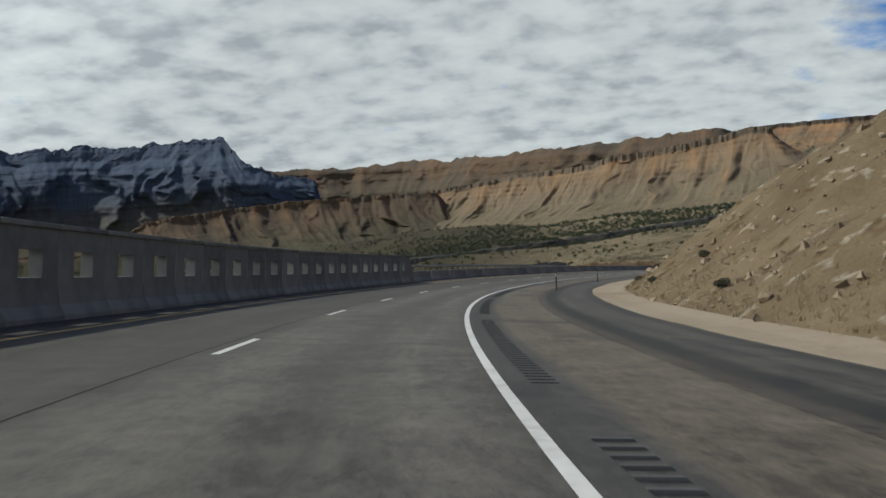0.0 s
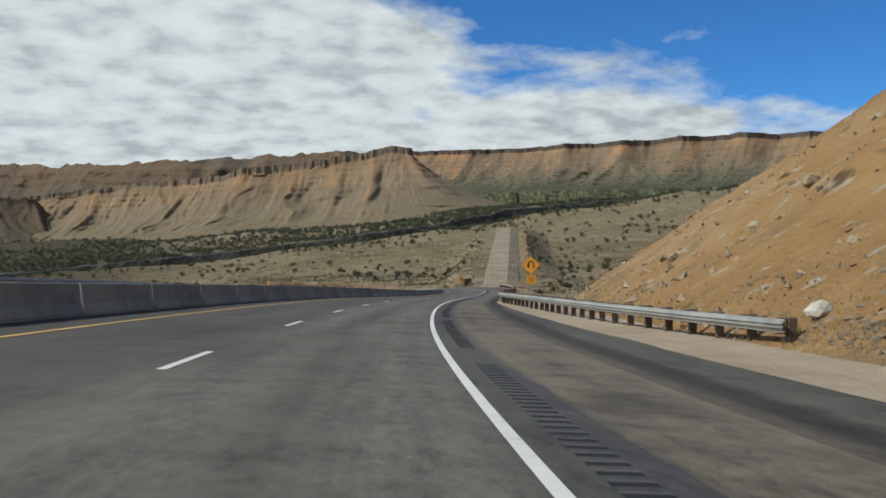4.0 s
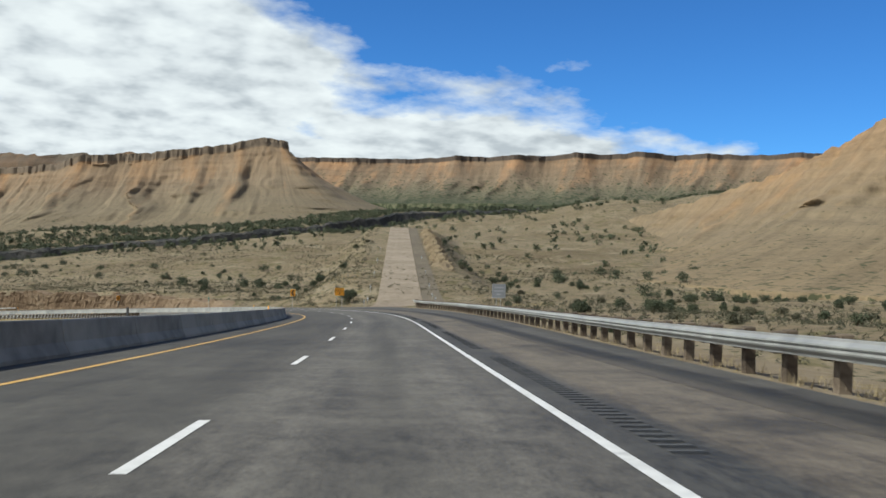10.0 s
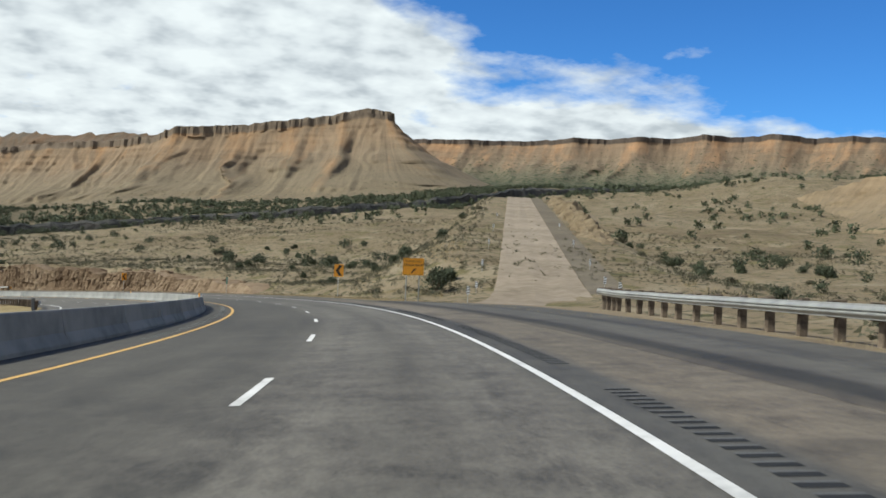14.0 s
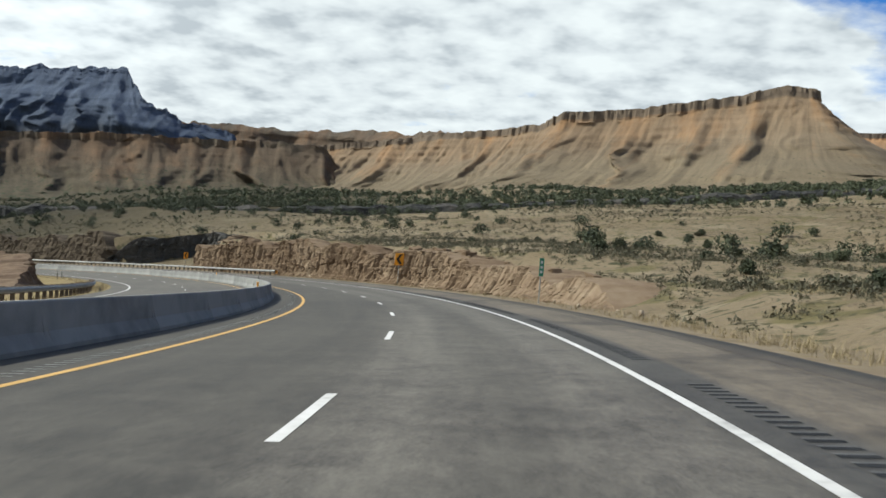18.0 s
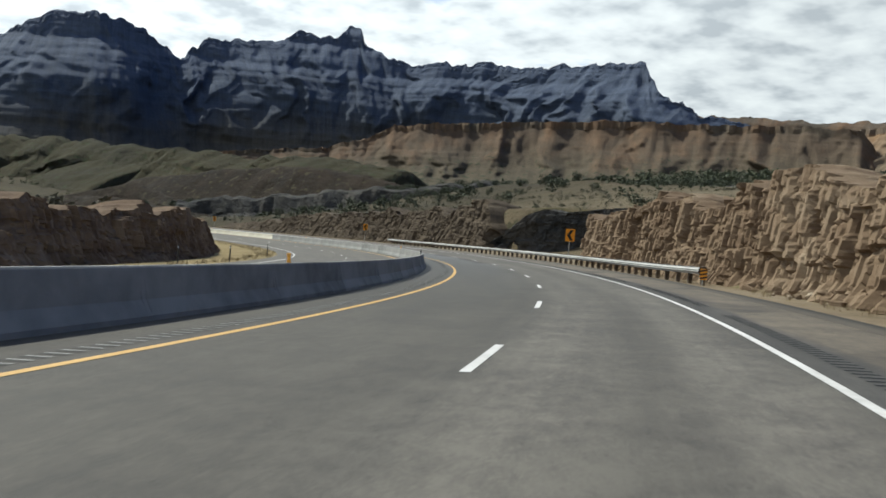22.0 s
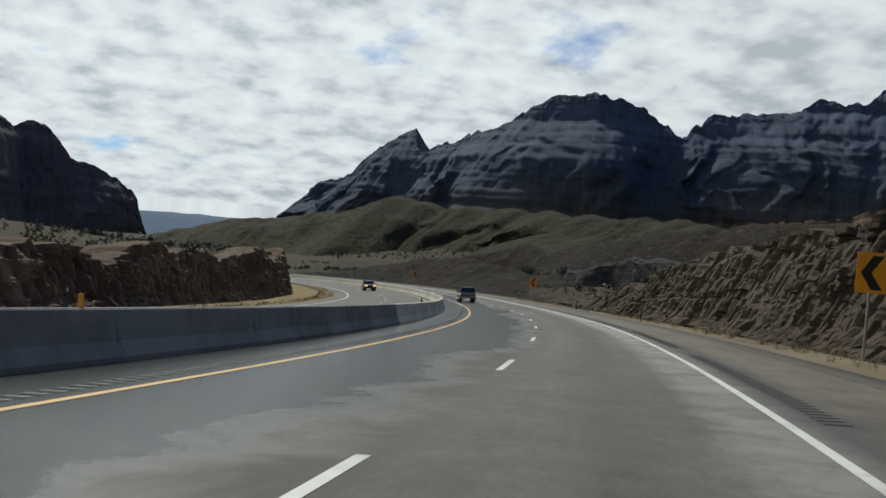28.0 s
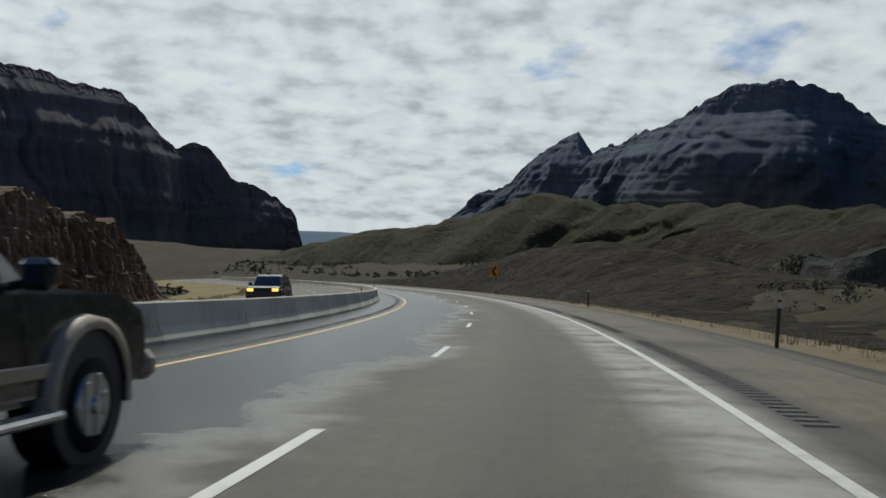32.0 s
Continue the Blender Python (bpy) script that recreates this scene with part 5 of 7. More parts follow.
def rumble(name, s0, s1, d0, width, on, off, parent, mats):
    """Flat quads for milled grooves across the shoulder, in runs; groove and lip differ only by colour."""
    for tag, mat, a, b, up in (("groove", mats[0], 0.0, 0.13, 0.0045), ("lip", mats[1], 0.13, 0.18, 0.0055)):
        verts, faces = [], []
        s = s0
        while s < s1:
            if (s - s0) % (on + off) < on:
                q = road(np.array([s + a, s + a, s + b, s + b]), np.array([0, width, width, 0]) + d0(s), up)
                faces.append(tuple(range(len(verts), len(verts) + 4)))
                verts += [tuple(v) for v in q]
            s += 0.32
        mesh = bpy.data.meshes.new(name)
        mesh.from_pydata(verts, [], faces)
        tagged(link_mesh(name + "_" + tag, mesh, mat, parent, "milled rumble strip grooves"), kind="stuff")


GROOVE_GREY = surface("grey groove floors", [(0.05, 0.05, 0.048), (0.075, 0.074, 0.07)], scale=9, roughness=0.95, bump=0.2)
LIPS_PALE = surface("pale lips of the median grooves", [(0.2, 0.2, 0.195), (0.34, 0.34, 0.33)], scale=4, roughness=0.9, bump=0.2)
rumble("rumble_strip", -24.6, 438, lambda s: 2.18 if s < 140 else 2.25, 0.31, 13.9, 3.34, road_deck, (GROOVE, LIP_LIGHT))
rumble("rumble_strip_far", 440.96, 900, lambda s: 2.25, 0.31, 13.9, 3.34, road_deck, (GROOVE, LIP_LIGHT))
rumble("median_rumble", 330, 900, lambda s: -6.15, 0.3, 60.0, 0.6, road_deck, (GROOVE_GREY, LIPS_PALE))


def frame_at(s, d, up=0.0):
    """A pose on the deck that follows its slope and bank: x right, y ahead, z off the surface."""
    p, ahead, aside = road(s, d), road(s + 0.5, d) - road(s - 0.5, d), road(s, d + 0.5) - road(s, d - 0.5)
    y = Vector(ahead).normalized()
    z = Vector(aside).normalized().cross(y).normalized()
    x = y.cross(z)
    at = Vector(p) + z * up
    return Matrix(((x[0], y[0], z[0], at[0]), (x[1], y[1], z[1], at[1]), (x[2], y[2], z[2], at[2]), (0, 0, 0, 1)))


def piece(name, mesh, m, parent, label=""):
    ob = new(name, mesh)
    ob.parent = parent
    ob.matrix_basis = m
    if label:
        ob["label"] = label
    return ob


def mesh_of(name, bm, material):
    bmesh.ops.recalc_face_normals(bm, faces=bm.faces)
    mesh = bpy.data.meshes.new(name)
    bm.to_mesh(mesh)
    bm.free()
    mesh.materials.append(material)
    return mesh


# ---- median barrier of concrete segments ----
# past 678 m the barrier's brighter, warmer light is put into its concrete colour
CONCRETE_LIT = surface("concrete with warm light in its colour", [(0.33, 0.31, 0.25), (0.47, 0.445, 0.365), (0.57, 0.545, 0.455)], scale=1.6, roughness=0.85, bump=0.15, bump_scale=18, varied=0.16)
def barrier():
    top = thing("median_barrier", Matrix(), "grey concrete median barrier of joined segments", "barrier")
    bm = bmesh.new()
    outline = [(-0.3, -0.1), (0.3, -0.1), (0.3, 0.08), (0.17, 0.32), (0.11, 0.8), (0.085, 0.83), (-0.085, 0.83), (-0.11, 0.8), (-0.17, 0.32), (-0.3, 0.08)]
    add_prism(bm, outline, 6.085, Matrix())
    bmesh.ops.bevel(bm, geom=[e for e in bm.edges if abs(e.verts[0].co.y - e.verts[1].co.y) < 0.01], offset=0.015, segments=1, affect="EDGES")
    mesh = mesh_of("barrier_segment", bm, CONCRETE)
    pale = mesh.copy()
    pale.materials.clear()
    pale.materials.append(CONCRETE_LIT)
    pale.transform(Matrix.Diagonal((1, 0.988, 1, 1)))
    for k in range(0, 175):
        s = -72 + 6.1 * k
        piece("barrier_segment", pale if s > 678 else mesh, frame_at(s, float(barrier_line(s)) - 0.3), top)
    return top


barrier()
REFLECT = plain("amber reflector", (0.75, 0.35, 0.04), 0.3)
bm = bmesh.new()
add_box(bm, 0, 0, 0.12, 0.09, 0.02, 0.2, 0.008)
add_box(bm, 0, 0.02, 0.01, 0.1, 0.06, 0.02)
reflector_mesh = mesh_of("reflector", bm, REFLECT)
DARK_PLASTIC = plain("dark plastic", (0.03, 0.03, 0.032), 0.6)
bm = bmesh.new()
add_box(bm, 0, 0, 0.14, 0.07, 0.03, 0.26, 0.01)
dark_marker = mesh_of("marker", bm, DARK_PLASTIC)
for k in range(22):
    s = 110 + 36.0 * k
    ob = new("barrier_reflector", reflector_mesh if k % 2 else dark_marker)
    ob.matrix_basis = frame_at(s, float(barrier_line(s)) - 0.3, 0.825)
    tagged(ob, "small amber reflector on the concrete barrier" if k % 2 else "small dark marker on the concrete barrier", "reflector", "reflectors on the barrier")


# ---- high median wall with window openings ----
def window_wall():
    top = thing("median_wall", Matrix(), "shaded grey concrete wall with square window openings", "wall")
    panel_bm = bmesh.new()
    length, height, low, high, half = 2.63, 1.95, 0.92, 1.5, 0.54
    for x0, x1, z0, z1 in ((-length / 2 - 0.01, -half, -0.1, height), (half, length / 2 + 0.01, -0.1, height), (-half, half, -0.1, low), (-half, half, high, height)):
        add_box(panel_bm, 0, (x0 + x1) / 2, (z0 + z1) / 2, 0.3, x1 - x0, z1 - z0)
    bmesh.ops.remove_doubles(panel_bm, verts=panel_bm.verts, dist=0.001)
    foot = [(-0.15, -0.1), (0.32, -0.1), (0.32, 0.1), (0.18, 0.34), (0.15, 0.6), (-0.15, 0.6)]
    add_prism(panel_bm, foot, length + 0.02, Matrix())
    mesh = mesh_of("wall_panel", panel_bm, CONCRETE)
    bm = bmesh.new()
    add_box(bm, 0, 0, 0.06, 0.42, length + 0.03, 0.12, 0.02)
    coping = mesh_of("coping", bm, CONCRETE)
    for k in range(-47, 6):
        s = 55.5 + length * k
        if s < -70:
            continue
        m = frame_at(s, float(barrier_line(s)) - 0.17)
        piece("wall_panel", mesh, m, top)
        piece("coping", coping, m @ Matrix.Translation((0, 0, 1.95)), top)
    end = frame_at(69.7, float(barrier_line(69.7)) - 0.17)
    bm = bmesh.new()
    add_prism(bm, [(-1.2, -0.1), (1.6, -0.1), (1.6, 0.85), (0.2, 2.0), (-1.2, 2.0)], 0.3, pose(0, 0, 0, 0, 0, 90))
    piece("end_panel", mesh_of("end_panel", bm, CONCRETE), end, top)


window_wall()
bm = bmesh.new()
add_box(bm, 0, 0, 0.85, 0.5, 0.05, 0.3, 0.01)
add_rod(bm, (0, 0, 0), (0, 0, 0.8), 0.03)
orange_marker = part("orange_marker", bm, SIGN_ORANGE)
orange_marker.matrix_basis = road_pose(66, -20.4, 0.0)
tagged(orange_marker, "small orange marker beyond the median wall", "marker")


# ---- guardrails ----
def rail_profile():
    z = np.array([-0.155, -0.15, -0.115, -0.06, -0.035, 0.0, 0.035, 0.06, 0.115, 0.15, 0.155])
    x = np.array([0.0, -0.015, -0.02, -0.075, -0.082, -0.03, -0.082, -0.075, -0.02, -0.015, 0.0])
    return x, z


def guardrail(knots_s, knots_d, side, label, spacing=1.9, drop=0.0):
    """W-beam rail on timber posts with blocks; offsets given at a few stations."""
    top = thing("guardrail", Matrix(), label, "guardrail")
    x, z = rail_profile()
    s0, s1 = knots_s[0], knots_s[-1]
    panels = int(round((s1 - s0) / 3.8))
    for k in range(panels):
        s = np.linspace(s0 + (s1 - s0) * k / panels, s0 + (s1 - s0) * (k + 1) / panels + 0.15, 4)
        d = np.interp(s, knots_s, knots_d)
        S, X = np.meshgrid(s, x, indexing="ij")
        front = road(S, d[:, None] + side * X)
        front[..., 2] += 0.6 + z + drop - 0.003 * (k % 2)
        back = road(S, d[:, None] + side * (X + 0.008))
        back[..., 2] = front[..., 2]
        points = np.concatenate([front, back[:, ::-1], front[:, :1]], 1)
        grid_mesh("rail_panel", points, STEEL, top, smooth=False)
    bm = bmesh.new()
    add_box(bm, 0, 0, 0.2, 0.2, 0.19, 1.2, 0.012)
    post = mesh_of("post", bm, TIMBER)
    bm = bmesh.new()
    add_box(bm, 0, 0, 0, 0.2, 0.15, 0.36, 0.012)
    block = mesh_of("block", bm, TIMBER)
    s = s0 + 0.4
    while s < s1:
        d = float(np.interp(s, knots_s, knots_d))
        m = road_pose(s, d + side * 0.31, drop)
        tilt = pose(0, 0, 0, random.uniform(-2, 2), random.uniform(-2, 2), random.uniform(-4, 4))
        piece("post", post, m @ tilt, top)
        piece("block", block, road_pose(s, d + side * 0.1, 0.6 + drop), top)
        s += spacing
    return top


guardrail([116, 130, 147, 158, 165, 220, 236, 262, 303, 322, 336, 346, 352], [9.4, 8.1, 7.1, 6.2, 5.5, 5.1, 6.0, 7.0, 7.8, 9.0, 10.0, 11.4, 13.0], 1, "weathered steel guardrail on dark timber posts")
guardrail([529, 536, 560, 610, 640, 647], [5.9, 5.35, 5.3, 5.5, 5.4, 5.9], 1, "bright steel guardrail on timber posts before a ravine")
guardrail([58, 100, 150, 200, 240], [-20.0, -20.1, -20.2, -20.2, -20.4], -1, "dark weathered guardrail beyond the far lanes")
guardrail([395, 430, 470, 491], [-19.7, -19.9, -20.3, -21.3], -1, "steel guardrail on posts beyond the far lanes")


# ---- signs ----
def letters(text, size, m, material, parent, name="lettering"):
    """Raised flat lettering in the built-in font, turned into a mesh."""
    curve = bpy.data.curves.new(name, "FONT")
    curve.body, curve.size, curve.align_x, curve.align_y, curve.extrude = text, size, "CENTER", "CENTER", 0.003
    probe = bpy.data.objects.new(name, curve)
    mesh = bpy.data.meshes.new_from_object(probe)
    bpy.data.objects.remove(probe)
    mesh.materials.clear()
    mesh.materials.append(material)
    ob = new(name, mesh)
    ob.parent = parent
    ob.matrix_basis = m @ pose(0, 0, 0, 90, 0, 0)
    return ob


def plate(bm, outline, y=0.0, depth=0.012, m=Matrix()):
    add_prism(bm, outline, depth, m @ Matrix.Translation((0, y, 0)))


def rounded(w, h, r=0.06, n=3):
    out = []
    for cx, cz, a in ((w / 2 - r, h / 2 - r, 0), (-w / 2 + r, h / 2 - r, 90), (-w / 2 + r, -h / 2 + r, 180), (w / 2 - r, -h / 2 + r, 270)):
        out += [(cx + r * math.cos(radians(a + 90 * k / n)), cz + r * math.sin(radians(a + 90 * k / n))) for k in range(n + 1)]
    return out


def turned(outline, degrees):
    c, s = math.cos(radians(degrees)), math.sin(radians(degrees))
    return [(x * c - z * s, x * s + z * c) for x, z in outline]


def border(name, outline, inset, width, parent, at, material=None):
    """A thin printed line inside a plate's edge."""
    bm = bmesh.new()
    k = [1 - inset, 1 - inset - width]
    rings = [[bm.verts.new((x * q, -0.0095, z * q)) for x, z in outline] for q in k]
    n = len(outline)
    for i in range(n):
        bm.faces.new((rings[0][i], rings[0][(i + 1) % n], rings[1][(i + 1) % n], rings[1][i]))
    ob = part(name, bm, material or SIGN_BLACK, parent)
    ob.matrix_basis = at
    return ob


def posts(parent, xs, height, y=0.05, deep=0.6, r=0.032):
    for x in xs:
        bm = bmesh.new()
        add_box(bm, x, y, (height - deep) / 2, 2 * r, 2 * r, height + deep, 0.006)
        part("post", bm, STEEL, parent, "grey metal post")


def curve_sign(m):
    top = thing("curve_sign", m, "orange diamond hairpin curve sign with speed plaque", "road sign")
    posts(top, [0], 4.3)
    face = turned(rounded(1.42, 1.42, 0.08), 45)
    bm = bmesh.new()
    plate(bm, face)
    board = part("diamond_plate", bm, SIGN_ORANGE, top)
    board.matrix_basis = Matrix.Translation((0, 0, 3.95))
    border("border", face, 0.05, 0.022, board, Matrix())
    # the hairpin arrow: a bent bar and its head
    bm = bmesh.new()
    path = [(0.3, -0.34), (0.3, 0.12)] + [(0.3 * math.cos(radians(a)) , 0.12 + 0.27 * math.sin(radians(a))) for a in range(15, 181, 15)] + [(-0.3, -0.02)]
    left, right = [], []
    for k, (x, z) in enumerate(path):
        a, b = path[max(0, k - 1)], path[min(len(path) - 1, k + 1)]
        t = Vector((b[0] - a[0], b[1] - a[1])).normalized()
        left.append(bm.verts.new((x - t[1] * 0.075, -0.01, z + t[0] * 0.075)))
        right.append(bm.verts.new((x + t[1] * 0.075, -0.01, z - t[0] * 0.075)))
    for k in range(len(path) - 1):
        bm.faces.new((left[k], left[k + 1], right[k + 1], right[k]))
    bm.faces.new([bm.verts.new(v) for v in ((-0.52, -0.01, 0.0), (-0.08, -0.01, 0.0), (-0.3, -0.01, -0.32))])
    part("arrow", bm, SIGN_BLACK, board, "black hairpin arrow turning left")
    small = rounded(0.98, 0.98, 0.06)
    bm = bmesh.new()
    plate(bm, small)
    plaque = part("speed_plaque", bm, SIGN_ORANGE, top)
    plaque.matrix_basis = Matrix.Translation((0, 0, 2.4))
    border("border", small, 0.05, 0.025, plaque, Matrix())
    letters("55", 0.66, Matrix.Translation((0, -0.011, 0.12)), SIGN_BLACK, plaque)
    letters("MPH", 0.28, Matrix.Translation((0, -0.011, -0.28)), SIGN_BLACK, plaque)


curve_sign(road_pose(198.3, 8.6, -0.4, 8))


def ramp_sign(m):
    top = thing("ramp_sign", m, "orange runaway truck ramp sign on two posts", "road sign")
    posts(top, [-0.46, 0.46], 3.1)
    face = rounded(1.5, 1.16, 0.05)
    bm = bmesh.new()
    plate(bm, face)
    board = part("sign_plate", bm, SIGN_ORANGE, top)
    board.matrix_basis = Matrix.Translation((0, 0, 2.6))
    border("border", face, 0.04, 0.02, board, Matrix())
    letters("RUNAWAY", 0.23, Matrix.Translation((0, -0.011, 0.36)), SIGN_BLACK, board)
    letters("TRUCK RAMP", 0.23, Matrix.Translation((0, -0.011, 0.1)), SIGN_BLACK, board)
    bm = bmesh.new()
    plate(bm, turned([(-0.22, -0.045), (0.06, -0.045), (0.06, -0.11), (0.24, 0), (0.06, 0.11), (0.06, 0.045), (-0.22, 0.045)], 45), -0.0, 0.004, Matrix.Translation((0, -0.01, -0.28)))
    part("arrow", bm, SIGN_BLACK, board, "black slanted arrow")


ramp_sign(road_pose(368.5, 6.5, -0.25, 6))


FADED = plain("faded print", (0.34, 0.35, 0.37), 0.5)


def grey_sign(m):
    top = thing("notice_sign", m, "dull grey notice sign with three faded lines", "road sign")
    posts(top, [-0.25, 0.25], 2.9)
    face = rounded(1.52, 1.5, 0.05)
    bm = bmesh.new()
    plate(bm, face)
    board = part("sign_plate", bm, plain("dull grey sheeting", (0.24, 0.25, 0.27), 0.5), top)
    board.matrix_basis = Matrix.Translation((0, 0, 2.3))
    border("border", face, 0.03, 0.03, board, Matrix(), SIGN_WHITE)
    for z, w in ((0.36, 1.1), (0.0, 1.06), (-0.36, 0.5)):
        bm = bmesh.new()
        add_box(bm, 0, -0.011, z, w, 0.004, 0.17)
        part("faded_line", bm, FADED, board)


grey_sign(road_pose(324.5, 15.6, -0.6, 4))


def chevron(m, up=2.35, w=0.92, h=1.15):
    top = thing("chevron_sign", m, "orange and black chevron sign on a metal post beside the bend", "road sign", "chevrons along the bend")
    posts(top, [0], up + h / 2)
    bm = bmesh.new()
    plate(bm, rounded(w, h, 0.05))
    board = part("sign_plate", bm, SIGN_ORANGE, top)
    board.matrix_basis = Matrix.Translation((0, 0, up))
    bm = bmesh.new()
    a, b, c = w * 0.36, h * 0.42, w * 0.36
    plate(bm, [(-a, 0), (a - c * 0.0 - c, b), (a, b), (a - c - 0.02, 0), (a, -b), (a - c, -b)], 0, 0.004, Matrix.Translation((0.0, -0.009, 0)))
    part("chevron_mark", bm, SIGN_BLACK, board, "black chevron")
    return top


first = chevron(road_pose(396.6, 7.15, -0.25, 10), 2.75, 1.0, 1.22)
for s, d, turn in ((485.5, 8.0, 12), (575, 8.4, 12), (666.5, 8.0, 14), (757, 5.6, 16), (845, 6.2, 16)):
    copy_thing(first, road_pose(s, d, -0.3, turn))


def mile_marker(m):
    top = thing("mile_marker", m, "narrow green roadside marker on a post", "road sign")
    posts(top, [0], 1.9, r=0.028)
    bm = bmesh.new()
    plate(bm, rounded(0.24, 0.92, 0.03))
    board = part("sign_plate", bm, SIGN_GREEN, top)
    board.matrix_basis = Matrix.Translation((0, 0, 1.85))
    for z in (0.26, 0.0, -0.24):
        bm = bmesh.new()
        add_box(bm, 0, -0.009, z, 0.12, 0.004, 0.13)
        part("pale_bar", bm, SIGN_WHITE, board)


mile_marker(road_pose(438.2, 6.35, -0.1, 8))


def delineator(m, label="thin black delineator post beside the shoulder", tall=1.08):
    bm = bmesh.new()
    add_box(bm, 0, 0, tall / 2 - 0.2, 0.085, 0.03, tall + 0.4, 0.01)
    top = thing("delineator", m, label, "post", "delineator posts")
    part("post", bm, DARK_PLASTIC, top)
    bm = bmesh.new()
    add_box(bm, 0, -0.02, tall - 0.12, 0.07, 0.008, 0.12)
    part("reflector", bm, SIGN_WHITE, top, "small pale reflector")
    return top


pole = delineator(road_pose(60, 4.95))
for s, d in ((88, 5.7), (541, -22.0), (548, -20.3), (575, -20.4), (672, -20.2), (700, 5.9), (730, 5.9), (763, 5.0), (800, 5.8)):
    copy_thing(pole, road_pose(s, d, -0.05))
HAZARD_DARK = plain("brown-black stripe", (0.03, 0.022, 0.018), 0.5)


def striped_marker(m, tall, w, h, pale, label):
    top = thing("object_marker", m, label, "marker", "striped markers")
    posts(top, [0], tall, r=0.025)
    bm = bmesh.new()
    plate(bm, [(-w / 2, -h / 2), (w / 2, -h / 2), (w / 2, h / 2), (-w / 2, h / 2)])
    board = part("marker_plate", bm, pale, top)
    board.matrix_basis = Matrix.Translation((0, 0, tall - h / 2))
    n = 3
    for k in range(n):
        z = -h / 2 + h * (k + 0.25) / n
        bm = bmesh.new()
        bm.faces.new([bm.verts.new(v) for v in ((-w / 2, -0.009, z - h * 0.06), (w / 2, -0.009, min(h / 2, z + h * 0.1)), (w / 2, -0.009, min(h / 2, z + h * 0.26)), (-w / 2, -0.009, z + h * 0.1))])
        part("stripe", bm, HAZARD_DARK, board)
    return top


striped_marker(road_pose(528.2, 5.9, -0.1), 0.8, 0.32, 0.5, SIGN_ORANGE, "striped orange marker at the guardrail end")
ramp_way = np.array(RAMP_B) - np.array(RAMP_A)
ramp_side = np.array([ramp_way[1], -ramp_way[0]]) / np.hypot(*ramp_way[:2])
base_marker = None
for u, off in ((0.05, -6.6), (0.1, -6.4), (0.15, -6.3), (0.24, -6.2), (0.36, -6.2), (0.5, -6.2), (0.06, 4.8), (0.1, 4.7), (0.16, 4.7), (0.26, 4.7), (0.4, 4.7)):
    x, y = np.array(RAMP_A)[:2] + ramp_way[:2] * u + ramp_side * off
    m = pose(float(x), float(y), float(ground_height([x], [y])[0]) - 0.05, 0, 0, -17)
    if base_marker is None:
        base_marker = striped_marker(m, 1.3, 0.24, 0.58, SIGN_WHITE, "brown and white striped marker beside the gravel bed")
    else:
        copy_thing(base_marker, m)
# ---- vehicles ----
GLASS_DARK = plain("tinted vehicle glass", (0.012, 0.016, 0.018), 0.06, 0.0, 1.0)
PAINT_DARK = plain("dark green-black car paint", (0.012, 0.017, 0.018), 0.22, 0.0, 1.0)
PAINT_GREY = plain("dark grey car paint", (0.02, 0.022, 0.024), 0.25, 0.0, 1.0)
TAN_TRIM = plain("tan plastic trim", (0.36, 0.3, 0.22), 0.45)
CHROME = plain("bright metal", (0.5, 0.5, 0.49), 0.38, 0.85)
LAMP_AMBER = plain("lit amber lamp", (1.0, 0.5, 0.1), 0.3, glow=3.0)
LAMP_CLEAR = plain("clear lamp lens", (0.6, 0.6, 0.58), 0.12, 0.2, 1.0)


def profile_solid(bm, outline, half, top_half=None, z0=0.0, z1=1.0):
    """A side outline (y, z) given width; the width may taper between two heights."""
    def wide(z):
        return half if top_half is None else half + (top_half - half) * min(1, max(0, (z - z0) / (z1 - z0)))
    a = [bm.verts.new((wide(z), y, z)) for y, z in outline]
    b = [bm.verts.new((-wide(z), y, z)) for y, z in outline]
    bm.faces.new(a)
    bm.faces.new(b[::-1])
    for k in range(len(outline)):
        q = (k + 1) % len(outline)
        bm.faces.new((a[k], b[k], b[q], a[q]))


def wheel(parent, x, y, r=0.36):
    side = 1 if x > 0 else -1
    bm = bmesh.new()
    bmesh.ops.create_cone(bm, cap_ends=True, segments=28, radius1=r, radius2=r, depth=0.26, matrix=Matrix.Translation((x, y, r)) @ pose(0, 0, 0, 0, 90, 0))
    bmesh.ops.bevel(bm, geom=[e for e in bm.edges if len(e.link_faces) == 2 and any(len(f.verts) > 8 for f in e.link_faces)], offset=0.05, segments=2, affect="EDGES")
    tyre = part("tyre", bm, RUBBER, parent, smooth=True)
    bm = bmesh.new()
    bmesh.ops.create_cone(bm, cap_ends=True, segments=24, radius1=r * 0.62, radius2=r * 0.56, depth=0.05, matrix=Matrix.Translation((x + side * 0.125, y, r)) @ pose(0, 0, 0, 0, 90 * side, 0))
    bmesh.ops.create_cone(bm, cap_ends=True, segments=14, radius1=0.07, radius2=0.05, depth=0.05, matrix=Matrix.Translation((x + side * 0.16, y, r)) @ pose(0, 0, 0, 0, 90 * side, 0))
    for k in range(5):
        a = radians(72 * k)
        add_box(bm, x + side * 0.15, y + 0.13 * math.cos(a), r + 0.13 * math.sin(a), 0.03, 0.07, 0.16, 0.01, Matrix.Translation((0, y, r)) @ pose(0, 0, 0, 0, 0, 0) @ Matrix.Translation((0, -y, -r)))
    part("rim", bm, CHROME, tyre, "bright five-spoke rim")


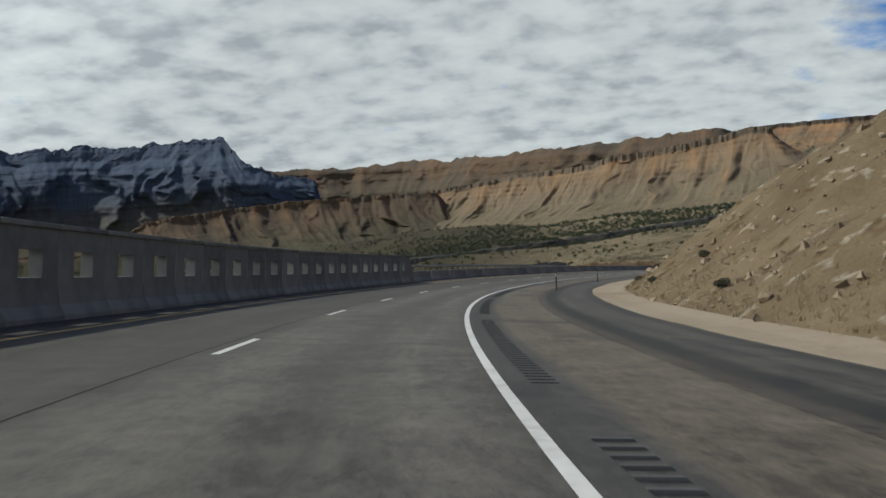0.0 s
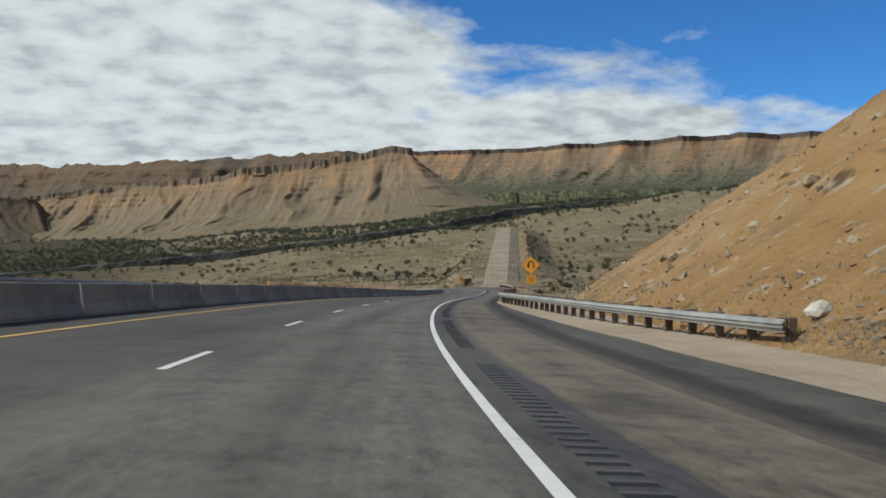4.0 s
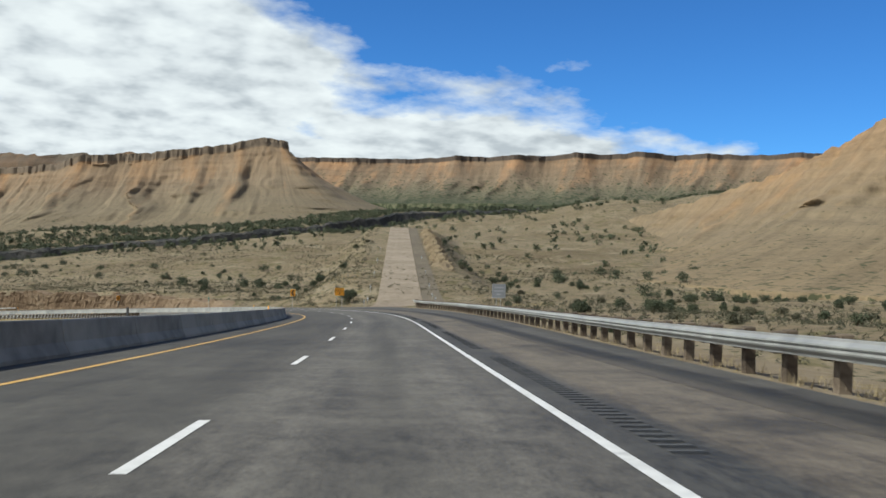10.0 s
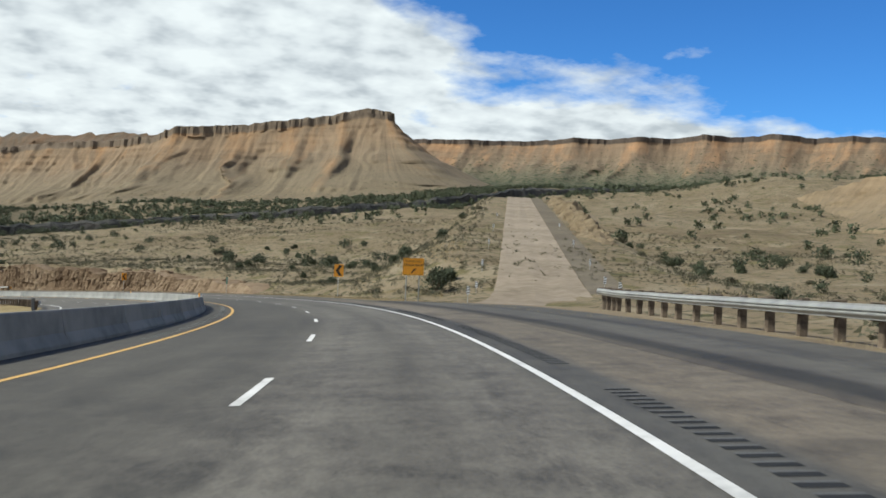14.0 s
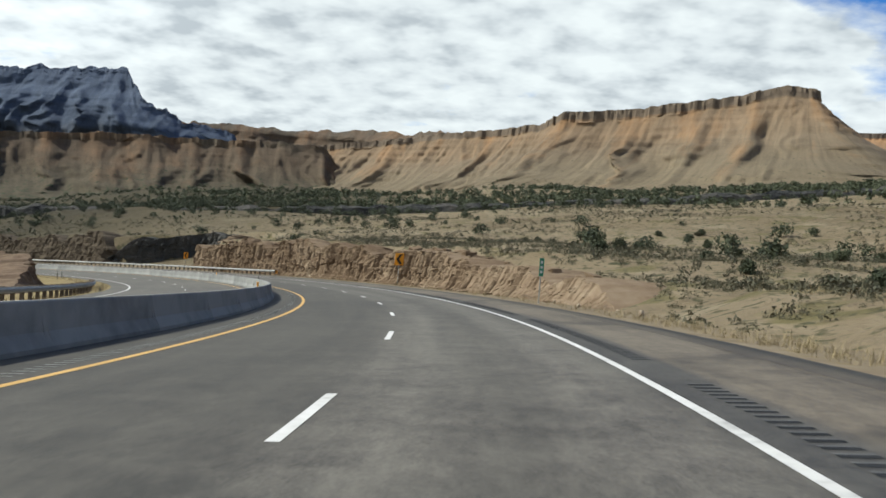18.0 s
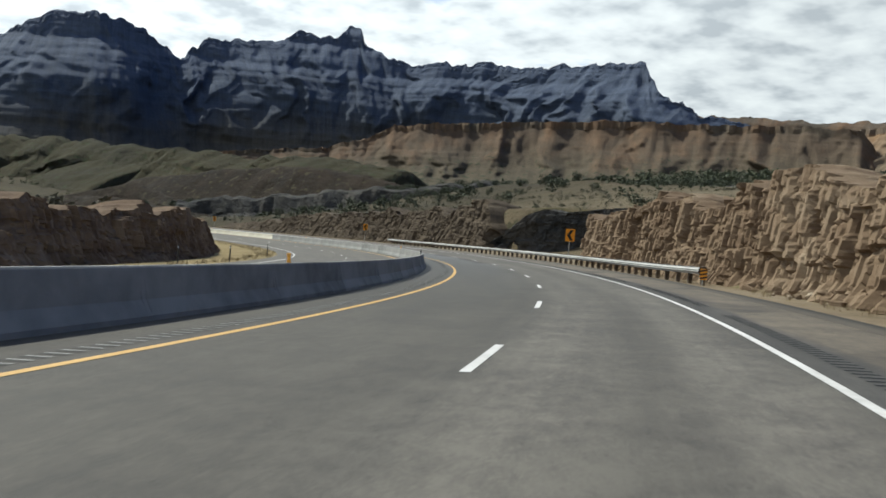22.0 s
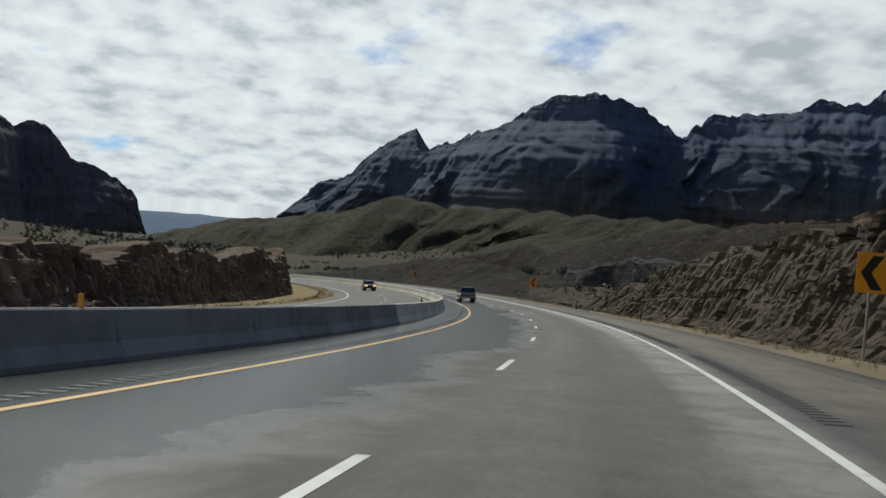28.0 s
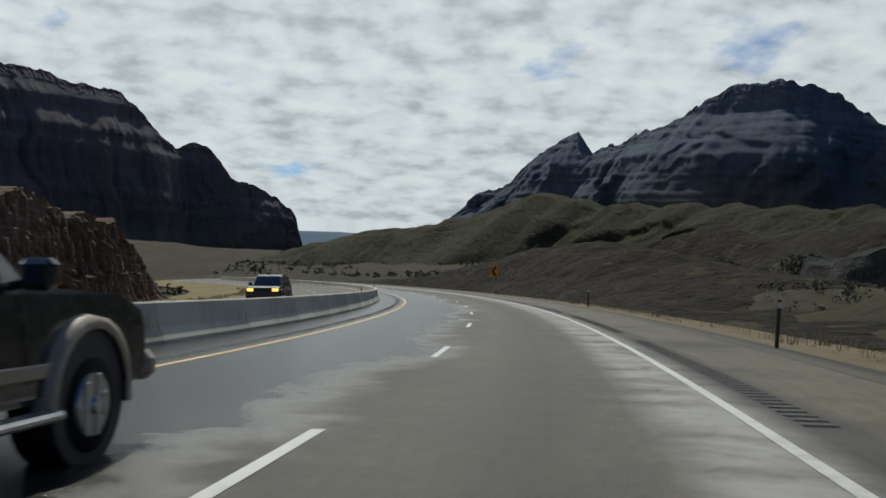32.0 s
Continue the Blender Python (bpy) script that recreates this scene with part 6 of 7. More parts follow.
def flare(parent, x, y, material, r=0.46):
    """A wheel-arch lip: half a ring that stands proud of the body, and the dark well within it."""
    bm = bmesh.new()
    side = 1 if x > 0 else -1
    rows = []
    for k in range(13):
        a = radians(-8 + 196 * k / 12)
        rows.append([bm.verts.new((x + side * o, y + q * math.cos(a), 0.4 + q * math.sin(a))) for o, q in ((-0.06, r + 0.1), (0.05, r + 0.08), (0.07, r + 0.03), (0.05, r))])
    for p, q in zip(rows, rows[1:]):
        for k in range(3):
            bm.faces.new((p[k], p[k + 1], q[k + 1], q[k]))
    part("wheel_arch_trim", bm, material, parent, smooth=True)
    bm = bmesh.new()
    bmesh.ops.create_cone(bm, cap_ends=True, segments=24, radius1=r + 0.01, radius2=r + 0.01, depth=0.3, matrix=Matrix.Translation((x - side * 0.13, y, 0.42)) @ pose(0, 0, 0, 0, 90, 0))
    part("wheel_well", bm, DARK_PLASTIC, parent)


def suv(m, paint, trim, label, lamps):
    top = thing("suv", m, label, "car")
    bm = bmesh.new()
    profile_solid(bm, [(-2.3, 0.42), (2.15, 0.42), (2.32, 0.55), (2.33, 0.86), (2.27, 1.0), (1.9, 1.08), (0.82, 1.13), (-2.33, 1.13), (-2.38, 0.8)], 0.9, 0.84, 0.8, 1.15)
    bmesh.ops.bevel(bm, geom=list(bm.edges), offset=0.045, segments=2, affect="EDGES")
    part("body", bm, paint, top, smooth=False)
    bm = bmesh.new()
    profile_solid(bm, [(0.88, 1.1), (0.22, 1.66), (-0.05, 1.74), (-1.95, 1.74), (-2.12, 1.68), (-2.34, 1.1)], 0.84, 0.68, 1.1, 1.74)
    bmesh.ops.bevel(bm, geom=list(bm.edges), offset=0.04, segments=2, affect="EDGES")
    cabin = part("cabin", bm, paint, top)
    for side in (1, -1):
        for outline in ([(0.62, 1.17), (0.14, 1.6), (-0.45, 1.62), (-0.45, 1.17)], [(-0.53, 1.17), (-0.53, 1.62), (-1.3, 1.62), (-1.38, 1.17)], [(-1.46, 1.17), (-1.4, 1.62), (-1.92, 1.6), (-2.12, 1.17)]):
            bm = bmesh.new()
            for shift in (0.004, -0.02):
                bm.faces.new([bm.verts.new((side * (0.84 - (z - 1.1) * 0.25 + shift), y, z)) for y, z in outline])
            part("side_window", bm, GLASS_DARK, cabin)
        bm = bmesh.new()
        add_box(bm, side * 1.0, 0.62, 1.2, 0.22, 0.12, 0.19, 0.04)
        add_rod(bm, (side * 0.84, 0.62, 1.13), (side * 0.96, 0.62, 1.16), 0.03)
        part("mirror", bm, paint, top, "door mirror")
        bm = bmesh.new()
        add_box(bm, side * 0.97, -0.35, 0.36, 0.16, 2.5, 0.06, 0.02)
        part("running_board", bm, CHROME, top)
        bm = bmesh.new()
        add_box(bm, side * 0.905, -0.3, 0.62, 0.03, 2.6, 0.09, 0.01)
        part("side_moulding", bm, trim, top)
        for y in (-0.36, -1.28):
            bm = bmesh.new()
            add_box(bm, side * 0.9, y, 1.0, 0.03, 0.16, 0.035, 0.01)
            part("door_handle", bm, paint, top)
        for y in (0.72, -0.5, -1.42):
            bm = bmesh.new()
            add_box(bm, side * 0.897, y, 0.82, 0.008, 0.012, 0.55)
            part("door_seam", bm, DARK_PLASTIC, top)
        bm = bmesh.new()
        add_box(bm, side * 0.68, 2.29, 0.88, 0.34, 0.1, 0.18, 0.03)
        part("headlight", bm, lamps, top)
        bm = bmesh.new()
        add_box(bm, side * 0.7, 2.36, 0.52, 0.2, 0.06, 0.09, 0.02)
        part("fog_light", bm, lamps, top)
        bm = bmesh.new()
        add_box(bm, side * 0.78, -2.36, 1.0, 0.14, 0.06, 0.32, 0.02)
        part("tail_light", bm, plain("red lamp lens", (0.3, 0.01, 0.01), 0.2, 0, 1.0), top)
        for y in (1.42, -1.38):
            wheel(top, side * 0.8, y)
            flare(top, side * 0.9, y, trim)
    bm = bmesh.new()
    for shift in (0.006, -0.02):
        bm.faces.new([bm.verts.new((x, y + shift, z + shift)) for x, y, z in ((-0.74, 0.8, 1.18), (0.74, 0.8, 1.18), (0.64, 0.3, 1.61), (-0.64, 0.3, 1.61))])
    part("windscreen", bm, GLASS_DARK, cabin)
    bm = bmesh.new()
    add_box(bm, 0, 2.37, 0.55, 1.84, 0.2, 0.22, 0.06)
    part("front_bumper", bm, trim, top)
    bm = bmesh.new()
    for k in range(6):
        add_box(bm, 0, 2.335, 0.74 + 0.045 * k, 0.98, 0.03, 0.022, 0.004)
    part("grille", bm, DARK_PLASTIC, top)
    bm = bmesh.new()
    add_box(bm, 0, -2.4, 0.55, 1.84, 0.18, 0.22, 0.05)
    part("rear_bumper", bm, trim, top)
    for side in (1, -1):
        bm = bmesh.new()
        add_rod(bm, (side * 0.58, -0.2, 1.8), (side * 0.58, -1.85, 1.8), 0.02)
        part("roof_rail", bm, DARK_PLASTIC, top)
    return top


suv(frame_at(747.25, -3.88), PAINT_DARK, TAN_TRIM, "dark green SUV with tan trim in the passing lane", LAMP_CLEAR)
suv(frame_at(796, -13.0) @ pose(0, 0, 0, 0, 0, 180), PAINT_GREY, DARK_PLASTIC, "dark oncoming SUV with lit amber lamps", LAMP_AMBER)
# ---- plants ----
def leaf_cloud(rng, width, height, lumps, leaves, size):
    """Triangles for an uneven bush: leaves scattered over some lumps, with gaps between."""
    verts, faces = [], []
    for _ in range(lumps):
        a, r = rng.uniform(0, 2 * np.pi), rng.uniform(0, 0.62) * width / 2
        c = np.array([math.cos(a) * r, math.sin(a) * r, height * rng.uniform(0.28, 0.72)])
        e = np.array([width * rng.uniform(0.2, 0.34), width * rng.uniform(0.2, 0.34), height * rng.uniform(0.2, 0.32)])
        for _ in range(leaves):
            n = rng.normal(size=3)
            n /= np.linalg.norm(n)
            p = c + n * e * rng.uniform(0.7, 1.1)
            p[2] = max(p[2], 0.03)
            u, v = rng.normal(size=3), rng.normal(size=3)
            q = size * rng.uniform(0.6, 1.5)
            k = len(verts)
            verts += [tuple(p), tuple(p + u / np.linalg.norm(u) * q), tuple(p + v / np.linalg.norm(v) * q)]
            faces.append((k, k + 1, k + 2))
    return verts, faces


def bush(seed, width, height, material, label, name="juniper_bush"):
    rng = np.random.default_rng(seed)
    top = thing(name, Matrix(), label, "bush", "desert bushes")
    mesh = bpy.data.meshes.new("crown")
    verts, faces = leaf_cloud(rng, width, height, 14, 90, 0.12)
    mesh.from_pydata(verts, [], faces)
    link_mesh("crown", mesh, material, top)
    bm = bmesh.new()
    for k in range(5):
        a = rng.uniform(0, 6.28)
        add_rod(bm, (0, 0, -0.15), (math.cos(a) * width * 0.25, math.sin(a) * width * 0.25, height * 0.6), 0.035, 5, 0.012)
    part("stems", bm, TIMBER, top)
    return top


bush_kinds = [bush(301, 1.7, 1.25, LEAF, "dark green juniper bush on dry ground"), bush(302, 2.2, 1.5, LEAF, "broad dark green juniper bush"), bush(303, 1.3, 0.9, LEAF, "low green desert shrub"),
              bush(304, 1.2, 0.7, SAGE, "dry grey-brown sage bush", "sage_bush")]
rng = np.random.default_rng(7)


def clear_of_road(x, y):
    """Far enough from carriageways, cuts and the gravel ramp."""
    s, d = nearest(x, y)
    face = np.interp(s, FACE_S, FACE_D) + np.where((s > 410) & (s < 770), 5.0, 3.0)
    ok = np.where(d > 0, (d > face) & ~((s < 225) & (d < 95)), d < -30)
    ax, ay, _ = RAMP_A
    w = np.array(RAMP_B) - np.array(RAMP_A)
    run = math.hypot(w[0], w[1])
    u = ((np.asarray(x) - ax) * w[0] + (np.asarray(y) - ay) * w[1]) / run
    v = ((np.asarray(x) - ax) * w[1] - (np.asarray(y) - ay) * w[0]) / run
    return ok & ~((u > -25) & (u < run + 4) & (v > -9) & (v < 13))


BX, BY = rng.uniform(-60, 230, 900), rng.uniform(190, 560, 900)
s_, d_ = nearest(BX, BY)
keep = clear_of_road(BX, BY) & (d_ > 0) & (d_ < 105) & (s_ > 195) & (s_ < 560) & (rough(BX / 30, BY / 30, 401, 2) > -0.25)
BX, BY = BX[keep][:230], BY[keep][:230]
BZ = ground_height(BX, BY)
for k, (x, y, z) in enumerate(zip(BX, BY, BZ)):
    kind = bush_kinds[int(rng.choice(4, p=[0.3, 0.16, 0.3, 0.24]))]
    size = float(rng.uniform(0.75, 1.6))
    m = pose(float(x), float(y), float(z) - 0.05, 0, 0, float(rng.uniform(0, 360)))
    ob = copy_thing(kind, m)
    ob.scale = (size, size, size * float(rng.uniform(0.8, 1.15)))
# the first four stand at the escape ramp and on the slope's foot
for ob, (x, y) in zip(bush_kinds, ((87, 352), (96, 368), (104, 348), (110, 372))):
    ob.matrix_basis = pose(x, y, float(ground_height([x], [y])[0]) - 0.05)
for s, d, size in ((17, 11.2, 0.9), (33, 10.6, 0.5), (52, 10.4, 0.45), (68, 10.2, 0.5), (88, 10.6, 0.55), (46, 12.4, 0.5), (76, 11.5, 0.4)):
    p = slope_points(np.array([[s]]), np.array([[d]]))[0, 0]
    copy_thing(bush_kinds[0 if size > 0.8 else 3], pose(*[float(v) for v in p], 0, 0, s * 40)).scale = (size, size, size)


def scatter(name, material, label, x, y, sizes, lumps, leaves, seed, leaf=0.22, sink=0.1, flat=0.75, z=None, variants=6):
    """Countless plants in one mesh of kind stuff."""
    rng = np.random.default_rng(seed)
    kinds = []
    for _ in range(variants):
        v, _f = leaf_cloud(rng, 1.0, flat, lumps, leaves, leaf)
        kinds.append(np.array(v))
    z = ground_height(x, y) if z is None else z
    pick, turn = rng.integers(0, variants, len(x)), rng.uniform(0, 6.28, len(x))
    out = []
    for k in range(len(x)):
        c, s = math.cos(turn[k]), math.sin(turn[k])
        v = kinds[pick[k]] * sizes[k]
        out.append(np.stack([v[:, 0] * c - v[:, 1] * s + x[k], v[:, 0] * s + v[:, 1] * c + y[k], v[:, 2] + z[k] - sink], 1))
    points = np.concatenate(out)
    mesh = bpy.data.meshes.new(name)
    n = len(points)
    mesh.vertices.add(n)
    mesh.vertices.foreach_set("co", points.ravel().astype(np.float32))
    mesh.loops.add(n)
    mesh.loops.foreach_set("vertex_index", np.arange(n, dtype=np.int32))
    mesh.polygons.add(n // 3)
    mesh.polygons.foreach_set("loop_start", np.arange(0, n, 3, dtype=np.int32))
    mesh.update(calc_edges=True)
    return tagged(link_mesh(name, mesh, material), label, "shrubs", kind="stuff")


# juniper belt over the plain and along the gorge, thicker away from the road
x, y = rng.uniform(-420, 520, 44000), rng.uniform(380, 1010, 44000)
s_, d_ = nearest(x, y)
line = np.interp(x, [p[0] for p in GORGE], [p[1] for p in GORGE])
belt = np.exp(-((y - line - 14) / 66) ** 2) + 0.5 * ramp01(y - line, 0, 30) * (1 - ramp01(y - line, 130, 230)) * ramp01(x, -350, 250)
dense = 0.035 + 0.75 * belt + 0.22 * rough(x / 50, y / 50, 411, 3) * (0.3 + belt)
keep = clear_of_road(x, y) & (d_ > 30) & (rng.uniform(0, 1, len(x)) < np.clip(dense, 0.012, 0.9)) & (gorge_depth(x, y) < 4)
x, y = x[keep][:15000], y[keep][:15000]
size = rng.uniform(1.3, 4.8, len(x))
close = np.abs(nearest(x, y)[1]) < 150
scatter("juniper_scrub", LEAF, "dark green juniper scrub dotted over the plain", x[~close], y[~close], size[~close], 5, 10, 421, 0.19)
scatter("juniper_thicket", LEAF, "dark green junipers and low trees near the gorge", x[close], y[close], size[close] * 0.9, 9, 30, 425, 0.09, variants=10)
x, y = rng.uniform(180, 1250, 30000), rng.uniform(860, 1800, 30000)
keep = (y > 890 + 0.25 * x - 200) & (rough(x / 90, y / 90, 413, 3) > -0.15) & ~((x < 330) & (y > 950) & (y < 1240))
x, y = x[keep][:6000], y[keep][:6000]
scatter("plateau_scrub", LEAF, "green juniper woodland below the distant cliffs", x, y, rng.uniform(2.5, 6.5, len(x)), 4, 8, 423, 0.26)
# sage and dry tufts nearer the road
x, y = rng.uniform(-330, 260, 90000), rng.uniform(170, 820, 90000)
s_, d_ = nearest(x, y)
keep = clear_of_road(x, y) & (d_ > 10) & (d_ < 170) & (rough(x / 22, y / 22, 431, 3) > -0.2)
x, y = x[keep][:24000], y[keep][:24000]
scatter("sage_scrub", SAGE, "dry grey-green sage tufts over the ground", x, y, rng.uniform(0.35, 1.1, len(x)), 4, 8, 433, 0.16)
# low tufts on the bank beyond the verge, where the rock cut begins
s, d = rng.uniform(385, 560, 9000), 7.8 + np.abs(rng.normal(0, 22, 9000))
p = road(s, d)
keep = (d > np.interp(s, [385, 425, 440, 560], [7.8, 8.2, 13.0, 13.5])) & (rough(p[:, 0] / 6, p[:, 1] / 6, 435, 3) > -0.2)
p = p[keep]
scatter("bank_scrub", SAGE, "low olive sage tufts on the sandy bank", p[:, 0], p[:, 1], np.clip(rng.lognormal(-0.8, 0.45, len(p)), 0.2, 1.1), 4, 10, 437, 0.14, 0.03, 0.6)
# dark scrub on the valley side
x, y = rng.uniform(-900, -60, 16000), rng.uniform(560, 900, 16000)
s_, d_ = nearest(x, y)
keep = clear_of_road(x, y) & (np.abs(d_) < 400) & (rough(x / 40, y / 40, 441, 3) > -0.1)
x, y = x[keep][:3500], y[keep][:3500]
scatter("valley_scrub", LEAF, "dark scrub on the valley floor", x, y, rng.uniform(0.9, 2.4, len(x)), 3, 7, 443, 0.3)
# scrub on top of the left rock cut
s = rng.uniform(480, 800, 900)
d = rng.uniform(-60, LEFT_FACE - 3.5, 900)
p = road(s, d)
scatter("ledge_scrub", SAGE, "dry scrub on top of the rock cut", p[:, 0], p[:, 1], rng.uniform(0.5, 1.5, 900), 3, 7, 447, 0.25)


def grass(name, s, d, z_of, sizes, seed, label, material=STRAW):
    """Tufts of thin bent blades along the verge, one mesh of kind stuff."""
    rng = np.random.default_rng(seed)
    p = road(s, d)
    p[:, 2] = z_of(p, s, d)
    verts, faces = [], []
    for (x, y, z), size in zip(p, sizes):
        for _ in range(9):
            a, lean = rng.uniform(0, 6.28), rng.uniform(0.15, 0.7)
            h, w = size * rng.uniform(0.6, 1.2), 0.006 + 0.02 * size
            ox, oy = rng.normal(0, 0.09, 2)
            b = (-math.sin(a) * w, math.cos(a) * w)
            tip = (x + ox + math.cos(a) * lean * h, y + oy + math.sin(a) * lean * h, z + h)
            k = len(verts)
            verts += [(x + ox - b[0], y + oy - b[1], z - 0.05), (x + ox + b[0], y + oy + b[1], z - 0.05), tip]
            faces.append((k, k + 1, k + 2))
    mesh = bpy.data.meshes.new(name)
    mesh.from_pydata(verts, [], faces)
    return tagged(link_mesh(name, mesh, material), label, "grass", kind="stuff")


def verge_level(p, s, d):
    return p[:, 2] - 0.1 - 0.06 * np.maximum(d - 5.3, 0)


n = 2600
s = rng.uniform(200, 425, n)
d = 5.5 + np.abs(rng.normal(0, 1.0, n)) + np.interp(s, [200, 236, 262, 320, 340, 425], [0.0, 0.6, 1.5, 3.5, 1.5, 0.2])
grass("verge_grass", s, np.minimum(d, 9.0), verge_level, rng.uniform(0.12, 0.36, n), 451, "tall dry yellow grass under the guardrail")
n = 1800
s = rng.uniform(425, 860, n)
grass("verge_grass_far", s, rng.uniform(6.0, 8.6, n), verge_level, rng.uniform(0.12, 0.4, n), 453, "dry grass at the foot of the rock cut")
n = 1500
s = rng.uniform(440, 900, n)
grass("median_side_grass", s, rng.uniform(-22.0, -19.8, n), lambda p, s, d: p[:, 2] - 0.1, rng.uniform(0.15, 0.4, n), 457, "dry yellow grass beyond the far lanes")
n = 7000
x, y = rng.uniform(50, 105, n), rng.uniform(345, 425, n)
s, d = nearest(x, y)
ok = clear_of_road(x, y) & (d > 7) & (d < 40)
p = np.stack([x, y], 1)[ok]
field_z = ground_height(p[:, 0], p[:, 1])
grass("field_grass", s[ok], d[ok], lambda q, s, d: ground_height(q[:, 0], q[:, 1]), rng.uniform(0.12, 0.4, ok.sum()), 459, "pale dry grass beside the ramp sign")
n = 3000
s, d = rng.uniform(-20, 150, n), 9.0 + np.abs(rng.normal(0, 1.6, n))
grass("slope_grass", s, d, lambda p, s, d: slope_points(s[:, None], d[:, None])[:, 0, 2], rng.uniform(0.06, 0.2, n), 461, "dry grass at the foot of the slope")


# ---- loose stones ----
def stone_mesh(seed):
    rng = np.random.default_rng(seed)
    bm = bmesh.new()
    bmesh.ops.create_icosphere(bm, subdivisions=1, radius=0.5)
    k = rng.uniform(0.6, 1.2, 3)
    for v in bm.verts:
        v.co = Vector([c * q * rng.uniform(0.75, 1.2) for c, q in zip(v.co, k)])
    return mesh_of("stone", bm, STONE)


stones = [stone_mesh(500 + k) for k in range(6)]
for k in range(280):
    s, d = float(rng.uniform(-15, 175)), 9.3 + abs(float(rng.normal(0, 9)))
    p = slope_points(np.array([[s]]), np.array([[d]]))[0, 0]
    size = float(np.clip(rng.lognormal(-1.5, 0.55), 0.08, 1.0)) * (1.0 if d > 11 else 0.6)
    ob = piece("stone", stones[k % 6], pose(float(p[0]), float(p[1]), float(p[2]) + size * 0.12, *[float(v) for v in rng.uniform(0, 360, 3)]), cut_slope)
    ob.scale = (size, size * float(rng.uniform(0.7, 1.3)), size * 0.7)
def rubble(name, s, d, sizes, seed, label, material=STONE):
    """Countless small stones on the slope, in one mesh of kind stuff."""
    rng = np.random.default_rng(seed)
    shape = np.array([(1, 0, 0), (-1, 0, 0), (0, 1, 0), (0, -1, 0), (0, 0, 1), (0, 0, -1)], float)
    sides = np.array([(0, 2, 4), (2, 1, 4), (1, 3, 4), (3, 0, 4), (2, 0, 5), (1, 2, 5), (3, 1, 5), (0, 3, 5)])
    at = slope_points(s[:, None], d[:, None])[:, 0]
    n = len(s)
    verts = at[:, None] + shape[None] * rng.uniform(0.5, 1.2, (n, 6, 1)) * (sizes[:, None, None] * 0.5) * rng.uniform(0.6, 1.3, (n, 1, 3)) + rng.normal(0, 0.16, (n, 6, 3)) * sizes[:, None, None]
    mesh = bpy.data.meshes.new(name)
    mesh.from_pydata(verts.reshape(-1, 3).tolist(), [], (sides[None] + 6 * np.arange(n)[:, None, None]).reshape(-1, 3).tolist())
    return tagged(link_mesh(name, mesh, material, cut_slope), label, kind="stuff")


n = 5200
s, d = rng.uniform(-30, 190, n), 9.2 + np.abs(rng.normal(0, 10, n))
keep = rough(s / 9, d / 9, 509, 3) > -0.12
rubble("small_stones", s[keep], d[keep], np.clip(rng.lognormal(-1.8, 0.55, keep.sum()), 0.05, 0.6), 511, "scattered small tan stones")
SCREE = surface("grey broken scree", [(0.1, 0.08, 0.056), (0.15, 0.124, 0.09), (0.2, 0.17, 0.13)], scale=2.0, roughness=0.92, bump=0.5)
n = 2000
s, d = rng.normal(110, 5, n), 9.6 + np.abs(rng.normal(0, 3.0, n))
rubble("scree", s, d, np.clip(rng.lognormal(-2.2, 0.4, n), 0.05, 0.28), 513, "grey gravel scree at the slope's foot", SCREE)
bm = bmesh.new()
bmesh.ops.create_icosphere(bm, subdivisions=2, radius=0.5)
for v in bm.verts:
    v.co = Vector((round(v.co[0] * 2.6) / 2.6 * 0.5 + v.co[0] * 0.6, v.co[1] * 0.7, v.co[2] * 0.62)) * float(rng.uniform(0.9, 1.1))
PALE_STONE = surface("pale weathered boulder", [(0.3, 0.28, 0.24), (0.42, 0.4, 0.35), (0.5, 0.47, 0.42)], scale=2.5, roughness=0.9, bump=0.5)
boulder = part("boulder", bm, PALE_STONE)
p = slope_points(np.array([[117.0]]), np.array([[10.6]]))[0, 0]
boulder.matrix_basis = pose(float(p[0]), float(p[1]), float(p[2]) + 0.12, 0, 0, 30) @ Matrix.Diagonal((0.9, 0.75, 0.7, 1))
tagged(boulder, "pale angular boulder at the foot of the slope", "boulder")
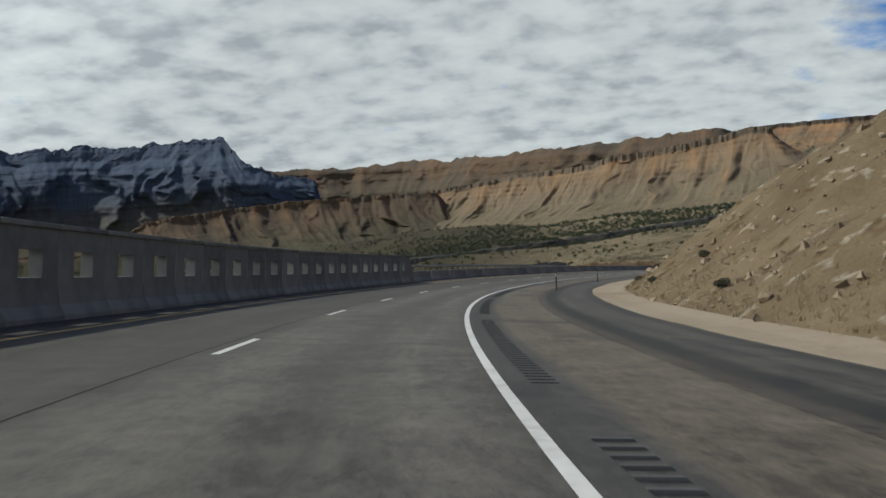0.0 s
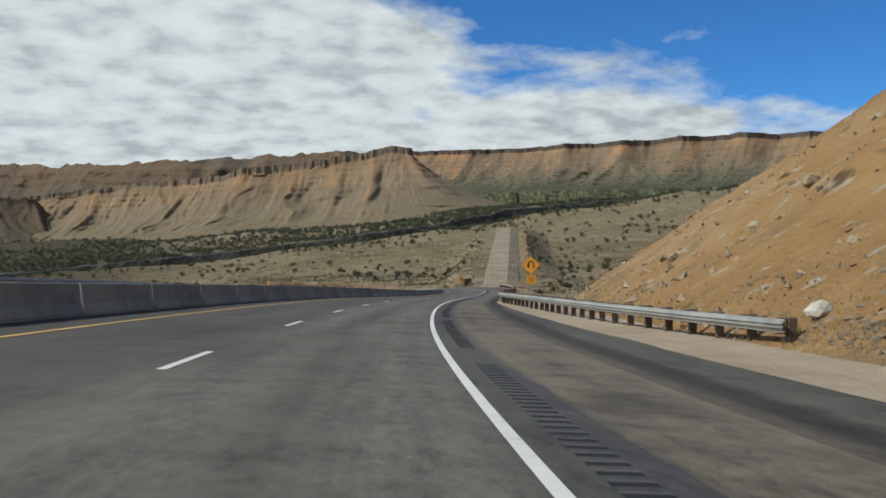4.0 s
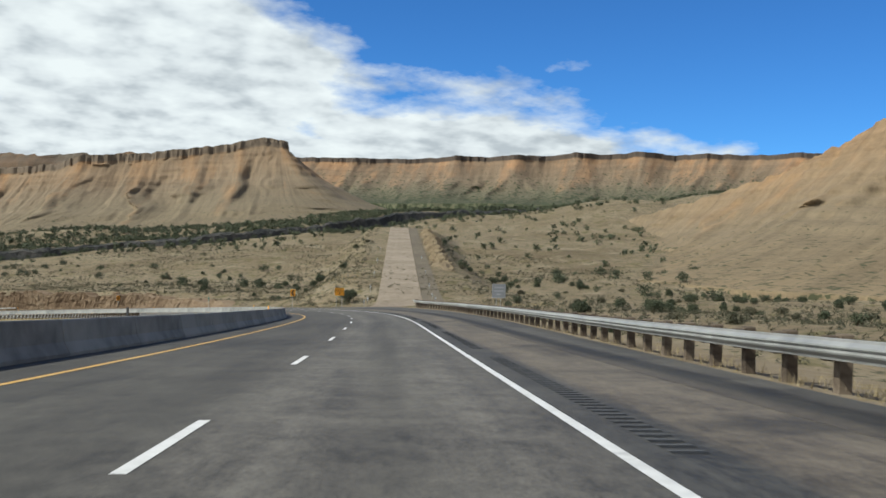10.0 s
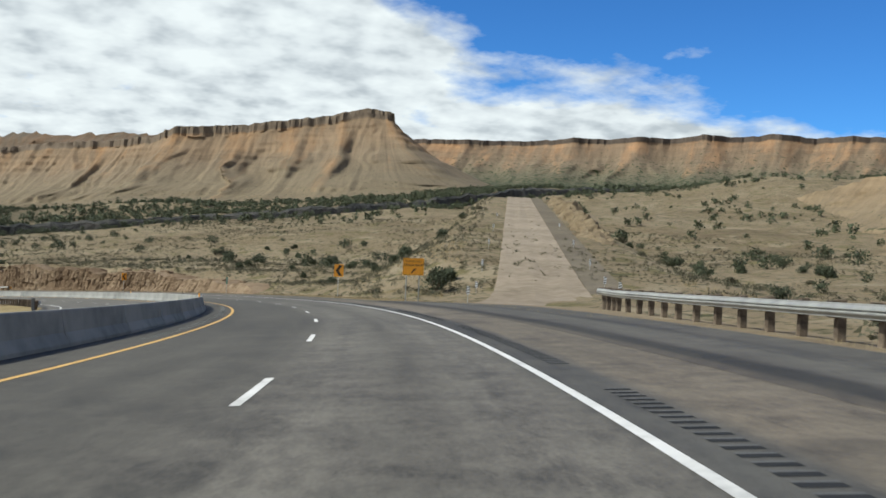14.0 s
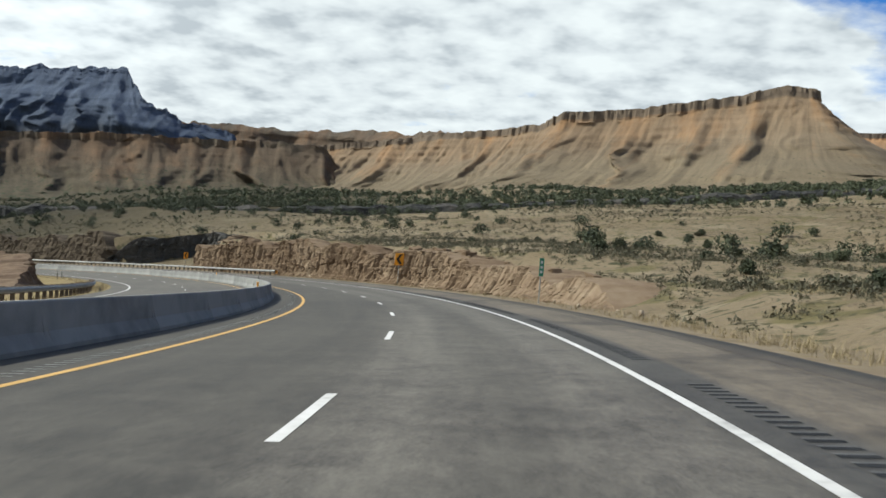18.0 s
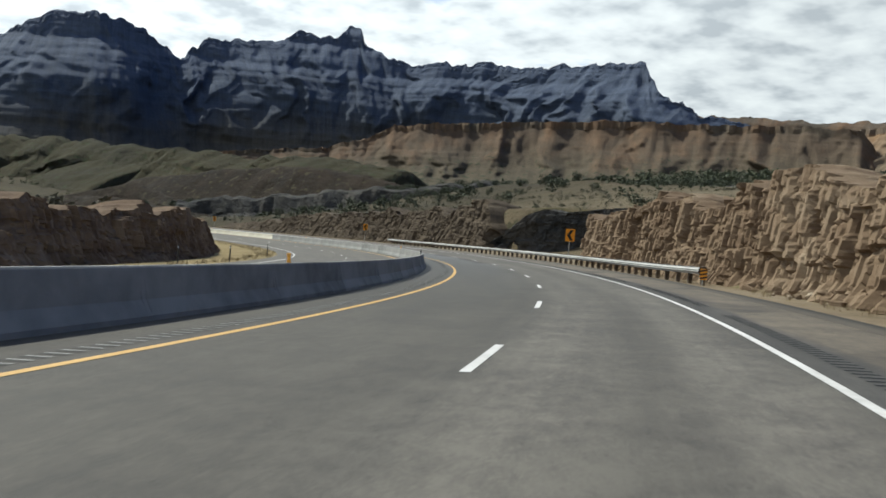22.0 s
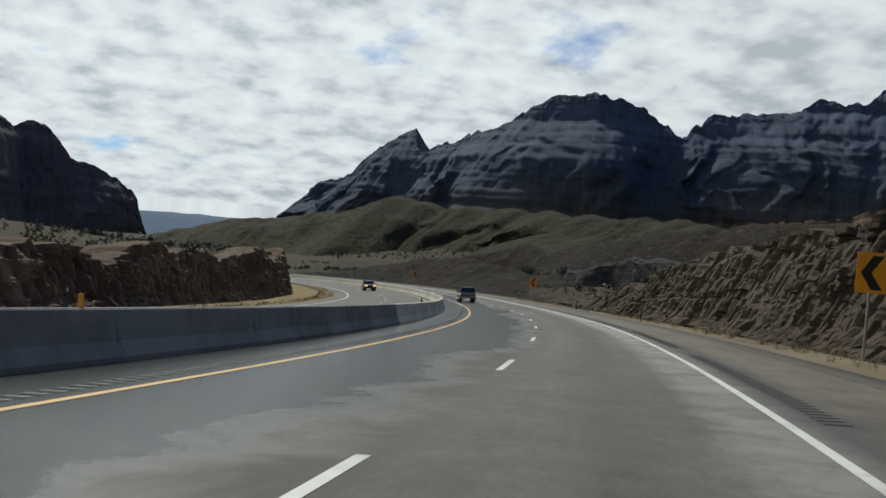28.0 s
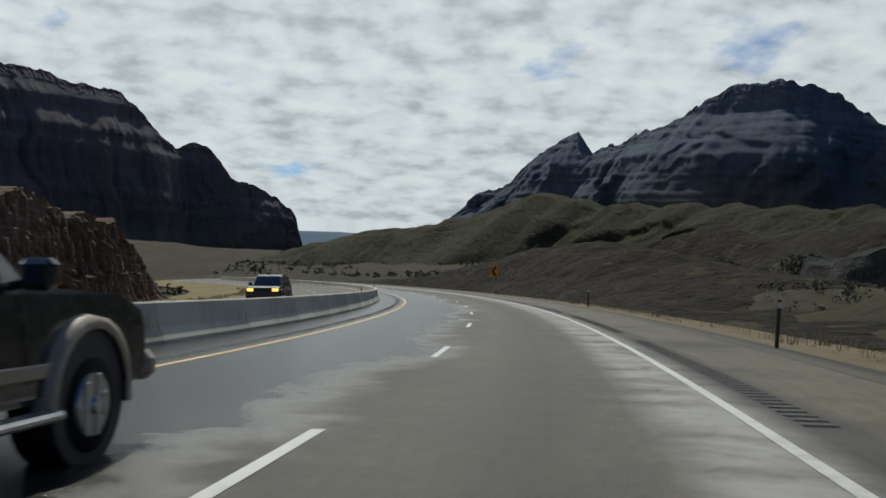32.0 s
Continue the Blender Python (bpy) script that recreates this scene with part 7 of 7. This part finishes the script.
for k in range(120):
    s, d = float(rng.uniform(415, 760)), float(rng.uniform(6.6, 8.4))
    p = road(s, d)
    size = float(np.clip(rng.lognormal(-1.9, 0.5), 0.06, 0.6))
    ob = piece("stone", stones[k % 6], pose(float(p[0]), float(p[1]), float(p[2]) - 0.12 + size * 0.1, *[float(v) for v in rng.uniform(0, 360, 3)]), verge)
    ob.scale = (size, size, size * 0.75)


# ---- angular blocks that lie along the rock cuts ----
def block_mesh(seed, material):
    rng = np.random.default_rng(seed)
    bm = bmesh.new()
    bmesh.ops.create_cube(bm, size=1.0)
    for v in bm.verts:
        v.co = Vector([c * float(rng.uniform(0.7, 1.25)) for c in v.co])
    bmesh.ops.bevel(bm, geom=list(bm.edges), offset=0.07, segments=1, affect="EDGES")
    return mesh_of("rock_slab", bm, material)


def loose_blocks(face_name, s0, s1, face, rise, side, material, count, seed):
    """Broken slabs on the edge and at the foot of a cut."""
    rng = np.random.default_rng(seed)
    kinds = [block_mesh(seed + k, material) for k in range(4)]
    top = bpy.data.objects[face_name]
    for k in range(count):
        s = float(rng.uniform(s0, s1))
        f, h = float(np.interp(s, *face)), max(0.0, float(np.interp(s, *rise)))
        high = rng.uniform() < 0.6 and h > 0.9
        size = float(rng.uniform(0.25, 0.8)) if high else float(rng.uniform(0.2, 0.6))
        d = f + (float(rng.uniform(1.6, 4.0)) if high else float(rng.uniform(-0.9, -0.2)))
        p = road(s, side * d)
        z = float(p[2]) + (h * 1.03 - 0.55 if high else -0.3 + size * 0.2)
        ob = piece("rock_slab", kinds[k % 4], pose(float(p[0]), float(p[1]), z, float(rng.uniform(-14, 14)), float(rng.uniform(-14, 14)), float(rng.uniform(0, 360))), top)
        ob.scale = (size * 1.5, size, size * 0.6)


loose_blocks("rock_cut", 440, 570, (FACE_S, FACE_D), (BANK_S, BANK_H), 1, CUT_ROCK, 90, 601)
loose_blocks("rock_cut_brown", 620, 764, (FACE_S, FACE_D), (BANK_S, BANK_H), 1, SHADED_CUT, 60, 611)
loose_blocks("rock_block", 480, 812, ([400, 1000], [-LEFT_FACE, -LEFT_FACE]), (LEFT_S, LEFT_H), -1, RED_CUT, 36, 621)
